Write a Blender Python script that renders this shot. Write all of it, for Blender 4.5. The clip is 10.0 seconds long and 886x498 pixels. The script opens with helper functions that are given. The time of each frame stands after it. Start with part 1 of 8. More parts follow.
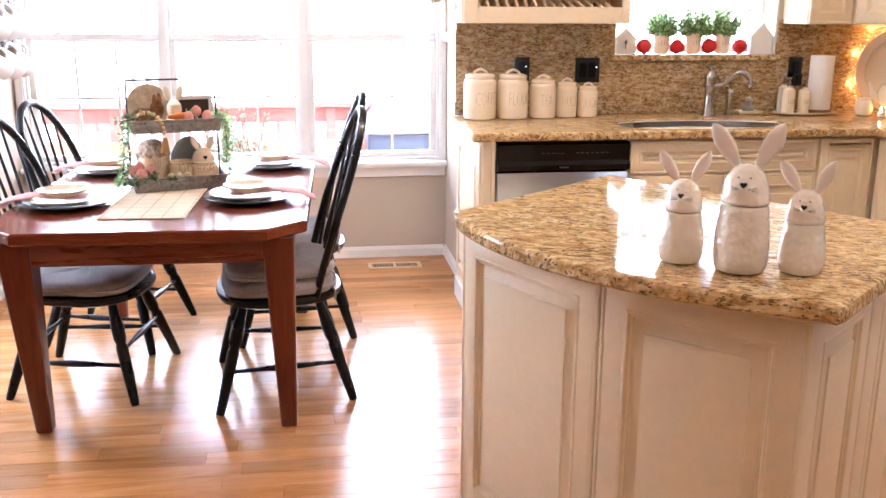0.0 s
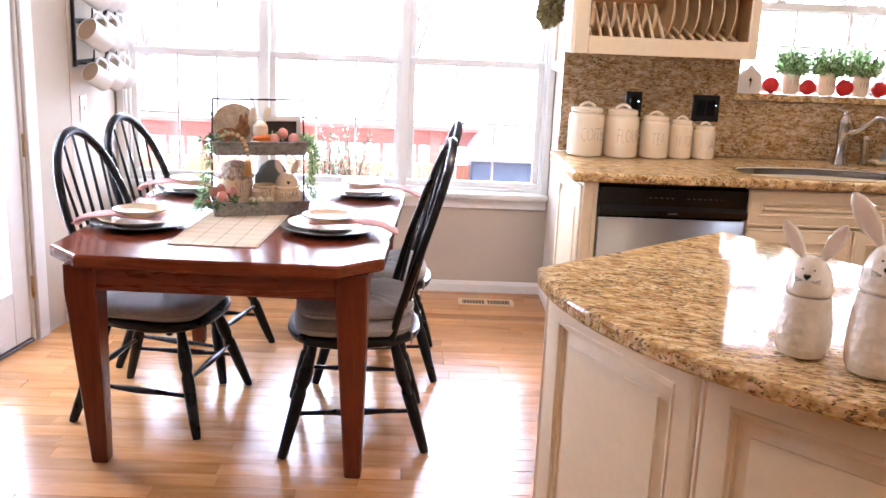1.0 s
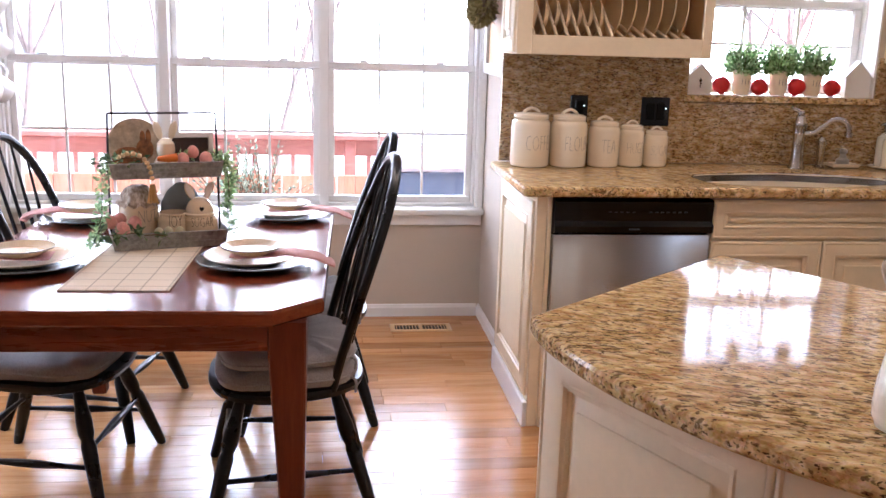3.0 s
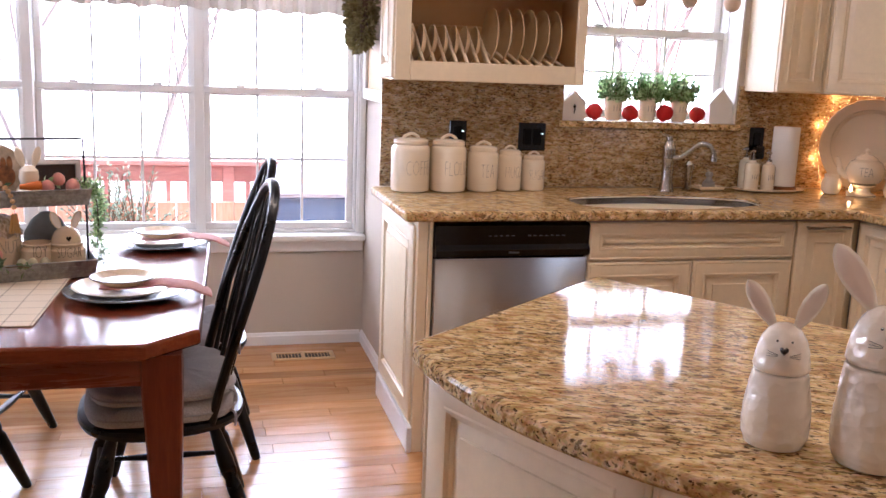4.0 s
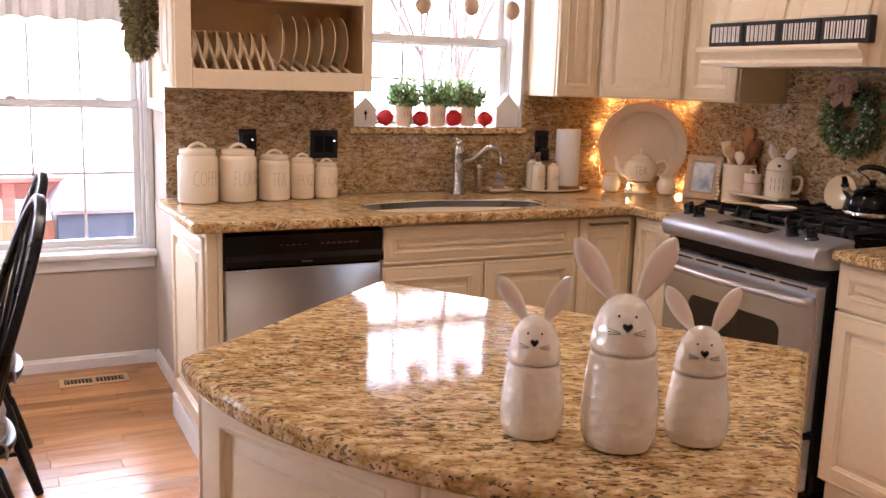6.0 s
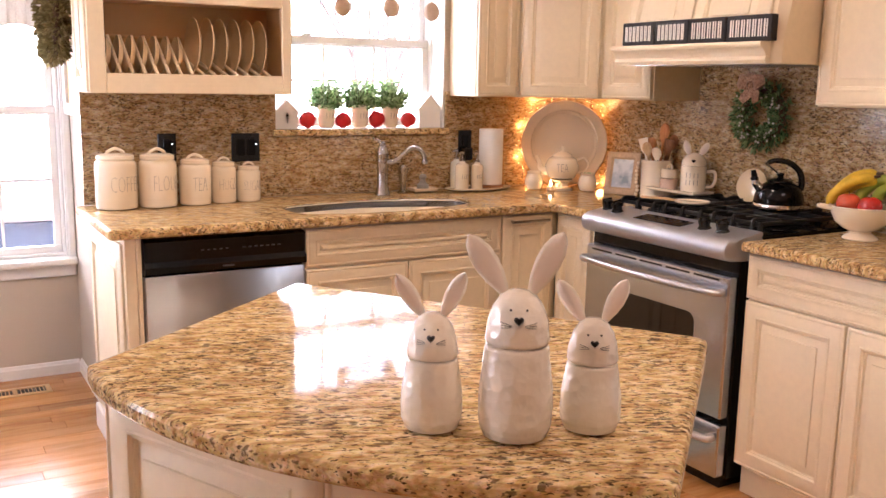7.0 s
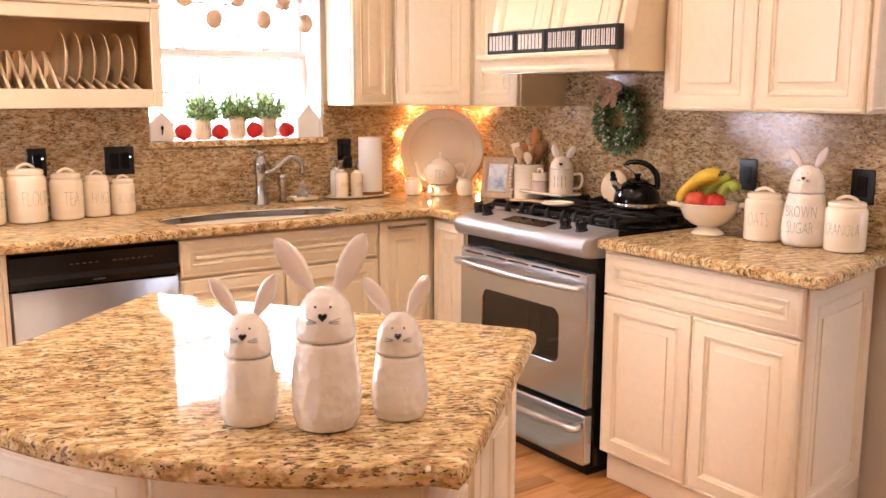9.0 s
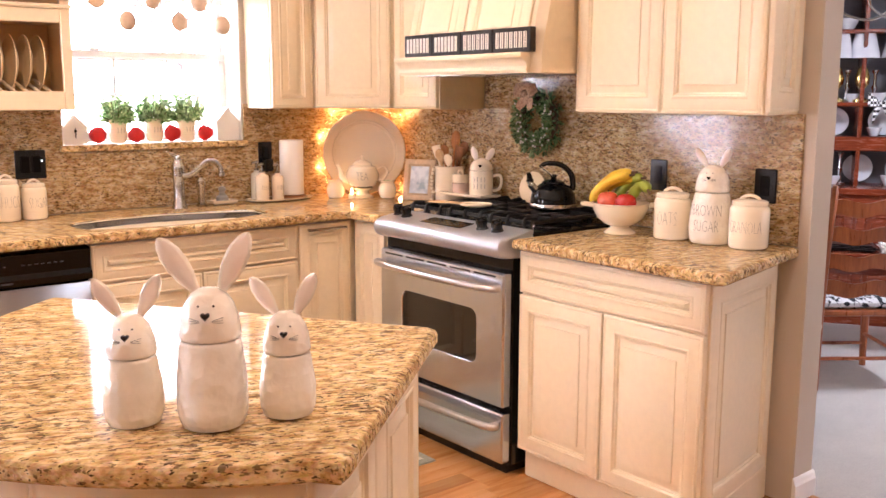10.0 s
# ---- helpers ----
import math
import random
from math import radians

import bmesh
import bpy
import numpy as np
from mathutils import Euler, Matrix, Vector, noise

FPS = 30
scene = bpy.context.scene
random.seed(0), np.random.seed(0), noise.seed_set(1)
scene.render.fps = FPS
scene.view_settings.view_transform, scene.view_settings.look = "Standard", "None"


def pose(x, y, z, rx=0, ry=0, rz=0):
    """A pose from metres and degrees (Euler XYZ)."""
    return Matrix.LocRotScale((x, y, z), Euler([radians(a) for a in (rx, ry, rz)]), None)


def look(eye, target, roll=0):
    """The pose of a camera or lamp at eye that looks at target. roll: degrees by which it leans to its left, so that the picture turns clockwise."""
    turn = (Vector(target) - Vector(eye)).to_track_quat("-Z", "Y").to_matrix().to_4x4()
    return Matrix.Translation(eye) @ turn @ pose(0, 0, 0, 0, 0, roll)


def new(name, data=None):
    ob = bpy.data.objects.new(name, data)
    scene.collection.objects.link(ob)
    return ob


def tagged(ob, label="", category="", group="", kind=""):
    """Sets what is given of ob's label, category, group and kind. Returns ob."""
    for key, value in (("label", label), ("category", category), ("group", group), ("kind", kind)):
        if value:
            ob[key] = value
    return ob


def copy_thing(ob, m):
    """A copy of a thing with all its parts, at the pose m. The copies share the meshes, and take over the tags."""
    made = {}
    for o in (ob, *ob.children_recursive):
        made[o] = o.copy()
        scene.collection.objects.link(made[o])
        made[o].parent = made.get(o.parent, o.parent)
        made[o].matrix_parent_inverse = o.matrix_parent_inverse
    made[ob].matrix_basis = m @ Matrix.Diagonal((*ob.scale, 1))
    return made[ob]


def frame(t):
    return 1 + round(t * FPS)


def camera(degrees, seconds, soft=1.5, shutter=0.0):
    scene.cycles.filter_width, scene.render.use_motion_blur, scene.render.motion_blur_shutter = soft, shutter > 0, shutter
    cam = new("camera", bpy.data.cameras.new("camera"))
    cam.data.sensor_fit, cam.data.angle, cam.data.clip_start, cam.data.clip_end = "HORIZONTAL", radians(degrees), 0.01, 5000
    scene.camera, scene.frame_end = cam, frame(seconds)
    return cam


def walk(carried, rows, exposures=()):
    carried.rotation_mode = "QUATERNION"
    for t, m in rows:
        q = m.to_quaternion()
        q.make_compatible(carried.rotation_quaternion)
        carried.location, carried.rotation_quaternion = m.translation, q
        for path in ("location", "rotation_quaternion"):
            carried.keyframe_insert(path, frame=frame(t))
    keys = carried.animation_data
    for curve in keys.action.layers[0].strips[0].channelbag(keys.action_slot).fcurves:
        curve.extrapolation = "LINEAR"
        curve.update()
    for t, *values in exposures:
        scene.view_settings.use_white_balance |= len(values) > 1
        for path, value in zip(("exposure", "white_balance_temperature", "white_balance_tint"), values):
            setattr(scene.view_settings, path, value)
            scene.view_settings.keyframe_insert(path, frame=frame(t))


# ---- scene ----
cam = camera(51.2, 10.0)
PATH = [
    (0, (0.413, 0.151, 1.428), (0.692, 2.066, 0.924), 0.3),
    (0.5, (0.435, 0.287, 1.426), (0.598, 2.22, 0.939), 0.7),
    (1, (0.507, 0.422, 1.441), (0.557, 2.367, 0.977), 2.4),
    (1.5, (0.509, 0.519, 1.426), (0.549, 2.46, 0.947), 2.9),
    (2, (0.473, 0.645, 1.433), (0.584, 2.585, 0.962), 1.9),
    (2.2, (0.444, 0.701, 1.433), (0.575, 2.643, 0.975), 1.6),
    (3.3, (0.394, 0.872, 1.414), (0.723, 2.795, 0.975), 1.9),
    (3.5, (0.396, 0.872, 1.416), (0.779, 2.788, 0.989), 2.0),
    (4, (0.405, 0.869, 1.418), (0.908, 2.766, 1.031), 2.2),
    (4.5, (0.426, 0.858, 1.418), (1.042, 2.725, 1.048), 2.3),
    (5, (0.448, 0.858, 1.417), (1.162, 2.691, 1.056), 2.0),
    (5.5, (0.466, 0.857, 1.415), (1.265, 2.655, 1.057), 1.9),
    (7, (0.529, 0.794, 1.42), (1.518, 2.496, 1.067), 1.0),
    (7.5, (0.546, 0.759, 1.422), (1.577, 2.438, 1.074), 0.6),
    (8, (0.569, 0.717, 1.426), (1.638, 2.372, 1.083), 0.4),
    (8.5, (0.592, 0.67, 1.428), (1.707, 2.296, 1.092), 0.4),
    (9, (0.616, 0.626, 1.427), (1.76, 2.232, 1.092), 0.1),
    (9.5, (0.641, 0.591, 1.426), (1.825, 2.168, 1.093), 0.3),
    (10, (0.673, 0.561, 1.42), (1.921, 2.089, 1.094), 0.1),
]
EXPOSURES = [(0.0, 1.98, 5560, 17), (1.5, 1.6, 5520, 18), (3.5, 1.17, 5520, 20), (5.5, 1.18, 5920, 24), (7.0, 1.74, 6090, 24), (7.5, 1.88, 6110, 24), (10.0, 2.27, 6130, 24)]
walk(cam, [(t, look(eye, target, roll)) for t, eye, target, roll in PATH], EXPOSURES)

# ---- world, sun and lamps ----
world = bpy.data.worlds.new("overcast_sky")
scene.world = world
world.use_nodes = True
wn = world.node_tree
sky = wn.nodes.new("ShaderNodeTexSky")
sky.sky_type = "NISHITA"
sky.sun_disc = False
sky.sun_elevation, sky.sun_rotation = radians(55), radians(115)
sky.air_density, sky.dust_density, sky.ozone_density = 1.0, 3.0, 1.0
wn.nodes["Background"].inputs["Strength"].default_value = 0.15
wn.links.new(sky.outputs["Color"], wn.nodes["Background"].inputs["Color"])

sun = new("sun", bpy.data.lights.new("sun", "SUN"))
sun.data.energy, sun.data.angle, sun.data.color = 5.0, radians(8), (1.0, 0.96, 0.9)
sun.matrix_basis = look((5.2, -2.4, 8.2), (0, 0, 0))


def lamp(name, place, target, watts, size, color):
    ob = new(name, bpy.data.lights.new(name, "AREA"))
    ob.data.shape, ob.data.size, ob.data.energy, ob.data.color = "DISK", size, watts, color
    ob.matrix_basis = look(place, target)
    return ob


DAY = 6.4                                            # brightness of the hazy white sky
FAIRY = 0.12
FILL_CAN = 3.5                                             # watts of an assumed, unseen ceiling can
WARM = (1.0, 0.785, 0.57)
# no fixtures are modelled; these overhead lamps are added to light the room
FILL_CANS = [(0.2, 1.2), (1.5, 1.0), (2.5, 1.6), (2.4, 3.3), (1.3, 3.3), (-0.1, 3.8), (0.2, -1.2), (2.4, -1.2)]
for cx, cy in FILL_CANS:
    lamp("can_light", (cx, cy, 2.43), (cx, cy, 0), FILL_CAN * ((0.54 if cx > 2 else 0.6 if cx < 0 else 1.0) if cy > 1.5 else 0.55), 0.16, WARM)
door_sky = lamp("door_sky", (-1.62, 3.93, 1.3), (-0.5, 3.8, 0.9), 11.0, 0.8, (0.92, 0.96, 1.0))   # lamp added outside the garden door to boost its daylight
door_sky.data.shape, door_sky.data.size_y = "RECTANGLE", 1.5
# cool lamp with no fixture, added to brighten the dining room
lamp("dining_light", (5.2, 2.2, 2.2), (5.2, 2.2, 0), 9.5, 0.5, (0.9, 0.95, 1.0))

# ---- materials ----
def srgb(r, g, b):
    return tuple(((c / 255 + 0.055) / 1.055) ** 2.4 if c > 10 else c / 255 / 12.92 for c in (r, g, b)) + (1.0,)


class Graph:
    """A short way to write node trees."""

    def __init__(self, name):
        self.mat = bpy.data.materials.new(name)
        self.mat.use_nodes = True
        self.tree = self.mat.node_tree
        self.bsdf = self.tree.nodes["Principled BSDF"]

    def node(self, kind, **values):
        n = self.tree.nodes.new("ShaderNode" + kind)
        for key, value in values.items():
            key = key.replace("_", " ")
            if hasattr(value, "is_output"):
                self.tree.links.new(value, n.inputs[key])
            else:
                n.inputs[key].default_value = value
        return n

    def link(self, a, b):
        self.tree.links.new(a, b)

    def coords(self, scale=(1, 1, 1), turn=(0, 0, 0), spread=True):
        co = self.tree.nodes.new("ShaderNodeTexCoord").outputs["Object"]
        if spread:
            info = self.tree.nodes.new("ShaderNodeObjectInfo")
            add = self.tree.nodes.new("ShaderNodeVectorMath")
            mul = self.tree.nodes.new("ShaderNodeMath")
            mul.operation = "MULTIPLY"
            mul.inputs[1].default_value = 17.0
            self.link(info.outputs["Random"], mul.inputs[0])
            self.link(co, add.inputs[0])
            self.link(mul.outputs[0], add.inputs[1])
            co = add.outputs[0]
        m = self.node("Mapping", Vector=co)
        m.inputs["Scale"].default_value = scale
        m.inputs["Rotation"].default_value = [radians(a) for a in turn]
        return m.outputs[0]

    def noise(self, vec, scale, detail=3.0, rough=0.5, distort=0.0):
        return self.node("TexNoise", Vector=vec, Scale=scale, Detail=detail, Roughness=rough, Distortion=distort).outputs["Fac"]

    def ramp(self, fac, *stops):
        r = self.tree.nodes.new("ShaderNodeValToRGB")
        els = r.color_ramp.elements
        while len(els) < len(stops):
            els.new(0.5)
        for e, (p, c) in zip(els, stops):
            e.position = p
            e.color = c if len(c) == 4 else (*c, 1)
        self.link(fac, r.inputs[0])
        return r.outputs[0]

    def grey(self, fac, *stops):
        return self.ramp(fac, *[(p, (v, v, v, 1)) for p, v in stops])

    def mix(self, fac, a, b, how="MIX"):
        n = self.tree.nodes.new("ShaderNodeMix")
        n.data_type, n.blend_type = "RGBA", how
        for socket, value in ((n.inputs[0], fac), (n.inputs[6], a), (n.inputs[7], b)):
            if hasattr(value, "is_output"):
                self.link(value, socket)
            else:
                socket.default_value = value
        return n.outputs[2]

    def bump(self, height, strength=0.2, distance=0.002):
        b = self.node("Bump", Strength=strength, Distance=distance, Height=height)
        self.link(b.outputs[0], self.bsdf.inputs["Normal"])

    def set(self, **values):
        for key, value in values.items():
            key = key.replace("_", " ")
            if hasattr(value, "is_output"):
                self.link(value, self.bsdf.inputs[key])
            else:
                self.bsdf.inputs[key].default_value = value
        return self.mat


def tone(c, k):
    return (min(1, c[0] * k), min(1, c[1] * k), min(1, c[2] * k), 1)


def plain(name, col, rough=0.5, metal=0.0, vary=0.08, scale=5.0, grain=0.0, gscale=90.0, bump=0.0, bscale=60.0, bdist=0.001, coat=0.0, **more):
    """A surface of one colour with broad and fine variation, uneven gloss and a slight relief."""
    g = Graph(name)
    co = g.coords()
    broad = g.noise(co, scale, 4.0, 0.6)
    c = g.mix(g.grey(broad, (0.3, 0), (0.7, 1)), tone(col, 1 - vary), tone(col, 1 + vary))
    if grain:
        fine = g.noise(co, gscale, 3.0, 0.6)
        c = g.mix(g.grey(fine, (0.35, 0), (0.65, 1)), g.mix(1.0, c, (1 - grain,) * 3 + (1,), "MULTIPLY"), c)
    g.set(Base_Color=c, Roughness=g.grey(broad, (0.3, max(0.02, rough * 0.85)), (0.7, min(1, rough * 1.15))), Metallic=metal, Coat_Weight=coat, **more)
    if bump:
        g.bump(g.noise(co, bscale, 4.0, 0.6), bump, bdist)
    return g.mat


def granite_stone(name, rough, stretch=(0.85, 1.45, 1.3), dark=1.0, shine=0.08, tint=(1, 1, 1), slant=-24):
    """Polished golden granite: cream and honey grains, rust and grey patches, dark mica flecks."""
    g = Graph(name)
    def slanted(k, turn):
        out = g.coords(tuple(1 / (a * k) for a in stretch), (0, 0, turn), spread=False)
        out.node.vector_type = "TEXTURE"
        return out
    co = slanted(1.0, slant)
    iso = g.coords((1, 1, 1), spread=False)
    cloud = g.noise(iso, 5.5, 4.0, 0.6, 0.5)
    grain = g.noise(co, 36.0, 4.0, 0.62, 0.5)
    c = g.ramp(grain, (0.3, srgb(152, 116, 74)), (0.44, srgb(200, 164, 110)), (0.54, srgb(223, 192, 140)), (0.68, srgb(238, 218, 176)))
    rust = g.noise(co, 24.0, 4.0, 0.65, 0.6)
    c = g.mix(g.grey(rust, (0.52, 0), (0.64, 0.62)), c, srgb(158, 114, 66))
    haze = g.noise(g.coords((1.1, 1.3, 1.2), (0, 0, 50), spread=False), 34.0, 3.0, 0.6, 0.4)
    c = g.mix(g.grey(haze, (0.57, 0), (0.67, 0.35)), c, srgb(132, 114, 94))
    crystal = g.node("TexVoronoi", Vector=co, Scale=150.0).outputs["Color"]
    c = g.mix(0.16, c, crystal, "SOFT_LIGHT")

    def flecks(vec, scale, weight, lo, hi, share, col):
        mask = g.tree.nodes.new("ShaderNodeMath")
        mask.operation = "MULTIPLY_ADD"
        g.link(cloud, mask.inputs[0])
        mask.inputs[1].default_value = weight
        g.link(g.noise(vec, scale, 2.0, 0.5, 0.1), mask.inputs[2])
        return g.mix(g.grey(mask.outputs[0], (lo, 0), (hi, share)), c, col)

    c = flecks(co, 74.0, 0.26, 0.71, 0.76, 0.75 * dark, srgb(82, 60, 44))
    c = flecks(slanted(1.15, slant - 10), 120.0, 0.26, 0.745, 0.785, 0.9 * dark, srgb(46, 35, 30))
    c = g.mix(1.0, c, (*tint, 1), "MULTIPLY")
    g.set(Base_Color=c, Roughness=g.grey(cloud, (0.3, rough * 0.8), (0.7, rough * 1.3)), Specular_IOR_Level=shine)
    return g.mat


def timber(name, dark, mid, light, along=(1, 12, 12), rough=0.35, coat=0.3, spread=True, ring=3.5, each=0.0, streak=0.2, shine=0.5, relief=0.12):
    """Wood with long grain; along is small on the axis of the grain."""
    g = Graph(name)
    co = g.coords(along, spread=spread)
    broad = g.noise(co, ring, 5.0, 0.6, 0.8)
    c = g.ramp(broad, (0.25, dark), (0.5, mid), (0.75, light))
    fine = g.noise(g.coords(tuple(a * 3.5 for a in along), spread=spread), 9.0, 3.0, 0.6)
    c = g.mix(g.grey(fine, (0.35, streak), (0.6, 0.0)), c, tone(dark, 0.7))
    if each:
        info = g.tree.nodes.new("ShaderNodeMath")
        info.operation = "ADD"
        g.link(g.tree.nodes.new("ShaderNodeObjectInfo").outputs["Random"], info.inputs[0])
        g.link(g.tree.nodes.new("ShaderNodeNewGeometry").outputs["Random Per Island"], info.inputs[1])
        wrap = g.tree.nodes.new("ShaderNodeMath")
        wrap.operation = "FRACT"
        g.link(info.outputs[0], wrap.inputs[0])
        info = wrap.outputs[0]
        c = g.mix(1.0, c, g.grey(info, (0, 1 - each), (1, 1 + each * 0.4)), "MULTIPLY")
    g.set(Base_Color=c, Roughness=g.grey(broad, (0.3, rough * 0.85), (0.7, rough * 1.2)), Coat_Weight=coat, Coat_Roughness=rough * 0.6, Specular_IOR_Level=shine)
    g.bump(fine, relief, 0.0006)
    return g.mat


def cloth(name, col, col2, thread=450.0, rough=0.9, vary=0.1):
    g = Graph(name)
    co = g.coords()
    broad = g.noise(co, 9.0, 4.0)
    weave = g.noise(g.coords((1, 3, 1)), thread * 0.4, 2.0)
    weft = g.noise(g.coords((3, 1, 1)), thread * 0.4, 2.0)
    both = g.mix(0.5, weave, weft)
    c = g.mix(g.grey(both, (0.4, 0), (0.6, 1)), col2, col)
    c = g.mix(1.0, c, g.grey(broad, (0.3, 1 - vary), (0.7, 1)), "MULTIPLY")
    g.set(Base_Color=c, Roughness=rough, Sheen_Weight=0.2)
    g.bump(both, 0.3, 0.001)
    return g.mat


def see_light_through(mat, col, share):
    """Lets part of the light pass a thin cloth."""
    tree = mat.node_tree
    thin = tree.nodes.new("ShaderNodeBsdfTranslucent")
    thin.inputs["Color"].default_value = col
    both = tree.nodes.new("ShaderNodeMixShader")
    both.inputs[0].default_value = share
    tree.links.new(tree.nodes["Principled BSDF"].outputs[0], both.inputs[1])
    tree.links.new(thin.outputs[0], both.inputs[2])
    tree.links.new(both.outputs[0], tree.nodes["Material Output"].inputs["Surface"])
    return mat


def steel_brushed(name, along=(1, 40, 40), rough=0.28, col=(0.62, 0.61, 0.6, 1)):
    g = Graph(name)
    co = g.coords(along)
    streak = g.noise(co, 14.0, 4.0, 0.7)
    smear = g.noise(g.coords(), 3.0, 3.0)
    g.set(Base_Color=g.mix(streak, tone(col, 0.9), tone(col, 1.08)), Metallic=1.0, Roughness=g.mix(0.5, g.grey(streak, (0.3, rough * 0.8), (0.7, rough * 1.2)), g.grey(smear, (0.3, rough * 0.8), (0.7, rough * 1.25))))
    g.bump(streak, 0.03, 0.0004)
    return g.mat


def leaf_mat(name, dark, light):
    g = Graph(name)
    info = g.tree.nodes.new("ShaderNodeNewGeometry").outputs["Random Per Island"]
    g.set(Base_Color=g.ramp(info, (0.0, dark), (1.0, light)), Roughness=0.5)
    thin = g.node("BsdfTranslucent", Color=g.ramp(info, (0.0, dark), (1.0, light)))
    both = g.node("MixShader", Fac=0.5)
    g.link(g.bsdf.outputs[0], both.inputs[1])
    g.link(thin.outputs[0], both.inputs[2])
    g.link(both.outputs[0], g.tree.nodes["Material Output"].inputs["Surface"])
    return g.mat


def glow(name, col, strength):
    g = Graph(name)
    g.set(Base_Color=col, Emission_Color=col, Emission_Strength=strength)
    return g.mat


M_CAB = plain("cream_cabinet_paint", srgb(242, 225, 192), 0.36, vary=0.03, scale=3.0, grain=0.04, gscale=40, bump=0.05, bscale=70, bdist=0.0006)
# tan, not cream: the shade inside the plate rack is in the colour
M_CABIN = plain("cream_cabinet_inside_shaded", srgb(212, 174, 122), 0.45, vary=0.05)
M_TRIM = plain("white_trim_paint", srgb(240, 238, 234), 0.35, vary=0.03, bump=0.04, bscale=50)
M_WALL = plain("greige_wall_paint", srgb(202, 190, 173), 0.75, vary=0.03, scale=2.0, grain=0.03, gscale=200, bump=0.12, bscale=240, bdist=0.0008)
M_CEIL = plain("white_ceiling_paint", srgb(238, 236, 230), 0.9, vary=0.02, bump=0.2, bscale=120)
M_GRAN = granite_stone("granite", 0.06, (0.66, 1.6, 1.3), shine=0.065, tint=(0.98, 0.985, 0.97))
M_GRANC = granite_stone("granite_worktop", 0.06, (0.9, 1.3, 1.3), shine=0.28, tint=(0.93, 0.94, 0.98))
# same stone; the upright splash's weaker light is put into the tint
M_SPLASH = granite_stone("granite_splash_dimmed", 0.12, (0.8, 0.8, 2.0), shine=0.34, tint=(0.73, 0.75, 0.82), slant=0)
M_WOOD = timber("cherry_table_wood", srgb(96, 40, 20), srgb(116, 52, 27), srgb(132, 63, 33), (14, 1.2, 14), 0.28, 0.2)
M_WOODX = timber("cherry_table_wood_across", srgb(96, 40, 20), srgb(116, 52, 27), srgb(132, 63, 33), (1.2, 14, 14), 0.28, 0.2)
M_WOODT = timber("cherry_tabletop_wood", srgb(96, 40, 20), srgb(124, 56, 30), srgb(136, 66, 36), (1.4, 16, 16), 0.2, 0.3, streak=0.35)
# legs darker than the top: the table front's shade is in the colour
M_WOODZ = timber("cherry_table_wood_upright_shaded", srgb(88, 37, 19), srgb(106, 47, 24), srgb(120, 57, 30), (14, 14, 1.2), 0.34, 0.1, shine=0.35)
M_FLOOR = timber("maple_floor_plank", srgb(180, 114, 58), srgb(208, 150, 90), srgb(221, 169, 112), (1.0, 8, 8), 0.22, 0.0, True, 2.0, 0.3, streak=0.09, shine=0.75, relief=0.04)
M_BLACKP = plain("black_chair_paint", srgb(9, 9, 10), 0.3, vary=0.3, scale=8, bump=0.05, bscale=60, coat=0.0, Specular_IOR_Level=0.35)
M_CUSH = cloth("grey_linen_cushion", srgb(172, 168, 168), srgb(148, 144, 144))
M_CERAM = plain("ivory_ceramic", srgb(246, 232, 206), 0.12, vary=0.03, scale=10, bump=0.06, bscale=22, bdist=0.002, coat=0.5)
g = Graph("white_glazed_ceramic")
co = g.coords()
dents = g.node("TexVoronoi", Vector=co, Scale=62.0).outputs["Distance"]
M_BUNNY = g.set(Base_Color=g.mix(g.grey(g.noise(co, 22.0, 4.0), (0.35, 0), (0.65, 1)), srgb(237, 226, 209), srgb(246, 238, 224)), Roughness=0.12, Coat_Weight=0.4, Coat_Roughness=0.04)
g.bump(g.mix(0.3, dents, g.noise(co, 45.0, 2.0)), 0.5, 0.006)
M_PINK = plain("pink_glazed_ear", srgb(242, 228, 216), 0.16, vary=0.05, coat=0.3)
M_STEEL = steel_brushed("brushed_steel", (40, 1, 40), 0.24, (0.5, 0.5, 0.52, 1))
M_STEELO = steel_brushed("brushed_oven_steel", (40, 1, 40), 0.25, (0.66, 0.72, 0.82, 1))
M_HANDLE = steel_brushed("satin_handle_steel", (1, 40, 40), 0.36, (0.6, 0.56, 0.53, 1))
M_STEELX = steel_brushed("brushed_steel_across", (40, 1, 40), 0.5, (0.52, 0.53, 0.56, 1))
M_NICKEL = plain("satin_nickel", (0.44, 0.425, 0.4, 1), 0.22, 1.0, vary=0.04)
M_CHROME = plain("chrome", (0.8, 0.8, 0.8, 1), 0.06, 1.0, vary=0.02)
M_BLACK = plain("black_plastic", srgb(16, 16, 17), 0.25, vary=0.2)
M_IRON = plain("cast_iron", srgb(15, 15, 16), 0.42, vary=0.3, bump=0.3, bscale=200)
M_ENAMEL = plain("black_enamel", srgb(8, 8, 9), 0.12, vary=0.2, coat=0.0, Specular_IOR_Level=0.3)
M_DARKGL = plain("dark_oven_glass", srgb(20, 18, 16), 0.05, vary=0.2, coat=0.5)
M_INK = plain("charcoal_lettering", srgb(152, 140, 127), 0.5, vary=0.1)
M_DARK = plain("dark_glaze", srgb(22, 18, 18), 0.15, vary=0.1)
M_WHITE = plain("white_paper", srgb(240, 238, 234), 0.8, vary=0.03, bump=0.2, bscale=180)
M_RED = plain("red_felt_heart", srgb(205, 30, 28), 0.45, vary=0.15, scale=30, bump=0.1, bscale=90)
M_LEAF = leaf_mat("boxwood_leaf", srgb(104, 150, 88), srgb(210, 232, 178))
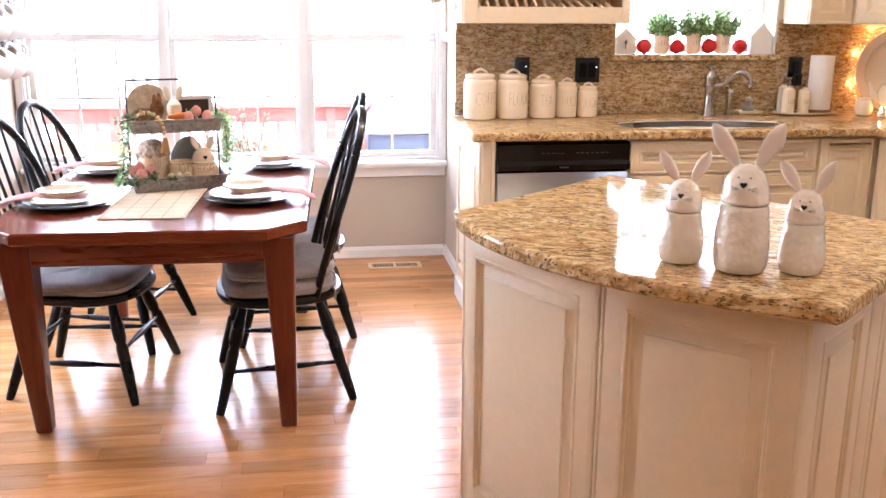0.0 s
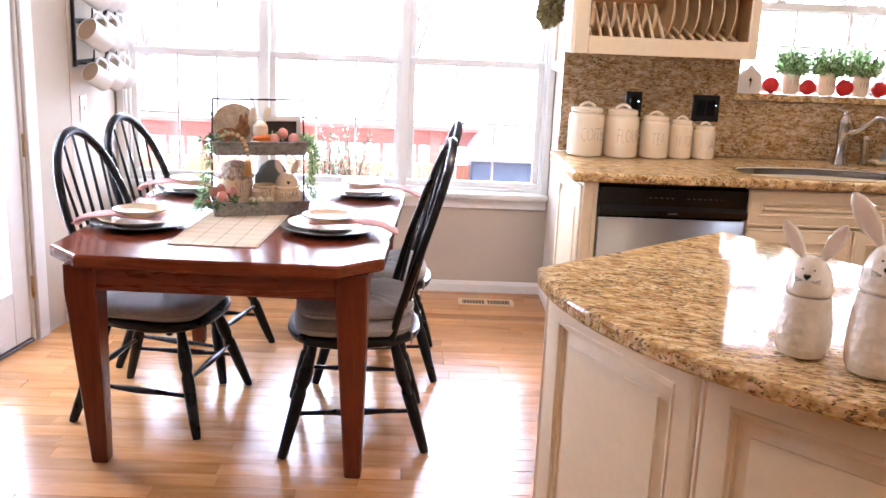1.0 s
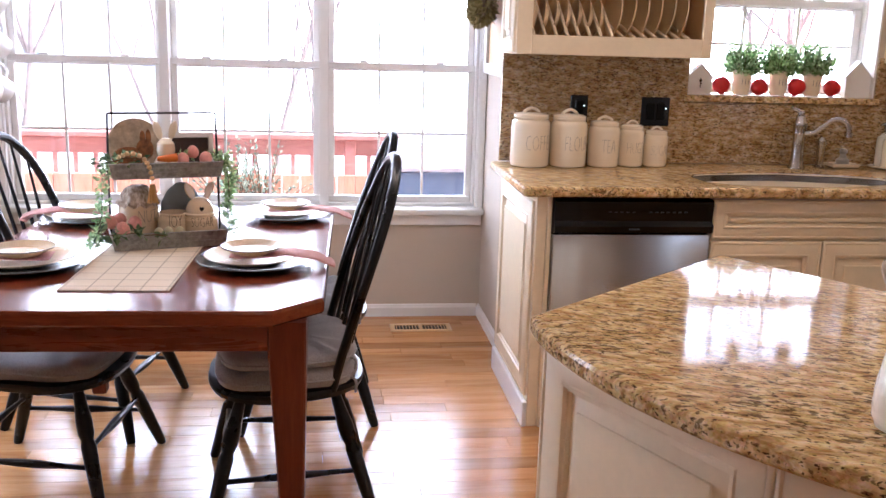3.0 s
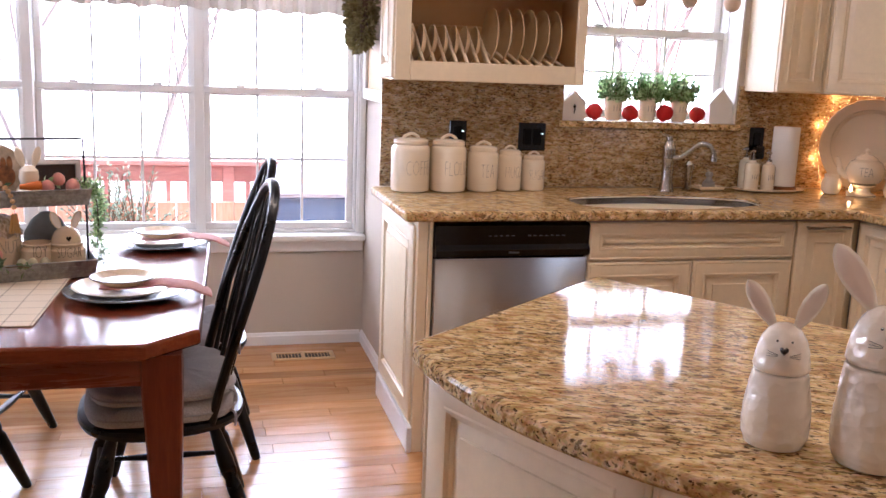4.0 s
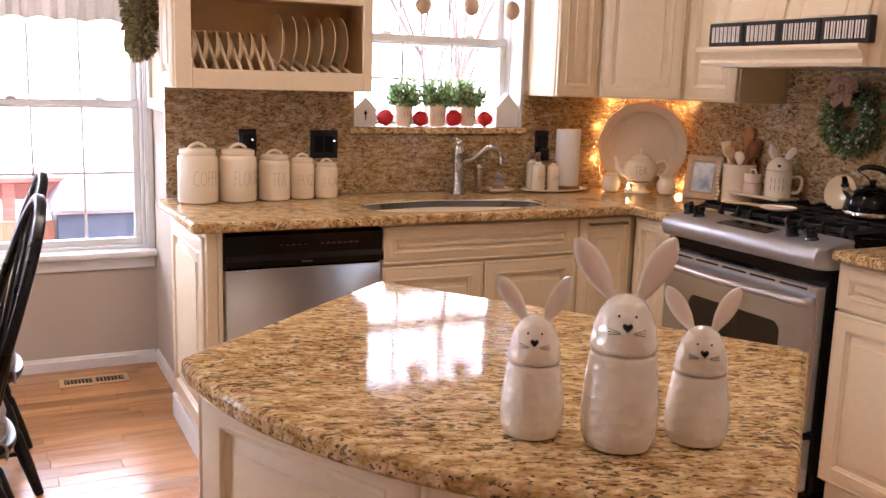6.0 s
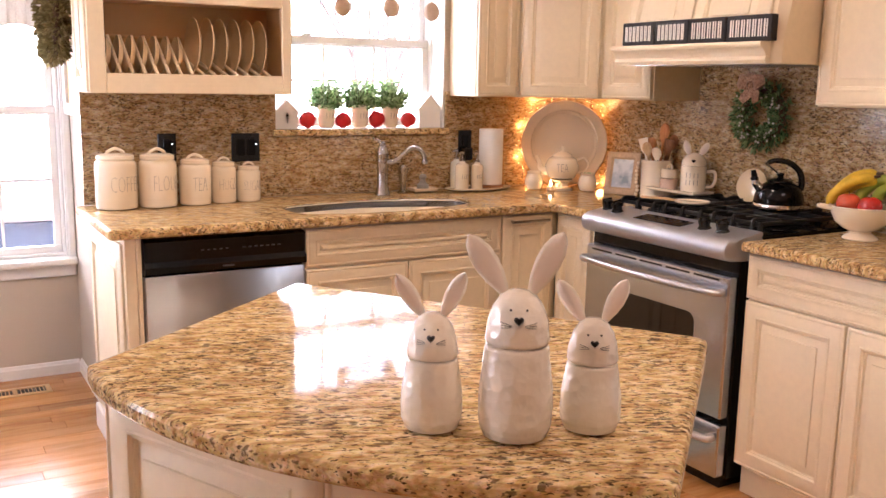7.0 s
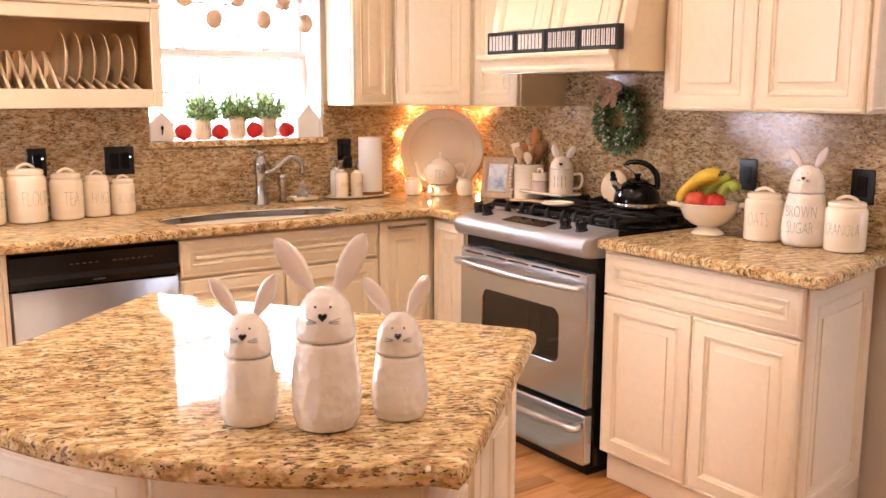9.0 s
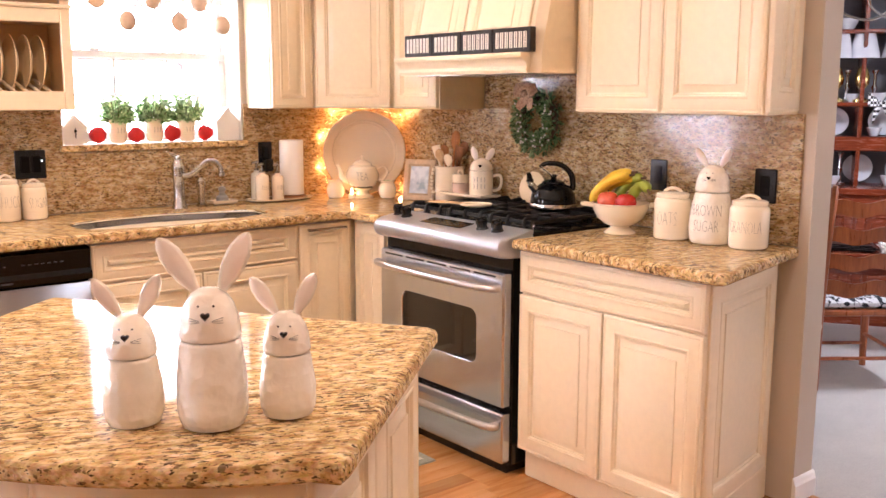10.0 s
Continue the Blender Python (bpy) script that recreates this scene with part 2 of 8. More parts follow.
M_LEAF2 = leaf_mat("eucalyptus_leaf", srgb(60, 88, 62), srgb(140, 160, 120))
M_TWIG = plain("twig_bark", srgb(96, 76, 56), 0.85, vary=0.2)

g_glass = Graph("window_glass")
M_GLASS = g_glass.set(Base_Color=(1, 1, 1, 1), Roughness=0.0, Transmission_Weight=1.0, IOR=1.45, Specular_IOR_Level=0.5)

# ---- mesh helpers ----
def part(name, bm, material, parent=None, label="", m=None, flat=False, angle=35):
    """Links a bmesh as one mesh object under a thing or a part."""
    bmesh.ops.recalc_face_normals(bm, faces=bm.faces)
    me = bpy.data.meshes.new(name)
    bm.to_mesh(me)
    bm.free()
    me.materials.append(material)
    if not flat:
        me.shade_smooth()
        me.set_sharp_from_angle(angle=radians(angle))
    ob = new(name, me)
    ob.parent = parent
    if m is not None:
        ob.matrix_basis = m
    if label:
        ob["label"] = label
    return ob


def thing(name, m, label, category, group="", kind=""):
    ob = new(name)
    ob.empty_display_size = 0.05
    ob.matrix_basis = m
    return tagged(ob, label, category, group, kind)


def quad_loops(bm, loops, close_first=True, close_last=True, ring=True):
    """Joins loops of equal length with quads and caps the ends."""
    rows = [[bm.verts.new(p) for p in loop] for loop in loops]
    n = len(rows[0])
    for a, b in zip(rows, rows[1:]):
        for i in range(n if ring else n - 1):
            j = (i + 1) % n
            bm.faces.new((a[i], a[j], b[j], b[i]))
    if close_first:
        bm.faces.new(rows[0][::-1])
    if close_last:
        bm.faces.new(rows[-1])
    return rows


def box(bm, lo, hi, bevel=0.0, m=None, segs=1):
    lo, hi = [min(a, b) for a, b in zip(lo, hi)], [max(a, b) for a, b in zip(lo, hi)]
    pts = [(x, y, z) for z in (lo[2], hi[2]) for x, y in ((lo[0], lo[1]), (hi[0], lo[1]), (hi[0], hi[1]), (lo[0], hi[1]))]
    v = [bm.verts.new(p) for p in pts]
    f = [bm.faces.new([v[i] for i in q]) for q in ((3, 2, 1, 0), (4, 5, 6, 7), (0, 1, 5, 4), (1, 2, 6, 5), (2, 3, 7, 6), (3, 0, 4, 7))]
    if bevel:
        edges = list({e for x in f for e in x.edges})
        out = bmesh.ops.bevel(bm, geom=edges, offset=bevel, segments=segs, affect="EDGES", profile=0.5)
        v = list({w for x in out["faces"] for w in x.verts} | {w for w in v if w.is_valid})
    if m is not None:
        bmesh.ops.transform(bm, matrix=m, verts=v)
    return v


def bm_box(lo, hi, bevel=0.0, segs=1):
    bm = bmesh.new()
    box(bm, lo, hi, bevel, None, segs)
    return bm


def tube(bm, pts, radii, n=10, caps=True):
    """A round bar along a line of points, with a radius for each."""
    pts = [Vector(p) for p in pts]
    if not hasattr(radii, "__len__"):
        radii = [radii] * len(pts)
    loops, side = [], None
    for i, p in enumerate(pts):
        d = (pts[min(i + 1, len(pts) - 1)] - pts[max(i - 1, 0)]).normalized()
        if side is None:
            side = d.cross(Vector((0, 0, 1)) if abs(d.z) < 0.9 else Vector((1, 0, 0))).normalized()
        else:
            side = (side - d * side.dot(d)).normalized()
        up = d.cross(side)
        loops.append([p + radii[i] * (math.cos(a) * side + math.sin(a) * up) for a in (2 * math.pi * k / n for k in range(n))])
    quad_loops(bm, loops, caps, caps)


def lathe(bm, profile, n=28, centre=(0, 0, 0), cap0=True, cap1=True, squash=1.0):
    """Turns (radius, height) pairs about the upright axis."""
    cx, cy, cz = centre
    loops = [[(cx + r * math.cos(2 * math.pi * k / n), cy + squash * r * math.sin(2 * math.pi * k / n), cz + z) for k in range(n)] for r, z in profile]
    quad_loops(bm, loops, cap0, cap1)


def slab(bm, poly, rings):
    """A plate over an outline; rings are (inset, height) pairs from below to above."""
    n = len(poly)
    P = [Vector((x, y)) for x, y in poly]
    area = sum(P[i].x * P[(i + 1) % n].y - P[(i + 1) % n].x * P[i].y for i in range(n))
    if area < 0:
        P.reverse()
    nor = []
    for i in range(n):
        a, b = (P[i] - P[i - 1]).normalized(), (P[(i + 1) % n] - P[i]).normalized()
        na, nb = Vector((-a.y, a.x)), Vector((-b.y, b.x))
        k = 1 + na.dot(nb)
        nor.append((na + nb) / max(k, 0.3))
    loops = [[(P[i].x + nor[i].x * s, P[i].y + nor[i].y * s, z) for i in range(n)] for s, z in rings]
    return quad_loops(bm, loops)


def raised_panel(bm, w, h, stile=0.055, m=None, thick=0.02, field=True):
    """A cabinet door or drawer front: x 0..w, z 0..h, its face towards -y."""
    prof = [(0, thick), (0, 0.005), (0.003, 0.0015), (0.008, 0.0), (0.0115, 0.0028), (0.015, 0.0005), (stile - 0.010, 0.0), (stile - 0.007, -0.0025), (stile - 0.002, -0.002), (stile + 0.002, 0.0045), (stile + 0.006, 0.005), (stile + 0.0085, 0.0115), (stile + 0.0115, 0.0125)]
    if field:
        prof += [(stile + 0.035, 0.004), (stile + 0.036, -0.0002), (stile + 0.039, -0.0008)]
    lim = min(w, h) / 2 - 0.004
    prof = [(min(s, lim - 0.0005 * (len(prof) - i)) if s > lim - 0.01 else s, y) for i, (s, y) in enumerate(prof)]
    loops = [[(s, y, s), (w - s, y, s), (w - s, y, h - s), (s, y, h - s)] for s, y in prof]
    rows = quad_loops(bm, loops)
    if m is not None:
        bmesh.ops.transform(bm, matrix=m, verts=[v for r in rows for v in r])


def arc(a, b, sag, n):
    """Points from a to b on an arc that bulges by sag to the right of the way."""
    a, b = Vector(a), Vector(b)
    c = (b - a).length
    r = c * c / (8 * sag) + sag / 2
    d = (b - a) / c
    right = Vector((d.y, -d.x))
    mid = (a + b) / 2 + right * (sag - r)
    half = math.asin(c / 2 / r)
    return [tuple(mid + r * (math.cos(t) * right + math.sin(t) * d)) for t in (-half + 2 * half * k / n for k in range(n + 1))]


def smooth_line(pts, n=8):
    """A soft curve through the points."""
    P = [Vector(p) for p in pts]
    out = []
    for i in range(len(P) - 1):
        p0, p1, p2, p3 = P[max(i - 1, 0)], P[i], P[i + 1], P[min(i + 2, len(P) - 1)]
        for k in range(n):
            t = k / n
            out.append(0.5 * ((2 * p1) + (p2 - p0) * t + (2 * p0 - 5 * p1 + 4 * p2 - p3) * t * t + (3 * p1 - p0 - 3 * p2 + p3) * t ** 3))
    return out + [P[-1]]


def leaf(bm, at, way, size, width=0.5, up=None):
    """One small folded leaf."""
    way = Vector(way).normalized()
    up = Vector(up) if up else Vector((random.uniform(-1, 1), random.uniform(-1, 1), random.uniform(-0.2, 1)))
    side = way.cross(up)
    side = side.normalized() if side.length > 1e-4 else way.orthogonal().normalized()
    nor = side.cross(way)
    at = Vector(at)
    p = [at, at + way * size * 0.45 + side * size * width * 0.5 + nor * size * 0.08, at + way * size, at + way * size * 0.45 - side * size * width * 0.5 + nor * size * 0.08, at + way * size * 0.5 - nor * size * 0.03]
    v = [bm.verts.new(q) for q in p]
    for a, b, c in ((0, 1, 4), (1, 2, 4), (2, 3, 4), (3, 0, 4)):
        bm.faces.new((v[a], v[b], v[c]))


def letters(name, text, size, parent, material, place, radius=None, narrow=0.62, depth=0.0012, label="", align="CENTER", thin=1.0):
    """Lettering; with a radius it is bent round an upright cylinder. It faces local -y."""
    cu = bpy.data.curves.new("lettering", "FONT")
    cu.body, cu.size, cu.align_x, cu.align_y, cu.extrude, cu.resolution_u = text, size, align, "CENTER", depth, 2
    cu.offset = -0.0265 * size * thin
    tmp = new("lettering", cu)
    bpy.context.view_layer.update()
    me = bpy.data.meshes.new_from_object(tmp.evaluated_get(bpy.context.evaluated_depsgraph_get()))
    bpy.data.objects.remove(tmp)
    for v in me.vertices:
        x, y, z = v.co
        x *= narrow
        if radius:
            a = x / radius
            v.co = ((radius + z) * math.sin(a), -(radius + z) * math.cos(a), y)
        else:
            v.co = (x, -z, y)
    me.name = name
    me.materials.clear()
    me.materials.append(material)
    ob = new(name, me)
    ob.parent, ob.matrix_basis = parent, place
    if label:
        ob["label"] = label
    return ob


def piece(name, bm, material, label, category="", flat=True):
    return tagged(part(name, bm, material, flat=flat), label, category, kind="structure")


# ---- the shell of the room ----
X0, X1, Y0, Y1, H = -2.9, 3.57, -3.2, 5.45, 2.44      # inner faces
YK = 4.675                                            # kitchen wall behind the sink
NL, NR = -1.15, 1.20                                  # sides of the breakfast nook
T = 0.13

bm = bmesh.new()
slab(bm, [(-2.45, Y0 - T), (3.68, Y0 - T), (3.68, 5.58), (-1.28, 5.58), (-1.28, 4.70)], [(0, -0.2), (0, -0.013)])
piece("subfloor", bm, M_TRIM, "plain subfloor under the maple boards", "floor")
bm = bmesh.new()
box(bm, (X0 - T, Y0 - T, H), (8.2, Y1 + 0.25, H + 0.15))
piece("ceiling", bm, M_CEIL, "plain white painted ceiling", "ceiling")

# window wall of the nook, with one wide opening
WX0, WX1, WZ0, WZ1 = -1.10, 1.165, 0.565, 2.12
bm = bmesh.new()
for lo, hi in (((NL - T, Y1, 0), (NR + T, Y1 + 0.16, WZ0 - 0.02)), ((NL - T, Y1, WZ1), (NR + T, Y1 + 0.16, H)), ((NL - T, Y1, WZ0 - 0.02), (WX0, Y1 + 0.16, WZ1)), ((WX1, Y1, WZ0 - 0.02), (NR + T, Y1 + 0.16, WZ1))):
    box(bm, lo, hi)
piece("wall_north", bm, M_WALL, "greige painted wall of the breakfast nook", "wall")
bm = bmesh.new()
box(bm, (NR, YK, 0), (NR + T, Y1, H))
piece("wall_nook_east", bm, M_WALL, "short greige side wall of the breakfast nook", "wall")
bm = bmesh.new()
box(bm, (NL - T, 4.82, 0), (NL, Y1, H))
piece("wall_nook_west", bm, M_WALL, "short greige side wall with a mug rack", "wall")

# wall with the garden door, running towards the camera's left
DOORW = pose(-1.152, 4.82, 0, 0, 0, -8)               # local -y runs along the wall, +x faces the room
DJ = -0.40                                            # the door opening's nearer jamb
bm = bmesh.new()
for lo, hi in (((-T, DJ, 0), (0, 0, H)), ((-T, DJ - 0.9, 2.06), (0, DJ, H)), ((-T, -8.3, 0), (0, DJ - 0.9, H))):
    box(bm, lo, hi)
bmesh.ops.transform(bm, matrix=DOORW, verts=bm.verts)
piece("wall_west", bm, M_WALL, "greige painted wall with a garden door", "wall")

# wall behind the sink, with the kitchen window's deep opening
KX0, KX1, KZ0, KZ1, KY2 = 1.925, 2.778, 1.18, 2.10, 4.91
bm = bmesh.new()
for lo, hi in (((NR + T, YK, 0), (KX0, KY2, H)), ((KX1, YK, 0), (X1 + T, KY2, H)), ((KX0, YK, 0), (KX1, KY2, KZ0)), ((KX0, YK, KZ1), (KX1, KY2, H))):
    box(bm, lo, hi)
piece("wall_kitchen", bm, M_WALL, "greige kitchen wall behind the sink", "wall")
# right-hand wall, ending at the way to the dining room
YE = 2.16
bm = bmesh.new()
box(bm, (X1, YE, 0), (X1 + 0.118, YK, H))
piece("wall_east", bm, M_WALL, "greige kitchen wall that ends at the dining room", "wall")
bm = bmesh.new()
box(bm, (X1, Y0, 0), (X1 + T, 0.2, H))
box(bm, (X1, 0.2, 2.2), (X1 + 0.118, YE, H))
piece("wall_east_front", bm, M_WALL, "greige wall beside the dining room opening", "wall")
bm = bmesh.new()
box(bm, (X0 - T, Y0 - T, 0), (X1 + T, Y0, H))
piece("wall_south", bm, M_WALL, "plain greige wall", "wall")


def baseboard(name, a, b, out, h=0.064):
    """A moulded skirting from a to b; out is the unit vector away from the wall."""
    a, b, out = Vector(a), Vector(b), Vector(out)
    prof = [(0, 0), (0.014, 0), (0.014, h * 0.72), (0.010, h * 0.8), (0.007, h * 0.93), (0.003, h), (0, h)]
    bm = bmesh.new()
    loops = [[(p.x + out.x * d, p.y + out.y * d, z) for d, z in prof] for p in (a, b)]
    quad_loops(bm, loops)
    return piece(name, bm, M_TRIM, "white moulded baseboard", "baseboard")


baseboard("baseboard", (NL + 0.014, Y1), (NR - 0.014, Y1), (0, -1))
baseboard("baseboard", (NR, YK + 0.03), (NR, Y1), (-1, 0))
baseboard("baseboard", (NL, 4.835), (NL, Y1), (1, 0))
baseboard("baseboard", (X1 - 0.01, YE), (X1 + 0.128, YE), (0, -1), 0.1)
baseboard("baseboard", (X1 + 0.118, YE), (X1 + 0.118, 4.9), (1, 0), 0.1)


def sash(bm, x0, x1, z0, z1, y, w=0.045, d=0.035):
    for lo, hi in (((x0, y, z0), (x1, y + d, z0 + w)), ((x0, y, z1 - w), (x1, y + d, z1)), ((x0, y, z0 + w), (x0 + w, y + d, z1 - w)), ((x1 - w, y, z0 + w), (x1, y + d, z1 - w))):
        box(bm, lo, hi, 0.004)


def double_hung(name, x0, x1, z0, zm, z1, y, wall_depth, label, frame_w=0.03, cols=3, rows=2, w=0.045):
    """A double-hung window in an opening: frame, two sashes, thin grilles, panes, sash lock."""
    win = thing(name, pose((x0 + x1) / 2, y, z0), label, "window", kind="structure")
    cx, bz = (x0 + x1) / 2, z0
    a, b = x0 - cx, x1 - cx
    h, hm = z1 - bz, zm - bz
    bm = bmesh.new()
    for lo, hi in (((a, 0, 0), (b, wall_depth, frame_w)), ((a, 0, h - frame_w), (b, wall_depth, h)), ((a, 0, frame_w), (a + frame_w, wall_depth, h - frame_w)), ((b - frame_w, 0, frame_w), (b, wall_depth, h - frame_w))):
        box(bm, lo, hi, 0.003)
    part("window_frame", bm, M_TRIM, win)
    f = frame_w
    for nm, s0, s1, yy in (("lower_sash", f, hm + 0.022, 0.03), ("upper_sash", hm - 0.022, h - f, 0.072)):
        bm = bmesh.new()
        sash(bm, a + f, b - f, s0, s1, yy, w)
        sa = part(nm, bm, M_TRIM, win)
        bm = bmesh.new()
        gx0, gx1, gz0, gz1 = a + f + w, b - f - w, s0 + w, s1 - w
        for i in range(1, cols):
            x = gx0 + (gx1 - gx0) * i / cols
            box(bm, (x - 0.006, yy + 0.012, gz0), (x + 0.006, yy + 0.022, gz1), 0.001)
        for i in range(1, rows):
            z = gz0 + (gz1 - gz0) * i / rows
            box(bm, (gx0, yy + 0.0135, z - 0.006), (gx1, yy + 0.0205, z + 0.006), 0.001)
        part("grille", bm, M_TRIM, sa)
        bm = bmesh.new()
        box(bm, (gx0 - 0.004, yy + 0.024, gz0 - 0.004), (gx1 + 0.004, yy + 0.028, gz1 + 0.004))
        pane = part("pane", bm, M_GLASS, sa, flat=True)
        pane.visible_shadow = False
    bm = bmesh.new()
    for k in (-0.25, 0.25):
        x = k * (b - a)
        box(bm, (x - 0.022, 0.022, hm + 0.022), (x + 0.022, 0.06, hm + 0.034), 0.004)
    part("sash_lock", bm, M_TRIM, win, "white sash lock")
    return win


for i, (a, b) in enumerate(((-1.092, -0.358), (-0.347, 0.392), (0.403, 1.159))):
    double_hung("window_%d" % (i + 1), a, b, 0.575, 1.262, 2.1, Y1 + 0.015, 0.12, "white double-hung window with thin grilles, bright daylight behind", 0.015, 3, 2, 0.032)
bm = bmesh.new()
for lo, hi in (((-0.358, Y1 - 0.006, 0.575), (-0.347, Y1 + 0.14, 2.1)), ((0.392, Y1 - 0.006, 0.575), (0.403, Y1 + 0.14, 2.1)), ((WX0, Y1 - 0.012, 0.575), (-1.092, Y1 + 0.14, 2.1)), ((1.159, Y1 - 0.012, 0.575), (WX1, Y1 + 0.14, 2.1))):
    box(bm, lo, hi, 0.004)
for x in (-0.3525, 0.3975):
    box(bm, (x - 0.022, Y1 - 0.013, 0.58), (x + 0.022, Y1 + 0.014, 2.1), 0.002)
piece("window_mullions", bm, M_TRIM, "white mullions between the nook windows", "trim", flat=False)
bm = bmesh.new()
box(bm, (NL + 0.01, Y1 - 0.018, 0.575), (WX0, Y1 - 0.001, 2.2), 0.004)
box(bm, (WX1, Y1 - 0.018, 0.575), (NR - 0.003, Y1 - 0.001, 2.2), 0.004)
piece("window_casing", bm, M_TRIM, "white window casing of the nook", "trim", flat=False)
bm = bmesh.new()
box(bm, (NL + 0.006, Y1 - 0.075, 0.545), (NR - 0.003, Y1 + 0.135, 0.575), 0.008, None, 2)
box(bm, (NL + 0.02, Y1 - 0.02, 0.482), (NR - 0.006, Y1 - 0.001, 0.545), 0.005)
piece("window_sill", bm, M_TRIM, "white window stool and apron under the nook windows", "sill", flat=False)

double_hung("window_4", KX0, KX1, 1.212, 1.60, KZ1, KY2 - 0.12, 0.12, "white double-hung window over the sink", 0.012, 3, 2, 0.034)

bm = bmesh.new()
for lo, hi in (((KX0, YK + 0.002, 1.209), (KX0 + 0.008, KY2 - 0.122, KZ1)), ((KX1 - 0.008, YK + 0.002, 1.209), (KX1, KY2 - 0.122, KZ1)), ((KX0 + 0.008, YK + 0.002, KZ1 - 0.008), (KX1 - 0.008, KY2 - 0.122, KZ1))):
    box(bm, lo, hi, 0.001)
piece("window_jamb", bm, M_TRIM, "white boards lining the kitchen window's deep opening", "trim")

# garden door
door = thing("door_1", DOORW, "white glazed garden door, closed, with brass hinges", "door", kind="structure")
bm = bmesh.new()
for lo, hi in (((0, DJ, 0), (0.018, DJ + 0.085, 2.06)), ((0, DJ - 0.985, 0), (0.018, DJ - 0.9, 2.06)), ((0, DJ - 0.985, 2.06), (0.018, DJ + 0.085, 2.145)), ((-T, DJ - 0.02, 0), (0, DJ, 2.06)), ((-T, DJ - 0.9, 0), (0, DJ - 0.88, 2.06))):
    box(bm, lo, hi, 0.004)
part("door_frame", bm, M_TRIM, door)
bm = bmesh.new()
dy0, dy1 = DJ - 0.875, DJ - 0.025
for lo, hi in (((-0.055, dy0, 0.015), (-0.01, dy0 + 0.12, 2.04)), ((-0.055, dy1 - 0.12, 0.015), (-0.01, dy1, 2.04)), ((-0.055, dy0 + 0.12, 0.015), (-0.01, dy1 - 0.12, 0.26)), ((-0.055, dy0 + 0.12, 1.9), (-0.01, dy1 - 0.12, 2.04))):
    box(bm, lo, hi, 0.004)
part("door_leaf", bm, M_TRIM, door)
bm = bm_box((-0.036, dy0 + 0.115, 0.255), (-0.03, dy1 - 0.115, 1.905))
ob = part("pane", bm, M_GLASS, door, flat=True)
ob.visible_shadow = False
# grey that imitates the shadow between worktop and cabinet fronts
M_GAPSHADE = plain("grey_gap_shade", srgb(150, 138, 128), 0.6, vary=0.1)
M_BRASS = plain("brass_hinge", (0.55, 0.42, 0.22, 1), 0.3, 1.0)
for z in (0.25, 0.88, 1.75):
    bm = bmesh.new()
    tube(bm, [(0.002, DJ - 0.012, z - 0.05), (0.002, DJ - 0.012, z + 0.05)], 0.008, 8)
    part("hinge", bm, M_BRASS, door)
bm = bm_box((-T, DJ - 0.88, 0.0), (0.004, DJ - 0.02, 0.014), 0.003)
part("threshold", bm, plain("dark_threshold", srgb(70, 55, 45), 0.5), door)
bm = bm_box((0.0005, -0.15, 0.0), (0.014, -0.002, 0.1), 0.003)
bmesh.ops.transform(bm, matrix=DOORW, verts=bm.verts)
piece("baseboard", bm, M_TRIM, "short white baseboard by the garden door", "baseboard", flat=False)

# ---- kitchen cabinets ----
EASTRUN = -90                                         # local x runs towards -y, local y into the wall


def cabinet(name, x, y, z, turn, w, d, h, fronts, label, toe=0.0, side=None, group="kitchen cabinets", splay=0.0):
    """A cabinet unit; its front plane is local y = 0 and the doors stand 2 cm before it.
    fronts: (kind, x, z, w, h). splay: how far the end at local x = w draws in for each metre of depth."""
    def drawn_in(bm):
        for v in bm.verts:
            if v.co.x > w / 2:
                v.co.x -= splay * v.co.y
        return bm
    cab = thing(name, pose(x, y, z, 0, 0, turn), label, "cabinet", group)
    bm = bmesh.new()
    box(bm, (0, 0.0205, toe), (w, d, h), 0.002)
    part("body", drawn_in(bm), M_CAB, cab)
    if toe:
        bm = bmesh.new()
        box(bm, (0.0, 0.06, 0), (w, d, toe))
        box(bm, (0.0, 0.048, 0), (w, 0.06, toe * 0.86), 0.003)
        part("toe_kick", drawn_in(bm), M_CAB, cab)
        # strip added in place of the shaded gap below the stone
        part("top_strip", bm_box((0.003, 0.006, h - 0.0105), (w - 0.003, 0.0202, h - 0.001), 0.001), M_GAPSHADE, cab, "grey strip standing in for the shadow gap under the stone")
    for kind, fx, fz, fw, fh in fronts:
        bm = bmesh.new()
        raised_panel(bm, fw, fh, 0.05 if fw < 0.3 or fh < 0.25 else 0.058)
        part(kind, bm, M_CAB, cab, m=pose(fx, 0, fz))
    if side:
        # raised panel on the end, local x = 0 or w
        sx, s0, s1, sz0, sz1 = side
        bm = bmesh.new()
        raised_panel(bm, s1 - s0, sz1 - sz0, 0.07)
        turn_m = pose(sx - 0.012, s1, sz0, 0, 0, -90) if sx < w / 2 else pose(sx + 0.012 - splay * s0, s0, sz0, 0, 0, 90 + math.degrees(math.atan(splay)))
        part("end_panel", bm, M_CAB, cab, m=turn_m)
    return cab


FY, FX = 4.02, 2.975                                  # door faces of the two runs
CB, CT = 0.878, 0.916                                 # underside and top of the stone

# end panel beside the dishwasher
cab = thing("end_panel_cabinet", pose(1.135, FY, 0), "cream-painted end panel beside the dishwasher", "cabinet", "kitchen cabinets")
bm = bmesh.new()
box(bm, (0.012, 0.004, 0.0), (0.052, 0.65, CB), 0.003)
part("body", bm, M_CAB, cab)
bm = bmesh.new()
raised_panel(bm, 0.60, 0.74, 0.07, thick=0.012)
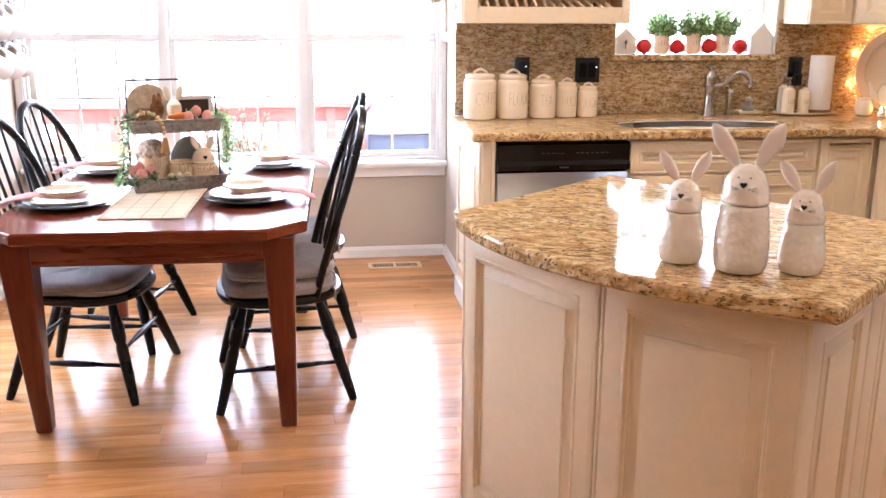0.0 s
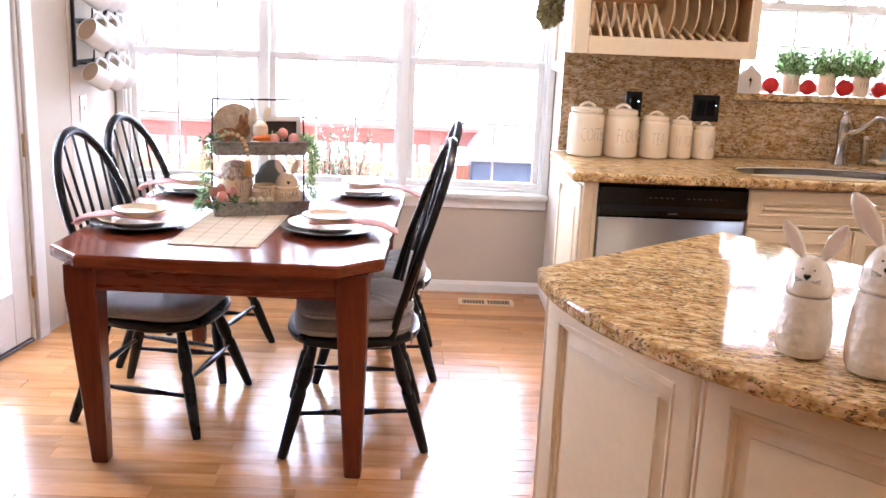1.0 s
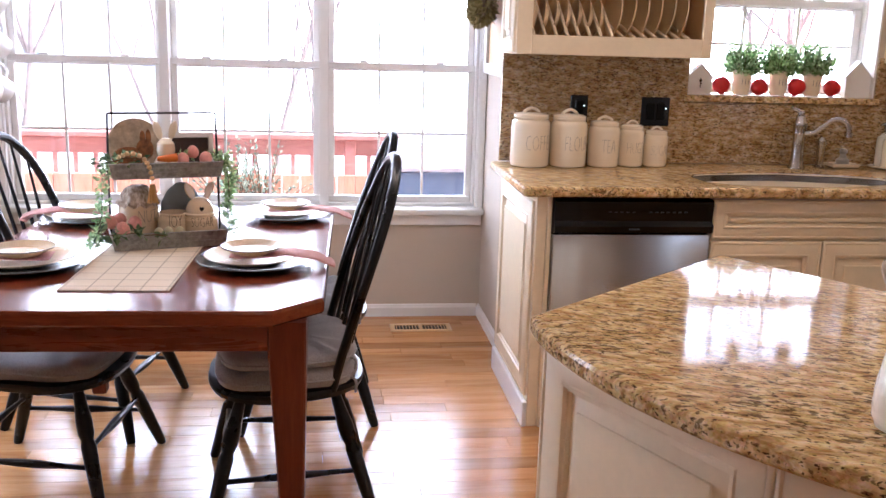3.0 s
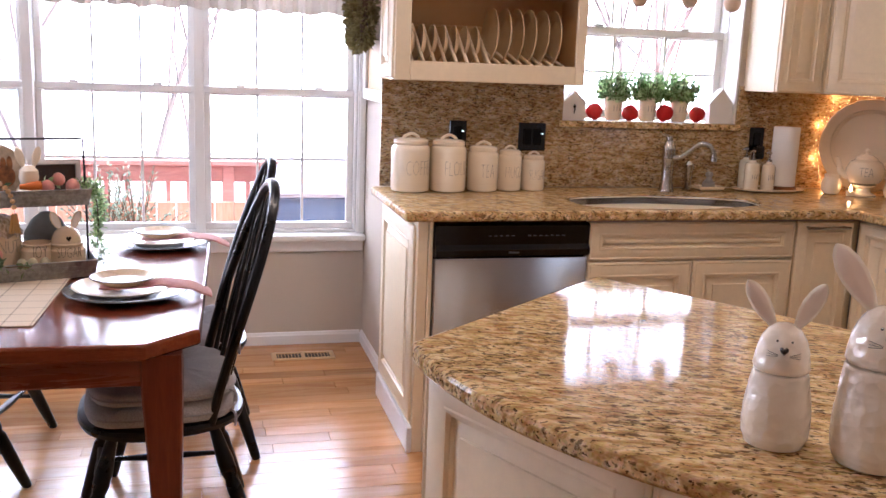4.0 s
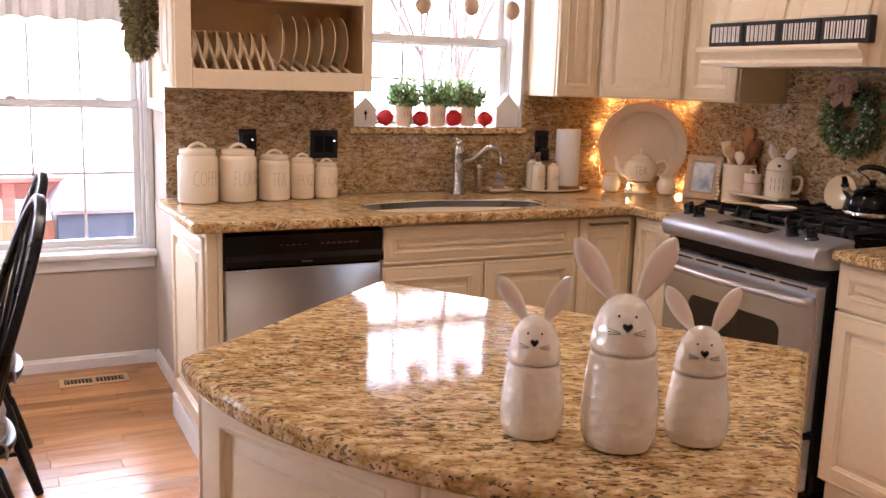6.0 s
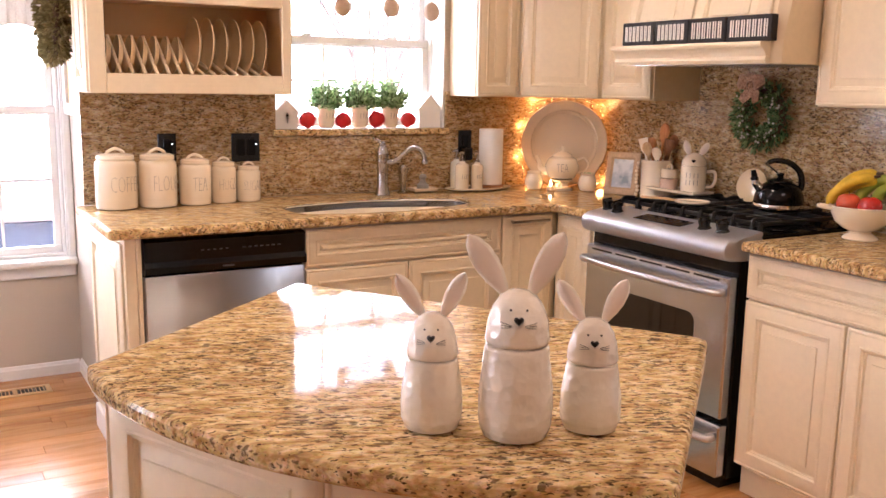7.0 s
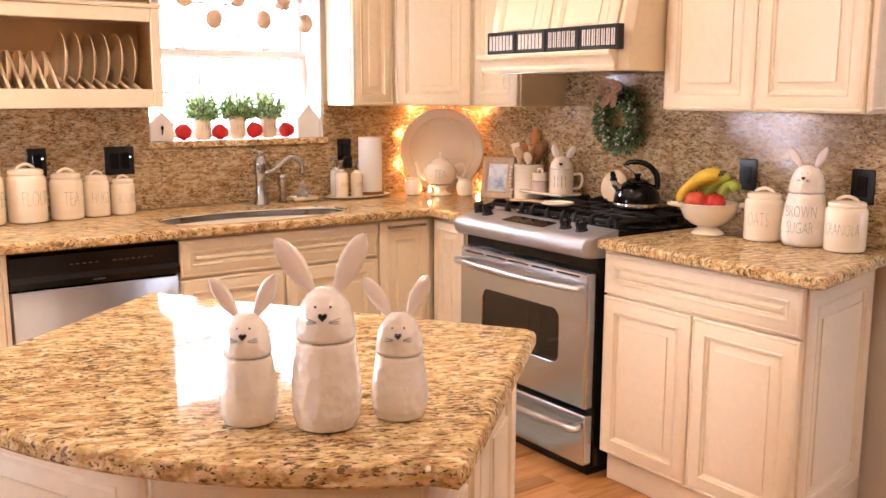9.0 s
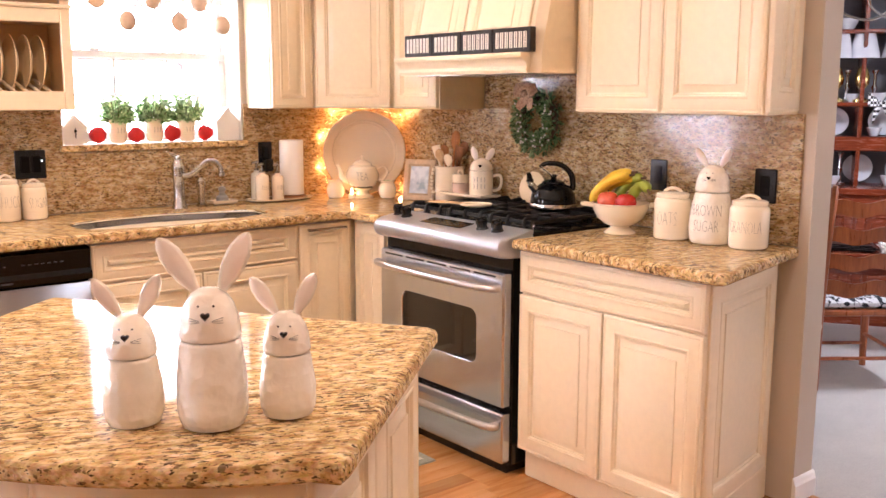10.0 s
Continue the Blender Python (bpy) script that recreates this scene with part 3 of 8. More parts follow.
part("end_panel", bm, M_CAB, cab, m=pose(0.0, 0.63, 0.115, 0, 0, -90))
bm = bmesh.new()
box(bm, (-0.006, 0.0, 0), (0.012, 0.64, 0.1), 0.004)
part("plinth", bm, M_TRIM, cab)
bm = bmesh.new()
box(bm, (0.053, -0.002, 0.0), (0.068, 0.03, CB), 0.002)
part("filler", bm, M_CAB, cab)

cabinet("sink_base_cabinet", 1.802, FY, 0, 0, 0.89, 0.62, CB, [("drawer_front", 0.004, 0.722, 0.88, 0.145), ("door", 0.004, 0.125, 0.437, 0.588), ("door", 0.447, 0.125, 0.437, 0.588)], "cream sink cabinet with a false drawer front and two raised-panel doors", 0.115)
pull = cabinet("pullout_cabinet", 2.695, FY, 0, 0, 0.30, 0.62, CB, [("door", 0.004, 0.125, 0.262, 0.742)], "narrow cream pull-out cabinet with a steel bar handle", 0.115)
bm = bmesh.new()
tube(bm, [(0.03, -0.028, 0.845), (0.225, -0.028, 0.845)], 0.006, 10)
for hx in (0.045, 0.21):
    tube(bm, [(hx, -0.028, 0.845), (hx, 0.001, 0.845)], 0.005, 8)
part("handle", bm, M_NICKEL, pull, "brushed steel bar handle")
cabinet("corner_base_cabinet", FX, FY - 0.002, 0, EASTRUN, 0.245, 0.58, CB, [("door", 0.004, 0.125, 0.225, 0.742)], "narrow cream corner base cabinet beside the range", 0.115)
cabinet("base_cabinet", FX, 2.945, 0, EASTRUN, 0.80, 0.585, CB, [("drawer_front", 0.004, 0.717, 0.792, 0.15), ("door", 0.004, 0.12, 0.392, 0.588), ("door", 0.404, 0.12, 0.392, 0.588)], "cream base cabinet with one wide drawer and two raised-panel doors", 0.11, (0.80, 0.03, 0.57, 0.12, 0.865), splay=0.2)

# wall cabinets
UZ, UT = 1.362, 2.30
UY, UX = 4.414, 3.277
rack = thing("plate_rack_cabinet", pose(1.125, UY, UZ), "cream wall cabinet with an open plate rack below its doors", "cabinet", "kitchen wall cabinets")
w, d = 0.785, 0.258
for lo, hi in (((0, 0.0, 0), (0.062, 0.02, UT - UZ)), ((w - 0.04, 0.0, 0), (w, 0.02, UT - UZ)), ((0.062, 0.0, 0), (w - 0.04, 0.02, 0.074)), ((0.062, 0.0, 0.34), (w - 0.04, 0.02, 0.395))):
    part("frame_board", bm_box(lo, hi, 0.003), M_CAB, rack)
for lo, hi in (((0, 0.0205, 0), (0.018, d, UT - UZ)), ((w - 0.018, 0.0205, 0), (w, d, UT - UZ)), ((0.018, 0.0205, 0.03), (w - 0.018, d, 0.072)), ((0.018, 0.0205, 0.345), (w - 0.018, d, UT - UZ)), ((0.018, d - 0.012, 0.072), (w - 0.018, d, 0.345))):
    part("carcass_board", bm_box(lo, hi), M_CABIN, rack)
bm = bmesh.new()
box(bm, (-0.006, -0.012, 0.395), (w + 0.006, 0.02, 0.412), 0.004)
part("moulding", bm, M_CAB, rack)
for dx in (0.004, 0.394):
    bm = bmesh.new()
    raised_panel(bm, 0.386, 0.50)
    part("door", bm, M_CAB, rack, m=pose(dx, -0.02, 0.43))
bm = bmesh.new()
raised_panel(bm, d - 0.01, UT - UZ - 0.01, 0.05, thick=0.012)
part("end_panel", bm, M_CAB, rack, m=pose(-0.012, d, 0.005, 0, 0, -90))
for i in range(15):
    x = 0.075 + i * 0.0447
    bm = bmesh.new()
    hgt = 0.145 if i < 8 else 0.05
    tube(bm, [(x, 0.03, 0.072), (x - 0.012, 0.20, 0.072 + hgt)], 0.007, 8)
    part("rack_dowel", bm, M_CAB, rack)
bm = bmesh.new()
tube(bm, [(0.018, 0.205, 0.217), (0.40, 0.205, 0.217)], 0.006, 8)
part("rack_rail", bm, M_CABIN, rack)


M_BUFF = plain("buff_stoneware", srgb(232, 208, 166), 0.2, vary=0.05, coat=0.3)


def plate(name, r, label, mat=M_CERAM, rim=None):
    """A round plate, lying, base at z = 0."""
    p = thing(name, pose(0, 0, 0), label, "plate")
    bm = bmesh.new()
    lathe(bm, [(r * 0.55, 0.0), (r * 0.6, 0.0015), (r * 0.62, 0.004), (r * 0.96, 0.018), (r, 0.021), (r * 0.995, 0.0235), (r * 0.95, 0.0225), (r * 0.64, 0.009), (r * 0.55, 0.007)], 36)
    part("dish", bm, mat, p)
    if rim:
        bm = bmesh.new()
        lathe(bm, [(r * 0.985, 0.0222), (r * 1.004, 0.0215), (r * 1.003, 0.0242), (r * 0.985, 0.0243), (r * 0.985, 0.0222)], 36, cap0=False, cap1=False)
        part("rim", bm, rim, p, "thin dark rim")
    return p


base = plate("plate", 0.072, "small cream plate standing in a plate rack", M_BUFF)
base["group"] = "plates in the rack"
big = plate("plate", 0.112, "large cream plate standing in a plate rack", M_BUFF)
big["group"] = "plates in the rack"
small_x = [0.098 + i * 0.0447 for i in range(7)]
big_x = [0.437 + i * 0.0535 for i in range(6)]
for k, (px, src, r) in enumerate([(x, base, 0.072) for x in small_x] + [(x, big, 0.112) for x in big_x]):
    m = pose(1.125 + px, UY + 0.13, UZ + 0.0735 + r * 0.985, 0, 0, 0) @ pose(0, 0, 0, 0, (-84 if k < 7 else -88) + (k * 7 % 3), 0)
    ob = src if k in (0, 7) else copy_thing(src, m)
    ob.matrix_basis = m

cabinet("wall_cabinet", 2.80, UY, UZ, 0, 0.229, 0.258, UT - UZ, [("door", 0.004, 0.004, 0.218, UT - UZ - 0.01)], "narrow cream wall cabinet beside the window", group="kitchen wall cabinets")
# diagonal corner cabinet
cab = thing("corner_wall_cabinet", pose(3.03, UY, UZ), "cream diagonal corner wall cabinet with one raised-panel door", "cabinet", "kitchen wall cabinets")
bm = bmesh.new()
slab(bm, [(0.001, 0.022), (0.014, 0.008), (0.247, -0.285 + 0.004), (0.262, -0.288), (0.538, -0.288), (0.538, 0.258), (0.001, 0.258)], [(0, 0), (0, UT - UZ)])
part("body", bm, M_CAB, cab)
bm = bmesh.new()
dl = math.hypot(0.248, 0.288) - 0.016
raised_panel(bm, dl, UT - UZ - 0.01)
ang = math.degrees(math.atan2(-0.288, 0.248))
part("door", bm, M_CAB, cab, m=pose(0.006 - 0.016, -0.007 - 0.012, 0.004, 0, 0, ang))
cabinet("wall_cabinet", UX, 4.123, UZ, EASTRUN, 0.325, 0.288, UT - UZ, [("door", 0.004, 0.004, 0.315, UT - UZ - 0.01)], "cream wall cabinet between corner and range hood", group="kitchen wall cabinets")
cabinet("wall_cabinet", UX, 2.972, UZ, EASTRUN, 0.80, 0.288, UT - UZ, [("door", 0.004, 0.004, 0.388, UT - UZ - 0.01), ("door", 0.396, 0.004, 0.388, UT - UZ - 0.01)], "cream double-door wall cabinet beside the range hood", side=(0.80, 0.02, 0.28, 0.01, UT - UZ - 0.01), splay=0.2, group="kitchen wall cabinets")

# range hood: moulded shelf and a tapering paneled mantle
hood = thing("range_hood", pose(UX, 3.793, 1.50), "cream wooden range hood with a moulded shelf and tapering paneled front", "range hood")
HW = 0.815
bm = bmesh.new()
prof = [(-0.215, 0.0), (-0.222, 0.012), (-0.218, 0.024), (-0.224, 0.034), (-0.236, 0.05), (-0.246, 0.054), (-0.25, 0.064), (-0.246, 0.073), (-0.2, 0.073), (-0.2, 0.0)]
quad_loops(bm, [[(x, py, pz) for py, pz in prof] for x in (0.02, HW - 0.028)])
part("shelf_moulding", bm, M_CAB, hood)
bm = bmesh.new()
loops = []
for py0, z in ((-0.2, 0.0), (-0.2, 0.075), (-0.075, 0.62), (-0.06, 0.80)):
    loops.append([(0.03, py0, z), (HW - 0.03, py0, z), (HW - 0.001, py0 + 0.03, z), (HW - 0.001, 0.285, z), (0.001, 0.285, z), (0.001, py0 + 0.03, z)])
quad_loops(bm, loops)
part("body", bm, M_CAB, hood)
slope = math.degrees(math.atan2(0.125, 0.545))
for px in (0.045, 0.41):
    bm = bmesh.new()
    raised_panel(bm, 0.355, 0.53, 0.055, thick=0.014)
    part("front_panel", bm, M_CAB, hood, m=pose(px, -0.214, 0.083, -slope, 0, 0))
bm = bm_box((0.08, -0.17, -0.004), (HW - 0.08, 0.2, 0.0), 0.001)
part("vent_plate", bm, M_STEEL, hood, "steel vent plate underneath")
hood.matrix_basis = pose(UX, 3.793, 1.505, 0, 0, EASTRUN)

# ---- stone: worktops, splash, window ledge ----
def sink_outline(grow=0.0):
    pts = []
    for k in range(48):
        a = 2 * math.pi * k / 48
        c, s = math.cos(a), math.sin(a)
        ex = 0.415 + grow
        x = ex * (abs(c) ** 0.55) * (1 if c >= 0 else -1)
        half = 0.19 if x < 0 else 0.19 - 0.05 * (x / ex) ** 1.0
        half += 0.012 * math.cos(x * 9)
        y = (half + grow) * (abs(s) ** 0.6) * (1 if s >= 0 else -1)
        pts.append((2.225 + x, 4.235 + y))
    return pts


def stone_top(name, poly, label, holes=(), z0=CB, z1=CT, mat=M_GRANC):
    """A stone plate with eased edges, with holes cut through it."""
    ob = thing(name, pose(poly[0][0], poly[0][1], z0), label, "countertop")
    bm = bmesh.new()
    r = 0.013
    rings = [(r, z0), (0.004, z0 + 0.003), (0.0, z0 + 0.009), (0.0, z1 - 0.011), (0.0035, z1 - 0.0035), (r, z1)]
    if holes:
        rows = None
        n = len(poly)
        tmp = bmesh.new()
        rows = slab(tmp, poly, rings)
        outer = [[v.co.copy() for v in row] for row in rows]
        tmp.free()
        rows = [[bm.verts.new(p) for p in loop] for loop in outer]
        for a, b in zip(rows, rows[1:]):
            for i in range(n):
                bm.faces.new((a[i], a[(i + 1) % n], b[(i + 1) % n], b[i]))
        for z, row in ((z1, rows[-1]), (z0, rows[0])):
            edges = []
            for i in range(n):
                e = bm.edges.get((row[i], row[(i + 1) % n]))
                edges.append(e)
            hv = []
            for hole in holes:
                ring = [bm.verts.new((x, y, z)) for x, y in hole]
                edges += [bm.edges.new((ring[i], ring[(i + 1) % len(ring)])) for i in range(len(ring))]
                hv.append(ring)
            bmesh.ops.triangle_fill(bm, use_beauty=True, use_dissolve=False, edges=edges)
            ringset = [set(r) for r in hv]
            doomed = [f for f in bm.faces if any(all(v in rs for v in f.verts) for rs in ringset)]
            bmesh.ops.delete(bm, geom=doomed, context="FACES_ONLY")
            if z == z1:
                tops = hv
            else:
                for ra, rb in zip(tops, hv):
                    for i in range(len(ra)):
                        j = (i + 1) % len(ra)
                        bm.faces.new((ra[i], ra[j], rb[j], rb[i]))
    else:
        slab(bm, poly, rings)
    bmesh.ops.translate(bm, vec=(-poly[0][0], -poly[0][1], -z0), verts=bm.verts)
    part("stone", bm, M_GRAN, ob, angle=15)
    return ob


CFY, CFX = FY - 0.032, FX - 0.04
stone_top("countertop", [(1.092, CFY + 0.012), (1.10, CFY), (CFX - 0.012, CFY), (CFX, CFY - 0.012), (CFX, 3.772), (X1 - 0.003, 3.772), (X1 - 0.003, YK - 0.003), (1.092, YK - 0.003)], "polished brown-flecked granite worktop with an undermount sink", [sink_outline()])
stone_top("countertop", [(CFX, 2.938), (CFX, 2.085), (CFX + 0.022, 2.066), (X1 - 0.003, 2.195), (X1 - 0.003, 2.938)], "polished granite worktop beside the range")

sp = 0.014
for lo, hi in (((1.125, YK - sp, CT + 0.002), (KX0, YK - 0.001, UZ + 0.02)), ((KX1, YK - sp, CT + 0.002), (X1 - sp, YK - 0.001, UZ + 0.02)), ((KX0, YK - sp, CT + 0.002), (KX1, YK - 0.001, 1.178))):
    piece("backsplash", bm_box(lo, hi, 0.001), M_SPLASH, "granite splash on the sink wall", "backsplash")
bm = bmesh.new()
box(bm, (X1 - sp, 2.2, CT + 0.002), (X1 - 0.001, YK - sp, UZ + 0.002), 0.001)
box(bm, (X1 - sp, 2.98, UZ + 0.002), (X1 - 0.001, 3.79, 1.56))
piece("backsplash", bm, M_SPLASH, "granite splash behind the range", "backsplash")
bm = bmesh.new()
box(bm, (KX0 - 0.014, YK - 0.03, 1.18), (KX1 + 0.014, YK, 1.208), 0.004)
box(bm, (KX0 + 0.001, YK, 1.18), (KX1 - 0.001, KY2 - 0.121, 1.208), 0.002)
piece("window_ledge", bm, M_GRAN, "granite ledge of the kitchen window", "sill")

# ---- sink, faucet ----
M_SINK = steel_brushed("sink_steel", (1, 40, 40), 0.24, (0.21, 0.207, 0.205, 1))
sink = thing("sink", pose(2.225, 4.235, CB - 0.001), "stainless steel double sink set in the granite", "sink")
bm = bmesh.new()
o = [(x - 2.225, y - 4.235) for x, y in sink_outline()]
loops = []
for k, z in ((0.988, 0.024), (0.995, 0.027), (0.99, 0.0255), (0.985, -0.02), (0.96, -0.16), (0.9, -0.185), (0.3, -0.192)):
    loops.append([(x * k, y * k, z) for x, y in o])
quad_loops(bm, loops, False, True)
part("basin", bm, M_SINK, sink)
bm = bmesh.new()
ring = [(x * 0.984, y * 0.98, 0.031) for x, y in o]
tube(bm, ring + ring[:1], 0.0045, 8, False)
part("rim", bm, M_CHROME, sink, "bright polished rim")
bm = bm_box((0.06, -0.15, -0.19), (0.085, 0.15, -0.03), 0.01, 2)
part("divider", bm, M_SINK, sink)

fau = thing("faucet", pose(2.385, 4.545, CT), "brushed nickel bridge-style kitchen faucet with curved spout and lever", "faucet")
bm = bmesh.new()
lathe(bm, [(0.032, 0), (0.032, 0.006), (0.028, 0.012), (0.026, 0.03), (0.0225, 0.036), (0.0225, 0.12), (0.025, 0.126), (0.027, 0.14), (0.025, 0.156), (0.027, 0.162), (0.027, 0.175), (0.022, 0.183), (0.018, 0.2), (0.009, 0.207)], 24)
part("column", bm, M_NICKEL, fau)
bm = bmesh.new()
pts = smooth_line([(0.008, -0.012, 0.135), (0.04, -0.03, 0.14), (0.07, -0.048, 0.168), (0.098, -0.066, 0.194), (0.128, -0.086, 0.19), (0.142, -0.095, 0.165), (0.144, -0.097, 0.145)], 6)
tube(bm, pts, [0.0125 - 0.002 * min(1, i / 14) for i in range(len(pts))], 12)
tube(bm, [(0.144, -0.097, 0.147), (0.144, -0.097, 0.132)], 0.0135, 12)
part("spout", bm, M_NICKEL, fau)
bm = bmesh.new()
tube(bm, smooth_line([(0, 0, 0.2), (-0.012, 0.0, 0.218), (-0.035, -0.004, 0.226), (-0.045, -0.006, 0.236)], 5), [0.007] * 10 + [0.006] * 6, 10)
lathe(bm, [(0.012, 0.196), (0.014, 0.205), (0.012, 0.215), (0.005, 0.22)], 14)
part("lever", bm, M_NICKEL, fau)
fau.scale = (1.1, 1.1, 1.1)
spr = thing("side_spray", pose(2.50, 4.565, CT), "brushed nickel side spray beside the faucet", "faucet")
bm = bmesh.new()
lathe(bm, [(0.024, 0), (0.024, 0.008), (0.016, 0.014), (0.014, 0.045), (0.018, 0.06), (0.017, 0.085), (0.022, 0.1), (0.022, 0.118), (0.014, 0.126), (0.01, 0.132)], 18)
part("handle", bm, M_NICKEL, spr)

# ---- dishwasher ----
dw = thing("dishwasher", pose(1.2045, FY, 0), "stainless dishwasher with a black control panel", "dishwasher")
bm = bm_box((0.0, 0.03, 0.1), (0.595, 0.6, CB - 0.004))
part("body", bm, M_BLACK, dw)
bm = bm_box((0.003, -0.012, 0.115), (0.592, 0.03, 0.742), 0.006, 2)
part("door", bm, M_STEEL, dw)
bm = bmesh.new()
quad_loops(bm, [[(x, -0.012, 0.746), (x, -0.03, 0.752), (x, -0.032, 0.775), (x, -0.016, 0.792), (x, -0.02, 0.862), (x, -0.008, 0.87), (x, 0.03, 0.87), (x, 0.03, 0.746)] for x in (0.003, 0.592)])
panel = part("control_panel", bm, M_ENAMEL, dw)
M_GREYPRINT = plain("grey_print", srgb(52, 52, 56), 0.5)
for k in range(7):
    part("print_mark", bm_box((0.35 + k * 0.022, -0.0215, 0.823), (0.362 + k * 0.022, -0.0175, 0.827)), M_GREYPRINT, panel)
for k in range(5):
    part("print_mark", bm_box((0.2 + k * 0.022, -0.0215, 0.823), (0.21 + k * 0.022, -0.0175, 0.826)), M_GREYPRINT, panel)
part("latch_mark", bm_box((0.275, -0.034, 0.762), (0.315, -0.0305, 0.768)), M_GREYPRINT, panel)
bm = bm_box((0.0, 0.05, 0.0), (0.595, 0.09, 0.1))
part("toe_kick", bm, M_BLACK, dw)

# ---- range ----
rg = thing("range", pose(2.945, 3.762, 0, 0, 0, EASTRUN), "stainless slide-in gas range with black grates and knobs", "range")
RW = 0.795
bm = bmesh.new()
box(bm, (0.004, 0.03, 0.04), (RW - 0.004, 0.60, 0.9), 0.003)
part("body", bm, M_ENAMEL, rg)
# oven door with its window
bm = bmesh.new()
ow = (0.16, RW - 0.16, 0.41, 0.625)
def rrect(x0, x1, z0, z1, r, y, n=5):
    pts = []
    for cx, cz, a0 in ((x1 - r, z0 + r, -90), (x1 - r, z1 - r, 0), (x0 + r, z1 - r, 90), (x0 + r, z0 + r, 180)):
        pts += [(cx + r * math.cos(radians(a0 + 90 * k / n)), y, cz + r * math.sin(radians(a0 + 90 * k / n))) for k in range(n + 1)]
    return pts
dz0, dz1 = 0.268, 0.782
loops = [rrect(0.012, RW - 0.012, dz0, dz1, 0.008, 0.03), rrect(0.012, RW - 0.012, dz0, dz1, 0.008, -0.004), rrect(0.018, RW - 0.018, dz0 + 0.006, dz1 - 0.006, 0.006, -0.012), rrect(ow[0], ow[1], ow[2], ow[3], 0.04, -0.012), rrect(ow[0] + 0.003, ow[1] - 0.003, ow[2] + 0.003, ow[3] - 0.003, 0.038, -0.006)]
quad_loops(bm, loops, True, False)
odoor = part("oven_door", bm, M_STEELO, rg)
bm = bmesh.new()
quad_loops(bm, [rrect(ow[0], ow[1], ow[2], ow[3], 0.038, -0.002), rrect(ow[0], ow[1], ow[2], ow[3], 0.038, -0.007)])
part("oven_window", bm, M_DARKGL, odoor, "dark oven window")
def bar_handle(zc, parent, bow=0.02):
    bm = bmesh.new()
    pts = smooth_line([(0.03, -0.02, zc), (0.06, -0.055, zc), (RW / 2, -0.06 - bow, zc), (RW - 0.06, -0.055, zc), (RW - 0.03, -0.02, zc)], 6)
    tube(bm, pts, 0.0135, 12)
    for x in (0.045, RW - 0.045):
        tube(bm, [(x, -0.008, zc), (x, -0.04, zc)], 0.012, 10)
    return part("handle", bm, M_HANDLE, parent, "curved brushed steel bar handle")
bar_handle(0.727, odoor)
bm = bmesh.new()
for k in range(5):
    x = 0.05 + k * 0.142
    box(bm, (x, -0.0135, 0.762), (x + 0.12, -0.0115, 0.769))
part("vent_slot", bm, M_BLACK, odoor, "black vent slots")
bm = bmesh.new()
quad_loops(bm, [rrect(0.012, RW - 0.012, 0.05, 0.245, 0.008, 0.03), rrect(0.012, RW - 0.012, 0.05, 0.245, 0.008, -0.006), rrect(0.018, RW - 0.018, 0.056, 0.239, 0.006, -0.012)])
drw = part("storage_drawer", bm, M_STEELO, rg)
bar_handle(0.20, drw, 0.012)
# control front: a rounded steel nose
bm = bmesh.new()
nose = [(0.03, 0.835), (-0.014, 0.837), (-0.03, 0.842), (-0.042, 0.852), (-0.049, 0.866), (-0.051, 0.88), (-0.047, 0.893), (-0.037, 0.904), (-0.02, 0.9125), (0.0, 0.917), (0.12, 0.934), (0.125, 0.93), (0.125, 0.84)]
loops = []
for x, k in ((0.0, 0.8), (0.012, 0.97), (0.03, 1.0), (RW - 0.03, 1.0), (RW - 0.012, 0.97), (RW, 0.8)):
    loops.append([(x, 0.12 + (py - 0.12) * k, 0.88 + (pz - 0.88) * (0.9 + 0.1 * k)) for py, pz in nose])
quad_loops(bm, loops)
ctrl = part("control_nose", bm, M_STEELX, rg)
tilt = math.degrees(math.atan2(0.018, 0.135))
bm = bm_box((0, 0, 0), (0.25, 0.075, 0.003), 0.001)
part("control_display", bm, M_ENAMEL, ctrl, "black touch control strip", m=pose(0.265, 0.005, 0.9185, tilt, 0, 0))
for k in range(7):
    for j in range(3):
        part("print_mark", bm_box((0.03 + k * 0.028, 0.014 + j * 0.018, 0.0028), (0.038 + k * 0.028, 0.019 + j * 0.018, 0.0038)), M_GREYPRINT, ctrl, m=pose(0.265, 0.005, 0.9185, tilt, 0, 0))
for kx, ky in ((0.05, 0.06), (0.125, 0.045), (0.60, 0.045), (0.685, 0.045)):
    bm = bmesh.new()
    lathe(bm, [(0.0245, 0), (0.025, 0.005), (0.021, 0.009), (0.0195, 0.016), (0.0225, 0.028), (0.0215, 0.038), (0.015, 0.044), (0.002, 0.046)], 20)
    box(bm, (-0.004, -0.023, 0.036), (0.004, 0.023, 0.049), 0.003)
    part("knob", bm, M_BLACK, rg, m=pose(kx, ky, 0.92, tilt, 0, 0))
bm = bmesh.new()
slab(bm, [(0.0, 0.12), (RW, 0.12), (RW, 0.618), (0.0, 0.618)], [(0.01, 0.905), (0.0, 0.91), (0.0, 0.919), (0.008, 0.922)])
part("cooktop", bm, M_ENAMEL, rg)
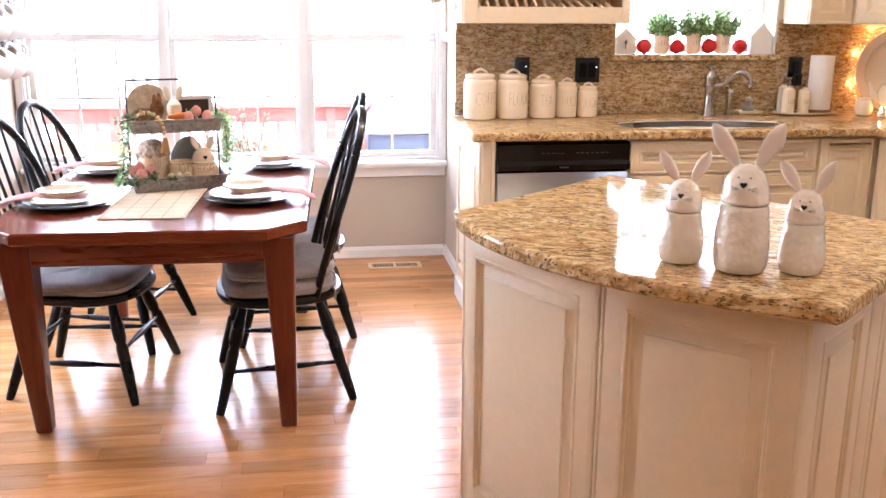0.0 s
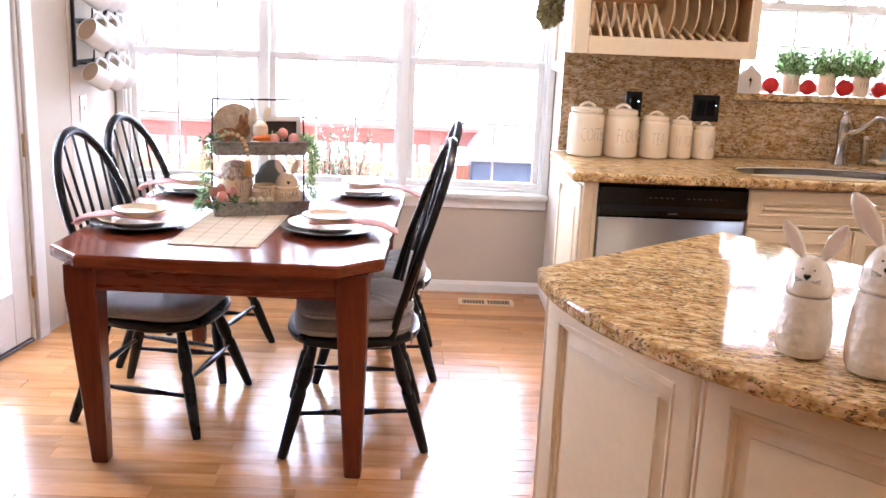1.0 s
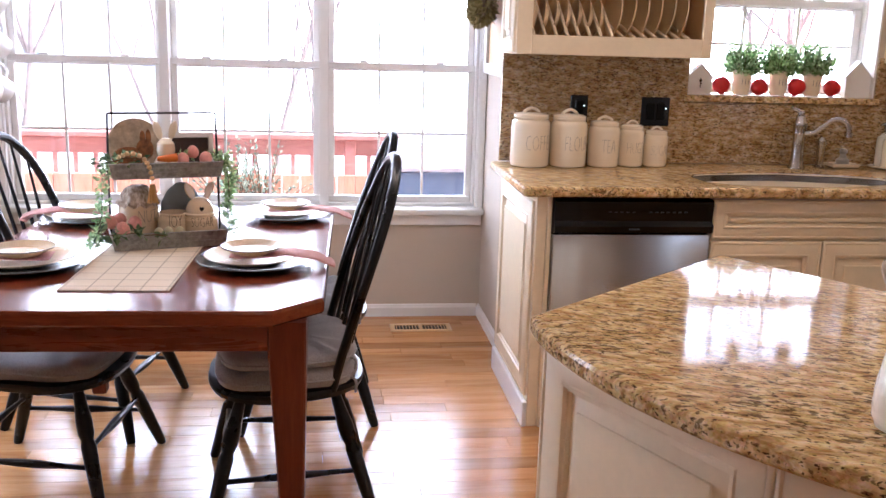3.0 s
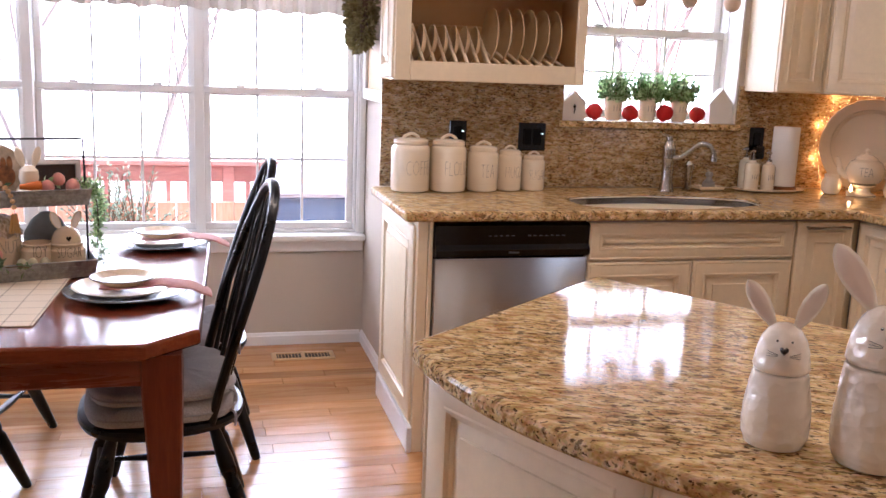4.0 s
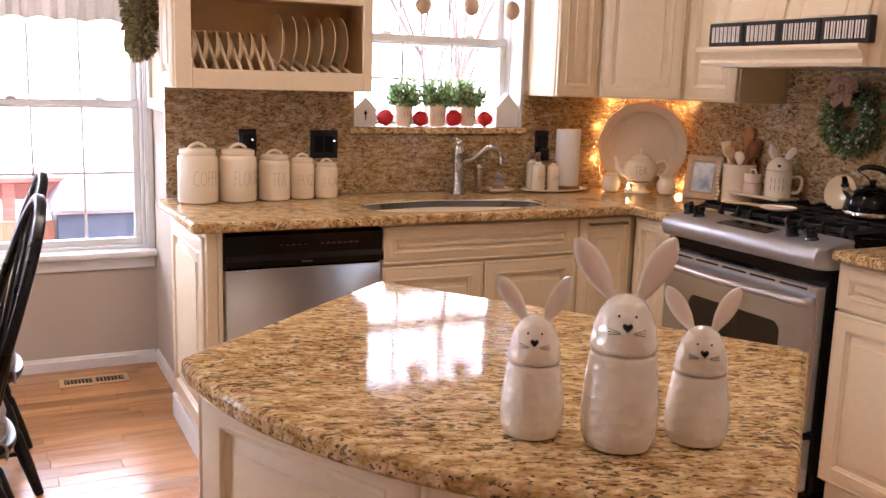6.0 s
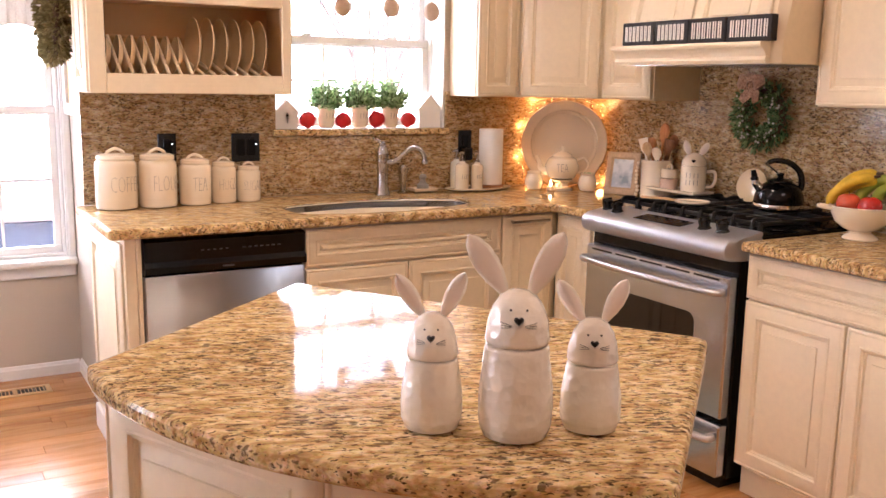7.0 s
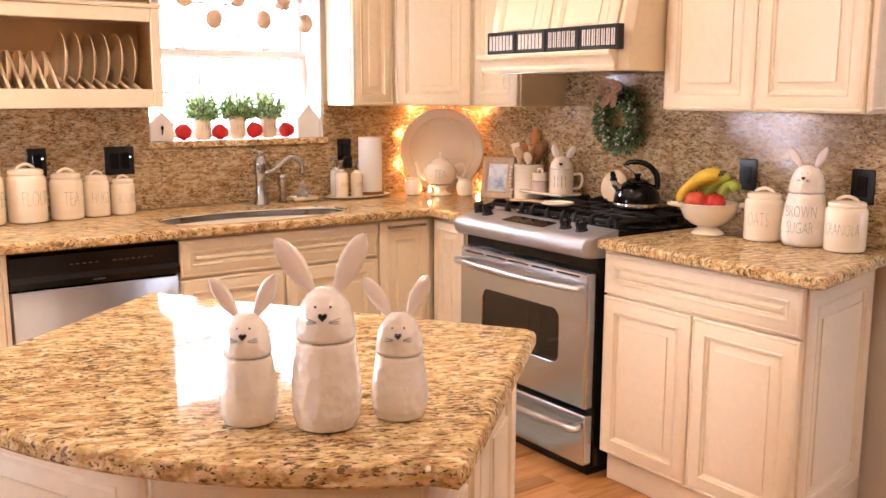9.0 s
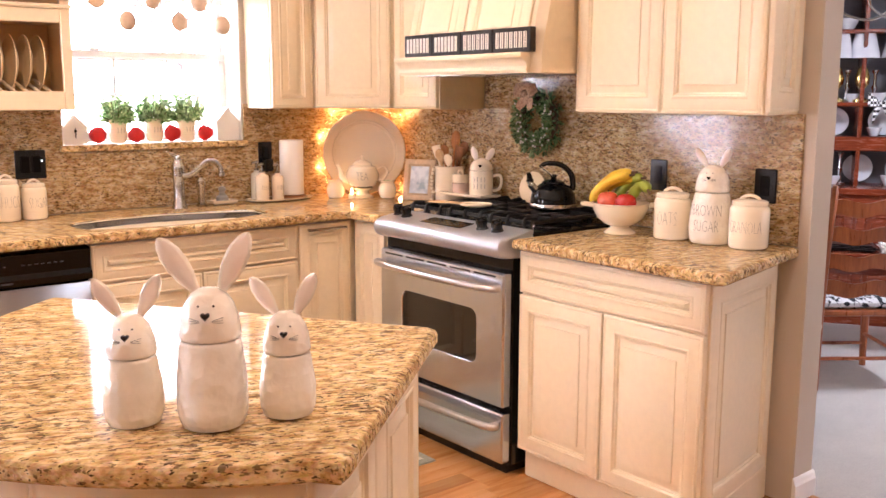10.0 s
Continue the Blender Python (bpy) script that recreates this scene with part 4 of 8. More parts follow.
for bx, by, br in ((0.17, 0.24, 0.045), (0.17, 0.48, 0.036), (0.40, 0.36, 0.045), (0.62, 0.24, 0.036), (0.62, 0.48, 0.05)):
    bm = bmesh.new()
    lathe(bm, [(br * 1.3, 0), (br * 1.25, 0.004), (br, 0.006), (br, 0.016), (br * 0.85, 0.021), (br * 0.1, 0.022)], 24)
    part("burner", bm, M_IRON, rg, m=pose(bx, by, 0.922))
for gx in (0.025, 0.275, 0.525):
    bm = bmesh.new()
    gw = 0.245
    z0, z1 = 0.946, 0.961
    for lo, hi in (((0, 0.135, z0), (gw, 0.147, z1)), ((0, 0.59, z0), (gw, 0.602, z1)), ((0, 0.147, z0), (0.012, 0.59, z1)), ((gw - 0.012, 0.147, z0), (gw, 0.59, z1)), ((gw / 2 - 0.006, 0.147, z0 + 0.001), (gw / 2 + 0.006, 0.59, z1 + 0.003)), ((0.012, 0.25, z0 + 0.002), (gw - 0.012, 0.262, z1 + 0.004)), ((0.012, 0.47, z0 + 0.002), (gw - 0.012, 0.482, z1 + 0.004)), ((0.012, 0.36, z0 + 0.002), (gw - 0.012, 0.372, z1 + 0.002))):
        box(bm, lo, hi, 0.003)
    for fx, fy in ((0.006, 0.141), (gw - 0.006, 0.141), (0.006, 0.596), (gw - 0.006, 0.596), (gw / 2, 0.141), (gw / 2, 0.596)):
        tube(bm, [(fx, fy, 0.922), (fx, fy, 0.95)], [0.01, 0.0075], 8)
    for fx in (0.03, gw / 2, gw - 0.03):
        for fy, out in ((0.141, -1), (0.596, 1)):
            tube(bm, smooth_line([(fx, fy - out * 0.05, 0.966), (fx, fy, 0.968), (fx, fy + out * 0.012, 0.952), (fx, fy + out * 0.014, 0.924)], 4), 0.0075, 7)
    part("grate", bm, M_IRON, rg, m=pose(gx, 0, 0))
bm = bm_box((0.03, 0.03, 0.0), (RW - 0.03, 0.5, 0.041))
part("plinth", bm, M_BLACK, rg)

# ---- island ----
IZ = 0.881
IL, IB, IR, IF = (0.772, 2.462), (1.358, 2.955), (1.912, 2.105), (1.352, 1.602)
edge_curve = arc(IL, IF, 0.15, 22)
outline = [(IL[0] + 0.006, IL[1] + 0.012)] + edge_curve[1:-1] + [(IF[0] - 0.02, IF[1] - 0.012), (IF[0] + 0.008, IF[1] + 0.004), (IR[0] - 0.006, IR[1] - 0.016), (IR[0] - 0.003, IR[1] + 0.012), (IB[0] + 0.008, IB[1] - 0.006), (IB[0] - 0.012, IB[1] - 0.002)]
stone_top("countertop", outline, "polished granite island top with a bowed front edge", (), IZ, 0.919, M_GRAN)

isl = thing("island", pose(1.33, 2.28, 0), "cream kitchen island with raised panels under a bowed granite top", "kitchen island")
LB, SB, FB, RB, BB = Vector((0.797, 2.452)), Vector((1.018, 1.975)), Vector((1.325, 1.652)), Vector((1.86, 2.095)), Vector((1.352, 2.90))
o0 = Vector((1.33, 2.28))
bm = bmesh.new()
slab(bm, [tuple(p - o0) for p in (LB, SB, FB, RB, BB)], [(0.022, 0.0), (0.022, IZ - 0.001)])
part("body", bm, M_CAB, isl)
bm = bmesh.new()
slab(bm, [tuple(p - o0) for p in (LB, SB, FB, RB, BB)], [(-0.006, 0.0), (-0.006, 0.07), (-0.001, 0.085), (0.004, 0.09), (0.02, 0.094)])
part("plinth", bm, M_CAB, isl)


def island_face(a, b, z0, z1, n=1, gap=0.004, stile=0.07):
    way = (b - a)
    length = way.length / n
    ang = math.degrees(math.atan2(way.y, way.x))
    for i in range(n):
        s = a + way * (i / n) - o0
        bm = bmesh.new()
        raised_panel(bm, length - gap, z1 - z0, stile)
        part("panel", bm, M_CAB, isl, m=pose(s.x, s.y, z0, 0, 0, ang) @ pose(gap / 2, 0, 0))


for a, b, n in ((LB, SB, 1), (SB, FB, 1), (FB, RB, 2), (RB, BB, 2), (BB, LB, 1)):
    island_face(a, b, 0.096, IZ - 0.004, n)

# ---- dining table and chairs ----
tb = thing("dining_table", pose(-0.115, 3.855, 0, 0, 0, -1.8), "cherry-stained wooden dining table with clipped corners and square tapered legs", "table")
TW, TL, TZ = 0.53, 0.71, 0.728
def clipped(w, l, c):
    return [(-w + c, -l), (w - c, -l), (w, -l + c), (w, l - c), (w - c, l), (-w + c, l), (-w, l - c), (-w, -l + c)]
bm = bmesh.new()
slab(bm, clipped(TW, TL, 0.125), [(0.006, TZ - 0.042), (0.0, TZ - 0.036), (0.0, TZ - 0.008), (0.003, TZ - 0.002), (0.008, TZ)])
top = part("tabletop", bm, M_WOODT, tb, angle=15)
for lo, hi in (((-TW + 0.10, -TL + 0.055, TZ - 0.125), (TW - 0.10, -TL + 0.077, TZ - 0.0425)), ((-TW + 0.10, TL - 0.077, TZ - 0.125), (TW - 0.10, TL - 0.055, TZ - 0.0425))):
    part("apron", bm_box(lo, hi, 0.003), M_WOODX, tb)
for lo, hi in (((-TW + 0.055, -TL + 0.10, TZ - 0.125), (-TW + 0.077, TL - 0.10, TZ - 0.0425)), ((TW - 0.077, -TL + 0.10, TZ - 0.125), (TW - 0.055, TL - 0.10, TZ - 0.0425))):
    part("apron", bm_box(lo, hi, 0.003), M_WOOD, tb)
for sx in (-1, 1):
    for sy in (-1, 1):
        bm = bmesh.new()
        cx, cy = sx * (TW - (0.094 if sx > 0 else 0.12)), sy * (TL - 0.094)
        lean = 0.012 if sx > 0 else -0.02
        loops = []
        for half, z, shift in ((0.025, 0.0, lean), (0.027, 0.004, lean), (0.05, TZ - 0.13, 0.0), (0.05, TZ - 0.0425, 0.0)):
            c = 0.005
            q = [(-half + c, -half), (half - c, -half), (half, -half + c), (half, half - c), (half - c, half), (-half + c, half), (-half, half - c), (-half, -half + c)]
            loops.append([(cx + sx * shift + x, cy + sy * shift + y, z) for x, y in q])
        quad_loops(bm, loops)
        part("leg", bm, M_WOODZ, tb)


def turned(bm, a, b, r, waist=0.62, n=10):
    """A turned bar, thick in its middle."""
    a, b = Vector(a), Vector(b)
    stops = ((0, 0.7), (0.1, waist), (0.25, waist * 1.1), (0.42, 1.0), (0.5, 1.08), (0.58, 1.0), (0.75, waist * 1.1), (0.9, waist), (1, 0.7))
    tube(bm, [a.lerp(b, t) for t, k in stops], [r * k for t, k in stops], n)


def windsor_chair(m, label):
    """A bow-back spindle chair; it faces local -y."""
    ch = thing("windsor_chair", m, label, "chair", "chairs round the table")
    zs = 0.412
    # saddle seat
    out = []
    for k in range(40):
        a = 2 * math.pi * k / 40
        c, s = math.cos(a), math.sin(a)
        wx = 0.235 if s < 0 else 0.23
        x = wx * (abs(c) ** 0.75) * (1 if c >= 0 else -1) * (1.0 + (0.05 if s < 0 else -0.06 * s))
        y = 0.235 * (abs(s) ** 0.8) * (1 if s >= 0 else -1)
        out.append((x, y))
    bm = bmesh.new()
    loops = []
    for k, z in ((0.86, zs - 0.042), (0.97, zs - 0.03), (1.0, zs - 0.014), (0.99, zs - 0.003), (0.94, zs), (0.75, zs - 0.006), (0.4, zs - 0.012), (0.05, zs - 0.012)):
        loops.append([(x * k, y * k, z) for x, y in out])
    quad_loops(bm, loops)
    part("seat", bm, M_BLACKP, ch)
    # legs
    feet = {}
    for sx in (-1, 1):
        for sy, ft in ((-1, (0.268, -0.238)), (1, (0.222, 0.252))):
            topp, foot = Vector((sx * 0.15, sy * 0.135, zs - 0.03)), Vector((sx * ft[0], ft[1], 0.0))
            feet[sx, sy] = (topp, foot)
            bm = bmesh.new()
            stops = ((0, 0.014), (0.06, 0.0165), (0.16, 0.0195), (0.27, 0.0245), (0.36, 0.0235), (0.41, 0.0175), (0.45, 0.0225), (0.7, 0.0205), (0.96, 0.0165), (1.0, 0.0145))
            tube(bm, [topp.lerp(foot, t) for t, r in stops], [r for t, r in stops], 12)
            part("leg", bm, M_BLACKP, ch)

    def on(sx, sy, t):
        return feet[sx, sy][0].lerp(feet[sx, sy][1], t)

    for a, b in ((on(-1, -1, 0.62), on(-1, 1, 0.62)), (on(1, -1, 0.62), on(1, 1, 0.62)), (on(-1, -1, 0.48), on(1, -1, 0.48)), (on(-1, 1, 0.5), on(1, 1, 0.5))):
        bm = bmesh.new()
        turned(bm, a, b, 0.0125)
        part("stretcher", bm, M_BLACKP, ch)
    # bow
    def lean(z):
        k = (z - zs) / 0.67
        return 0.178 + 0.12 * k + 0.035 * k * k
    pts = []
    for k in range(33):
        a = math.pi * k / 32
        x = -0.262 * math.cos(a) * (1 - 0.27 * (1 - math.sin(a)) ** 2)
        z = zs - 0.012 + 0.66 * math.sin(a) ** 0.72
        pts.append(Vector((x, lean(z) - 0.05 * (1 - math.sin(a)) ** 1.5, z)))
    bm = bmesh.new()
    tube(bm, pts, [0.0135 + 0.003 * math.sin(math.pi * i / 32) for i in range(33)], 10)
    part("bow", bm, M_BLACKP, ch)
    # spindles
    for i in range(7):
        u = (i - 3) / 3.0
        x0, x1 = u * 0.135, u * 0.215
        best = min(pts, key=lambda p: abs(p.x - x1) + (0 if p.z > 0.7 else 9))
        a = Vector((x0, 0.172 - 0.028 * u * u, zs - 0.01))
        b = Vector((best.x, best.y, best.z))
        bm = bmesh.new()
        stops = ((0, 0.0055), (0.2, 0.008), (0.45, 0.0075), (1.0, 0.0045))
        tube(bm, [a.lerp(b, t) for t, r in stops], [r for t, r in stops], 8)
        part("spindle", bm, M_BLACKP, ch)
    return ch


def chair_cushion(m, label):
    cu = thing("chair_cushion", m, label, "cushion", "cushions on the chairs")
    bm = bmesh.new()
    n, loops = 44, []
    for k, z in ((0.90, 0.0), (0.975, 0.006), (1.0, 0.018), (1.0, 0.032), (0.985, 0.044), (0.95, 0.053), (0.85, 0.06), (0.6, 0.062), (0.3, 0.059), (0.05, 0.058)):
        ring = []
        for i in range(n):
            a = 2 * math.pi * i / n
            c, s = math.cos(a), math.sin(a)
            x = 0.22 * (abs(c) ** 0.5) * (1 if c >= 0 else -1) * (1.04 if s < 0 else 1.0 - 0.08 * s)
            y = 0.21 * (abs(s) ** 0.5) * (1 if s >= 0 else -1)
            w = 0.004 * math.sin(a * 5 + k * 9) + 0.003 * math.sin(a * 11 + k * 4) + 0.002 * math.sin(a * 17)
            ring.append((x * k, y * k, z + w * min(1.0, z / 0.02)))
        loops.append(ring)
    quad_loops(bm, loops)
    body = part("pad", bm, M_CUSH, cu)
    bm = bmesh.new()
    ring = []
    for i in range(n):
        a = 2 * math.pi * i / n
        c, s = math.cos(a), math.sin(a)
        ring.append((0.2205 * (abs(c) ** 0.5) * (1 if c >= 0 else -1) * (1.04 if s < 0 else 1.0 - 0.08 * s), 0.2105 * (abs(s) ** 0.5) * (1 if s >= 0 else -1), 0.026))
    tube(bm, ring + ring[:1], 0.0035, 6, False)
    part("piping", bm, M_CUSH, body, "linen piping")
    for sx in (-1, 1):
        bm = bmesh.new()
        tube(bm, smooth_line([(sx * 0.15, 0.17, 0.012), (sx * 0.165, 0.19, 0.014), (sx * 0.168, 0.198, 0.0), (sx * 0.17, 0.196, -0.03)], 4), 0.004, 6)
        part("tie", bm, M_CUSH, body, "linen tie string")
    return cu


CHAIRS = ((0.282, 3.60, -86), (0.325, 4.275, -88), (-0.445, 3.742, 81), (-0.448, 4.275, 78))
chair0 = windsor_chair(pose(*CHAIRS[0][:2], 0, 0, 0, CHAIRS[0][2]), "black-painted bow-back Windsor chair with turned legs at the table")
cush0 = chair_cushion(pose(*CHAIRS[0][:2], 0.4125, 0, 0, CHAIRS[0][2]), "grey linen cushion tied on a black chair")
for x, y, a in CHAIRS[1:]:
    low = 0.968 if x < 0 else 1.0                     # the pair on the far side stands a little lower
    ob = copy_thing(chair0, pose(x, y, 0, 0, 0, a))
    ob.scale = (1, 1, low)
    copy_thing(cush0, pose(x, y, 0.4125 * low, 0, 0, a))
# a second pad on the nearest chair
c2 = copy_thing(cush0, pose(0.282, 3.60, 0.4735, 0, 0, -84) @ Matrix.Diagonal((0.97, 0.97, 0.75, 1)))
c2.scale = (0.97, 0.97, 0.75)
c2["label"] = "grey linen cushion stacked on another cushion"

# ---- things on the worktops, ledge and island ----
def canister(name, x, y, z, r, h, word, label, turn=0.0, size=0.05, group="ceramic canisters", lines=None):
    """A ceramic canister with a bail-shaped lid handle and tall thin lettering; its face is local -y."""
    c = thing(name, pose(x, y, z, 0, 0, turn), label, "canister", group)
    hb = h * 0.80
    bm = bmesh.new()
    lathe(bm, [(r * 0.9, 0.0), (r * 0.965, 0.003), (r, 0.012), (r, hb * 0.86), (r * 0.985, hb * 0.92), (r * 0.93, hb * 0.965), (r * 0.86, hb * 0.985), (r * 0.855, hb), (r * 0.8, hb)], 40)
    part("body", bm, M_CERAM, c)
    bm = bmesh.new()
    lathe(bm, [(r * 0.87, hb - 0.002), (r * 0.9, hb + 0.001), (r * 0.91, hb + h * 0.03), (r * 0.885, hb + h * 0.04), (r * 0.9, hb + h * 0.05), (r * 0.885, hb + h * 0.072), (r * 0.7, hb + h * 0.098), (r * 0.3, hb + h * 0.108), (r * 0.02, hb + h * 0.11)], 40)
    lid = part("lid", bm, M_CERAM, c)
    bm = bmesh.new()
    zt = hb + h * 0.095
    pts = smooth_line([(-r * 0.5, 0, zt - 0.004), (-r * 0.38, 0, zt + h * 0.036), (0, 0, zt + h * 0.08), (r * 0.38, 0, zt + h * 0.036), (r * 0.5, 0, zt - 0.004)], 6)
    tube(bm, pts, 0.0066 * (r / 0.08) ** 0.6, 10)
    part("lid_handle", bm, M_CERAM, lid)
    rows = lines or [(word, hb * 0.5)]
    for text, zz in rows:
        letters("lettering", text, size * 1.3, c, M_INK, pose(0, 0, zz), r + 0.0003, 0.42, 0.0004, "thin dark hand-lettered word", thin=1.3)
    return c


ZC = CT + 0.0015
for (x, y, r, h, word, size, turn) in ((1.225, 4.53, 0.079, 0.238, "COFFEE", 0.070, 22), (1.385, 4.535, 0.0745, 0.234, "FLOUR", 0.070, 19), (1.537, 4.545, 0.065, 0.207, "TEA", 0.066, 4), (1.660, 4.562, 0.051, 0.19, "HUGS", 0.056, 6), (1.768, 4.567, 0.0495, 0.166, "SUGAR", 0.050, 9)):
    canister("canister", x, y, ZC, r, h, word, "ivory ceramic canister lettered %s on the worktop" % word, turn, size)
canister("canister", 3.395, 2.593, ZC, 0.065, 0.186, "OATS", "ivory ceramic canister lettered OATS", -72, 0.056)
canister("canister", 3.42, 2.297, ZC, 0.066, 0.182, "GRANOLA", "ivory ceramic canister lettered GRANOLA", -72, 0.046)


def ear(bm_out, bm_in, base, tip, w, face, thick=0.011):
    """A long ear: an outer shell and a pinker inner leaf."""
    base, tip, face = Vector(base), Vector(tip), Vector(face).normalized()
    axis = tip - base
    side = axis.cross(face).normalized()
    nor = side.cross(axis).normalized()
    if nor.dot(face) < 0:
        nor = -nor
    prof = ((0, 0.32), (0.12, 0.5), (0.3, 0.82), (0.52, 1.0), (0.72, 0.94), (0.88, 0.66), (0.96, 0.36), (1.0, 0.08))
    loops, inner = [], []
    for t, k in prof:
        c = base + axis * t
        hw = w * k
        loops.append([c + side * hw * math.cos(a) - nor * thick * 0.5 * math.sin(a) * (0.5 + 0.5 * k) for a in (2 * math.pi * i / 14 for i in range(14))])
    quad_loops(bm_out, loops)
    for t, k in ((0.08, 0.18), (0.3, 0.6), (0.52, 0.76), (0.72, 0.70), (0.88, 0.42), (0.95, 0.1)):
        c = base + axis * t + nor * (thick * 0.5 * (0.5 + 0.5 * k) * 0.86 + 0.0006)
        inner.append([c - side * w * k * 0.95, c - side * w * k * 0.5 + nor * 0.0012, c + nor * 0.0016, c + side * w * k * 0.5 + nor * 0.0012, c + side * w * k * 0.95])
    rows = [[bm_in.verts.new(p) for p in r] for r in inner]
    for a, b in zip(rows, rows[1:]):
        for i in range(4):
            bm_in.faces.new((a[i], a[i + 1], b[i + 1], b[i]))


def heart(bm, at, u, v, n, s, thick):
    """A small raised heart in the plane of u and v."""
    pts = []
    for k in range(20):
        a = 2 * math.pi * k / 20
        x, y = 16 * math.sin(a) ** 3, 13 * math.cos(a) - 5 * math.cos(2 * a) - 2 * math.cos(3 * a) - math.cos(4 * a)
        pts.append((x / 32 * s, y / 32 * s))
    at, u, v, n = Vector(at), Vector(u), Vector(v), Vector(n)
    quad_loops(bm, [[at + u * x * k + v * y * k + n * t for x, y in pts] for k, t in ((1, -thick), (1, thick * 0.3), (0.7, thick * 0.9), (0.2, thick))])


def bunny_jar(name, m, h_body, r, h_head, ear_l, label, group="bunny jars", lettering=None, neck=0.79, face=1.0):
    """A glazed jar whose lid is a rabbit's head; it looks to local -y."""
    b = thing(name, m, label, "canister", group)
    def dimple(v, amount):
        n3 = noise.noise(Vector((v[0] * 78 + r * 90, v[1] * 78, v[2] * 66)))
        return 1 + amount * (0.35 - abs(n3) * 1.3)
    bm = bmesh.new()
    prof = [(r * 0.76, 0.0), (r * 0.87, 0.0025), (r * 0.945, 0.012), (r * 0.985, h_body * 0.16), (r, h_body * 0.32), (r * 0.985, h_body * 0.52), (r * (0.42 + 0.58 * neck), h_body * 0.76), (r * (0.16 + 0.84 * neck), h_body * 0.9), (r * neck * 1.005, h_body * 0.965), (r * neck * 0.97, h_body * 0.99), (r * neck * 0.86, h_body)]
    fine = []
    for (r0, z0), (r1, z1) in zip(prof, prof[1:]):
        for k in range(5):
            fine.append((r0 + (r1 - r0) * k / 5, z0 + (z1 - z0) * k / 5))
    lathe(bm, fine + [prof[-1]], 64)
    for v in bm.verts:
        k = dimple(v.co, 0.042 * min(1.0, v.co.z / 0.03, max(0.0, (h_body - v.co.z) / 0.02)))
        v.co.x *= k
        v.co.y *= k
    part("jar", bm, M_BUNNY, b)
    if lettering:
        for text, zz, sz in lettering:
            letters("lettering", text, sz, b, M_INK, pose(0, 0, zz), r * 1.0 + 0.0006, 0.5, 0.0004)
    bm = bmesh.new()
    rh = r * neck
    prof = [(rh * 0.86, h_body + 0.0005), (rh * 0.97, h_body + 0.002), (rh * 1.01, h_body + 0.006), (rh * 0.99, h_body + h_head * 0.2), (rh * 0.93, h_body + h_head * 0.45), (rh * 0.8, h_body + h_head * 0.68), (rh * 0.58, h_body + h_head * 0.87), (rh * 0.3, h_body + h_head * 0.975), (rh * 0.02, h_body + h_head)]
    fine = []
    for (r0, z0), (r1, z1) in zip(prof, prof[1:]):
        for k in range(5):
            fine.append((r0 + (r1 - r0) * k / 5, z0 + (z1 - z0) * k / 5))
    lathe(bm, fine + [prof[-1]], 64)
    for v in bm.verts:
        zz = (v.co.z - h_body) / h_head
        if v.co.y < 0 and 0.1 < zz < 0.8:
            v.co.y *= 1 + 0.10 * math.exp(-((zz - 0.42) / 0.2) ** 2) * math.exp(-(v.co.x / (rh * 0.55)) ** 2)
        k = dimple(v.co, 0.026 if zz > 0.05 else 0)
        v.co.x *= k
        v.co.y *= k
    lid = part("lid", bm, M_BUNNY, b, "rabbit-head lid with tall ears")
    zt = h_body + h_head * 0.86
    for sx in (-1, 1):
        bo, bi = bmesh.new(), bmesh.new()
        spread = 0.58 if sx < 0 else 0.45
        ear(bo, bi, (sx * rh * 0.36, 0.004, zt), (sx * (rh * 0.36 + ear_l * math.sin(spread)), 0.006, zt + ear_l * math.cos(spread)), ear_l * 0.178, (0, -1, 0.05), 0.012)
        part("ear", bo, M_BUNNY, lid)
        part("inner_ear", bi, M_PINK, lid, "pale pink inner ear")
    zn = h_body + h_head * 0.55
    fy = -rh * 1.045
    bm = bmesh.new()
    heart(bm, (0, fy + 0.0005, zn), (1, 0, 0), (0, 0.12, 1), (0, -1, 0.1), r * 0.26 * face, 0.0045)
    part("nose", bm, M_DARK, lid, "glossy black heart-shaped nose")
    for sx in (-1, 1):
        ez, rr, ex = h_body + h_head * 0.715, rh * 0.835, sx * r * 0.21 * face
        bm = bmesh.new()
        bmesh.ops.create_icosphere(bm, subdivisions=2, radius=r * 0.036 * face, matrix=Matrix.Translation((ex, -math.sqrt(rr * rr - ex * ex), ez)))
        part("eye", bm, M_DARK, lid)
        bm = bmesh.new()
        for k in (-1, 0, 1):
            pts = []
            for t in (0.0, 0.5, 1.0):
                x = sx * r * (0.17 + 0.3 * t) * face
                z = zn - r * face * 0.15 + k * r * face * (0.02 + 0.06 * t)
                zz = (z - h_body) / h_head
                rad = rh * (0.995 - 0.12 * max(0, zz - 0.15)) * (1 + 0.09 * math.exp(-((zz - 0.42) / 0.2) ** 2) * math.exp(-(x / (rh * 0.55)) ** 2))
                pts.append((x, -math.sqrt(max(1e-6, rad * rad - x * x)) - 0.0004, z))
            tube(bm, pts, [0.0003, 0.00042, 0.0003], 5)
        part("whiskers", bm, M_DARK, lid, "thin painted whiskers")
    return b


ZI = 0.9205
bunny_jar("bunny_jar", pose(1.171, 1.925, ZI, 0, 0, -33), 0.107, 0.0455, 0.067, 0.074, "small white glazed bunny jar with pink ears on the island", neck=0.82)
bunny_jar("bunny_jar", pose(1.263, 1.842, ZI, 0, 0, -33), 0.137, 0.0535, 0.079, 0.102, "tall white glazed bunny jar between two smaller ones", neck=0.86)
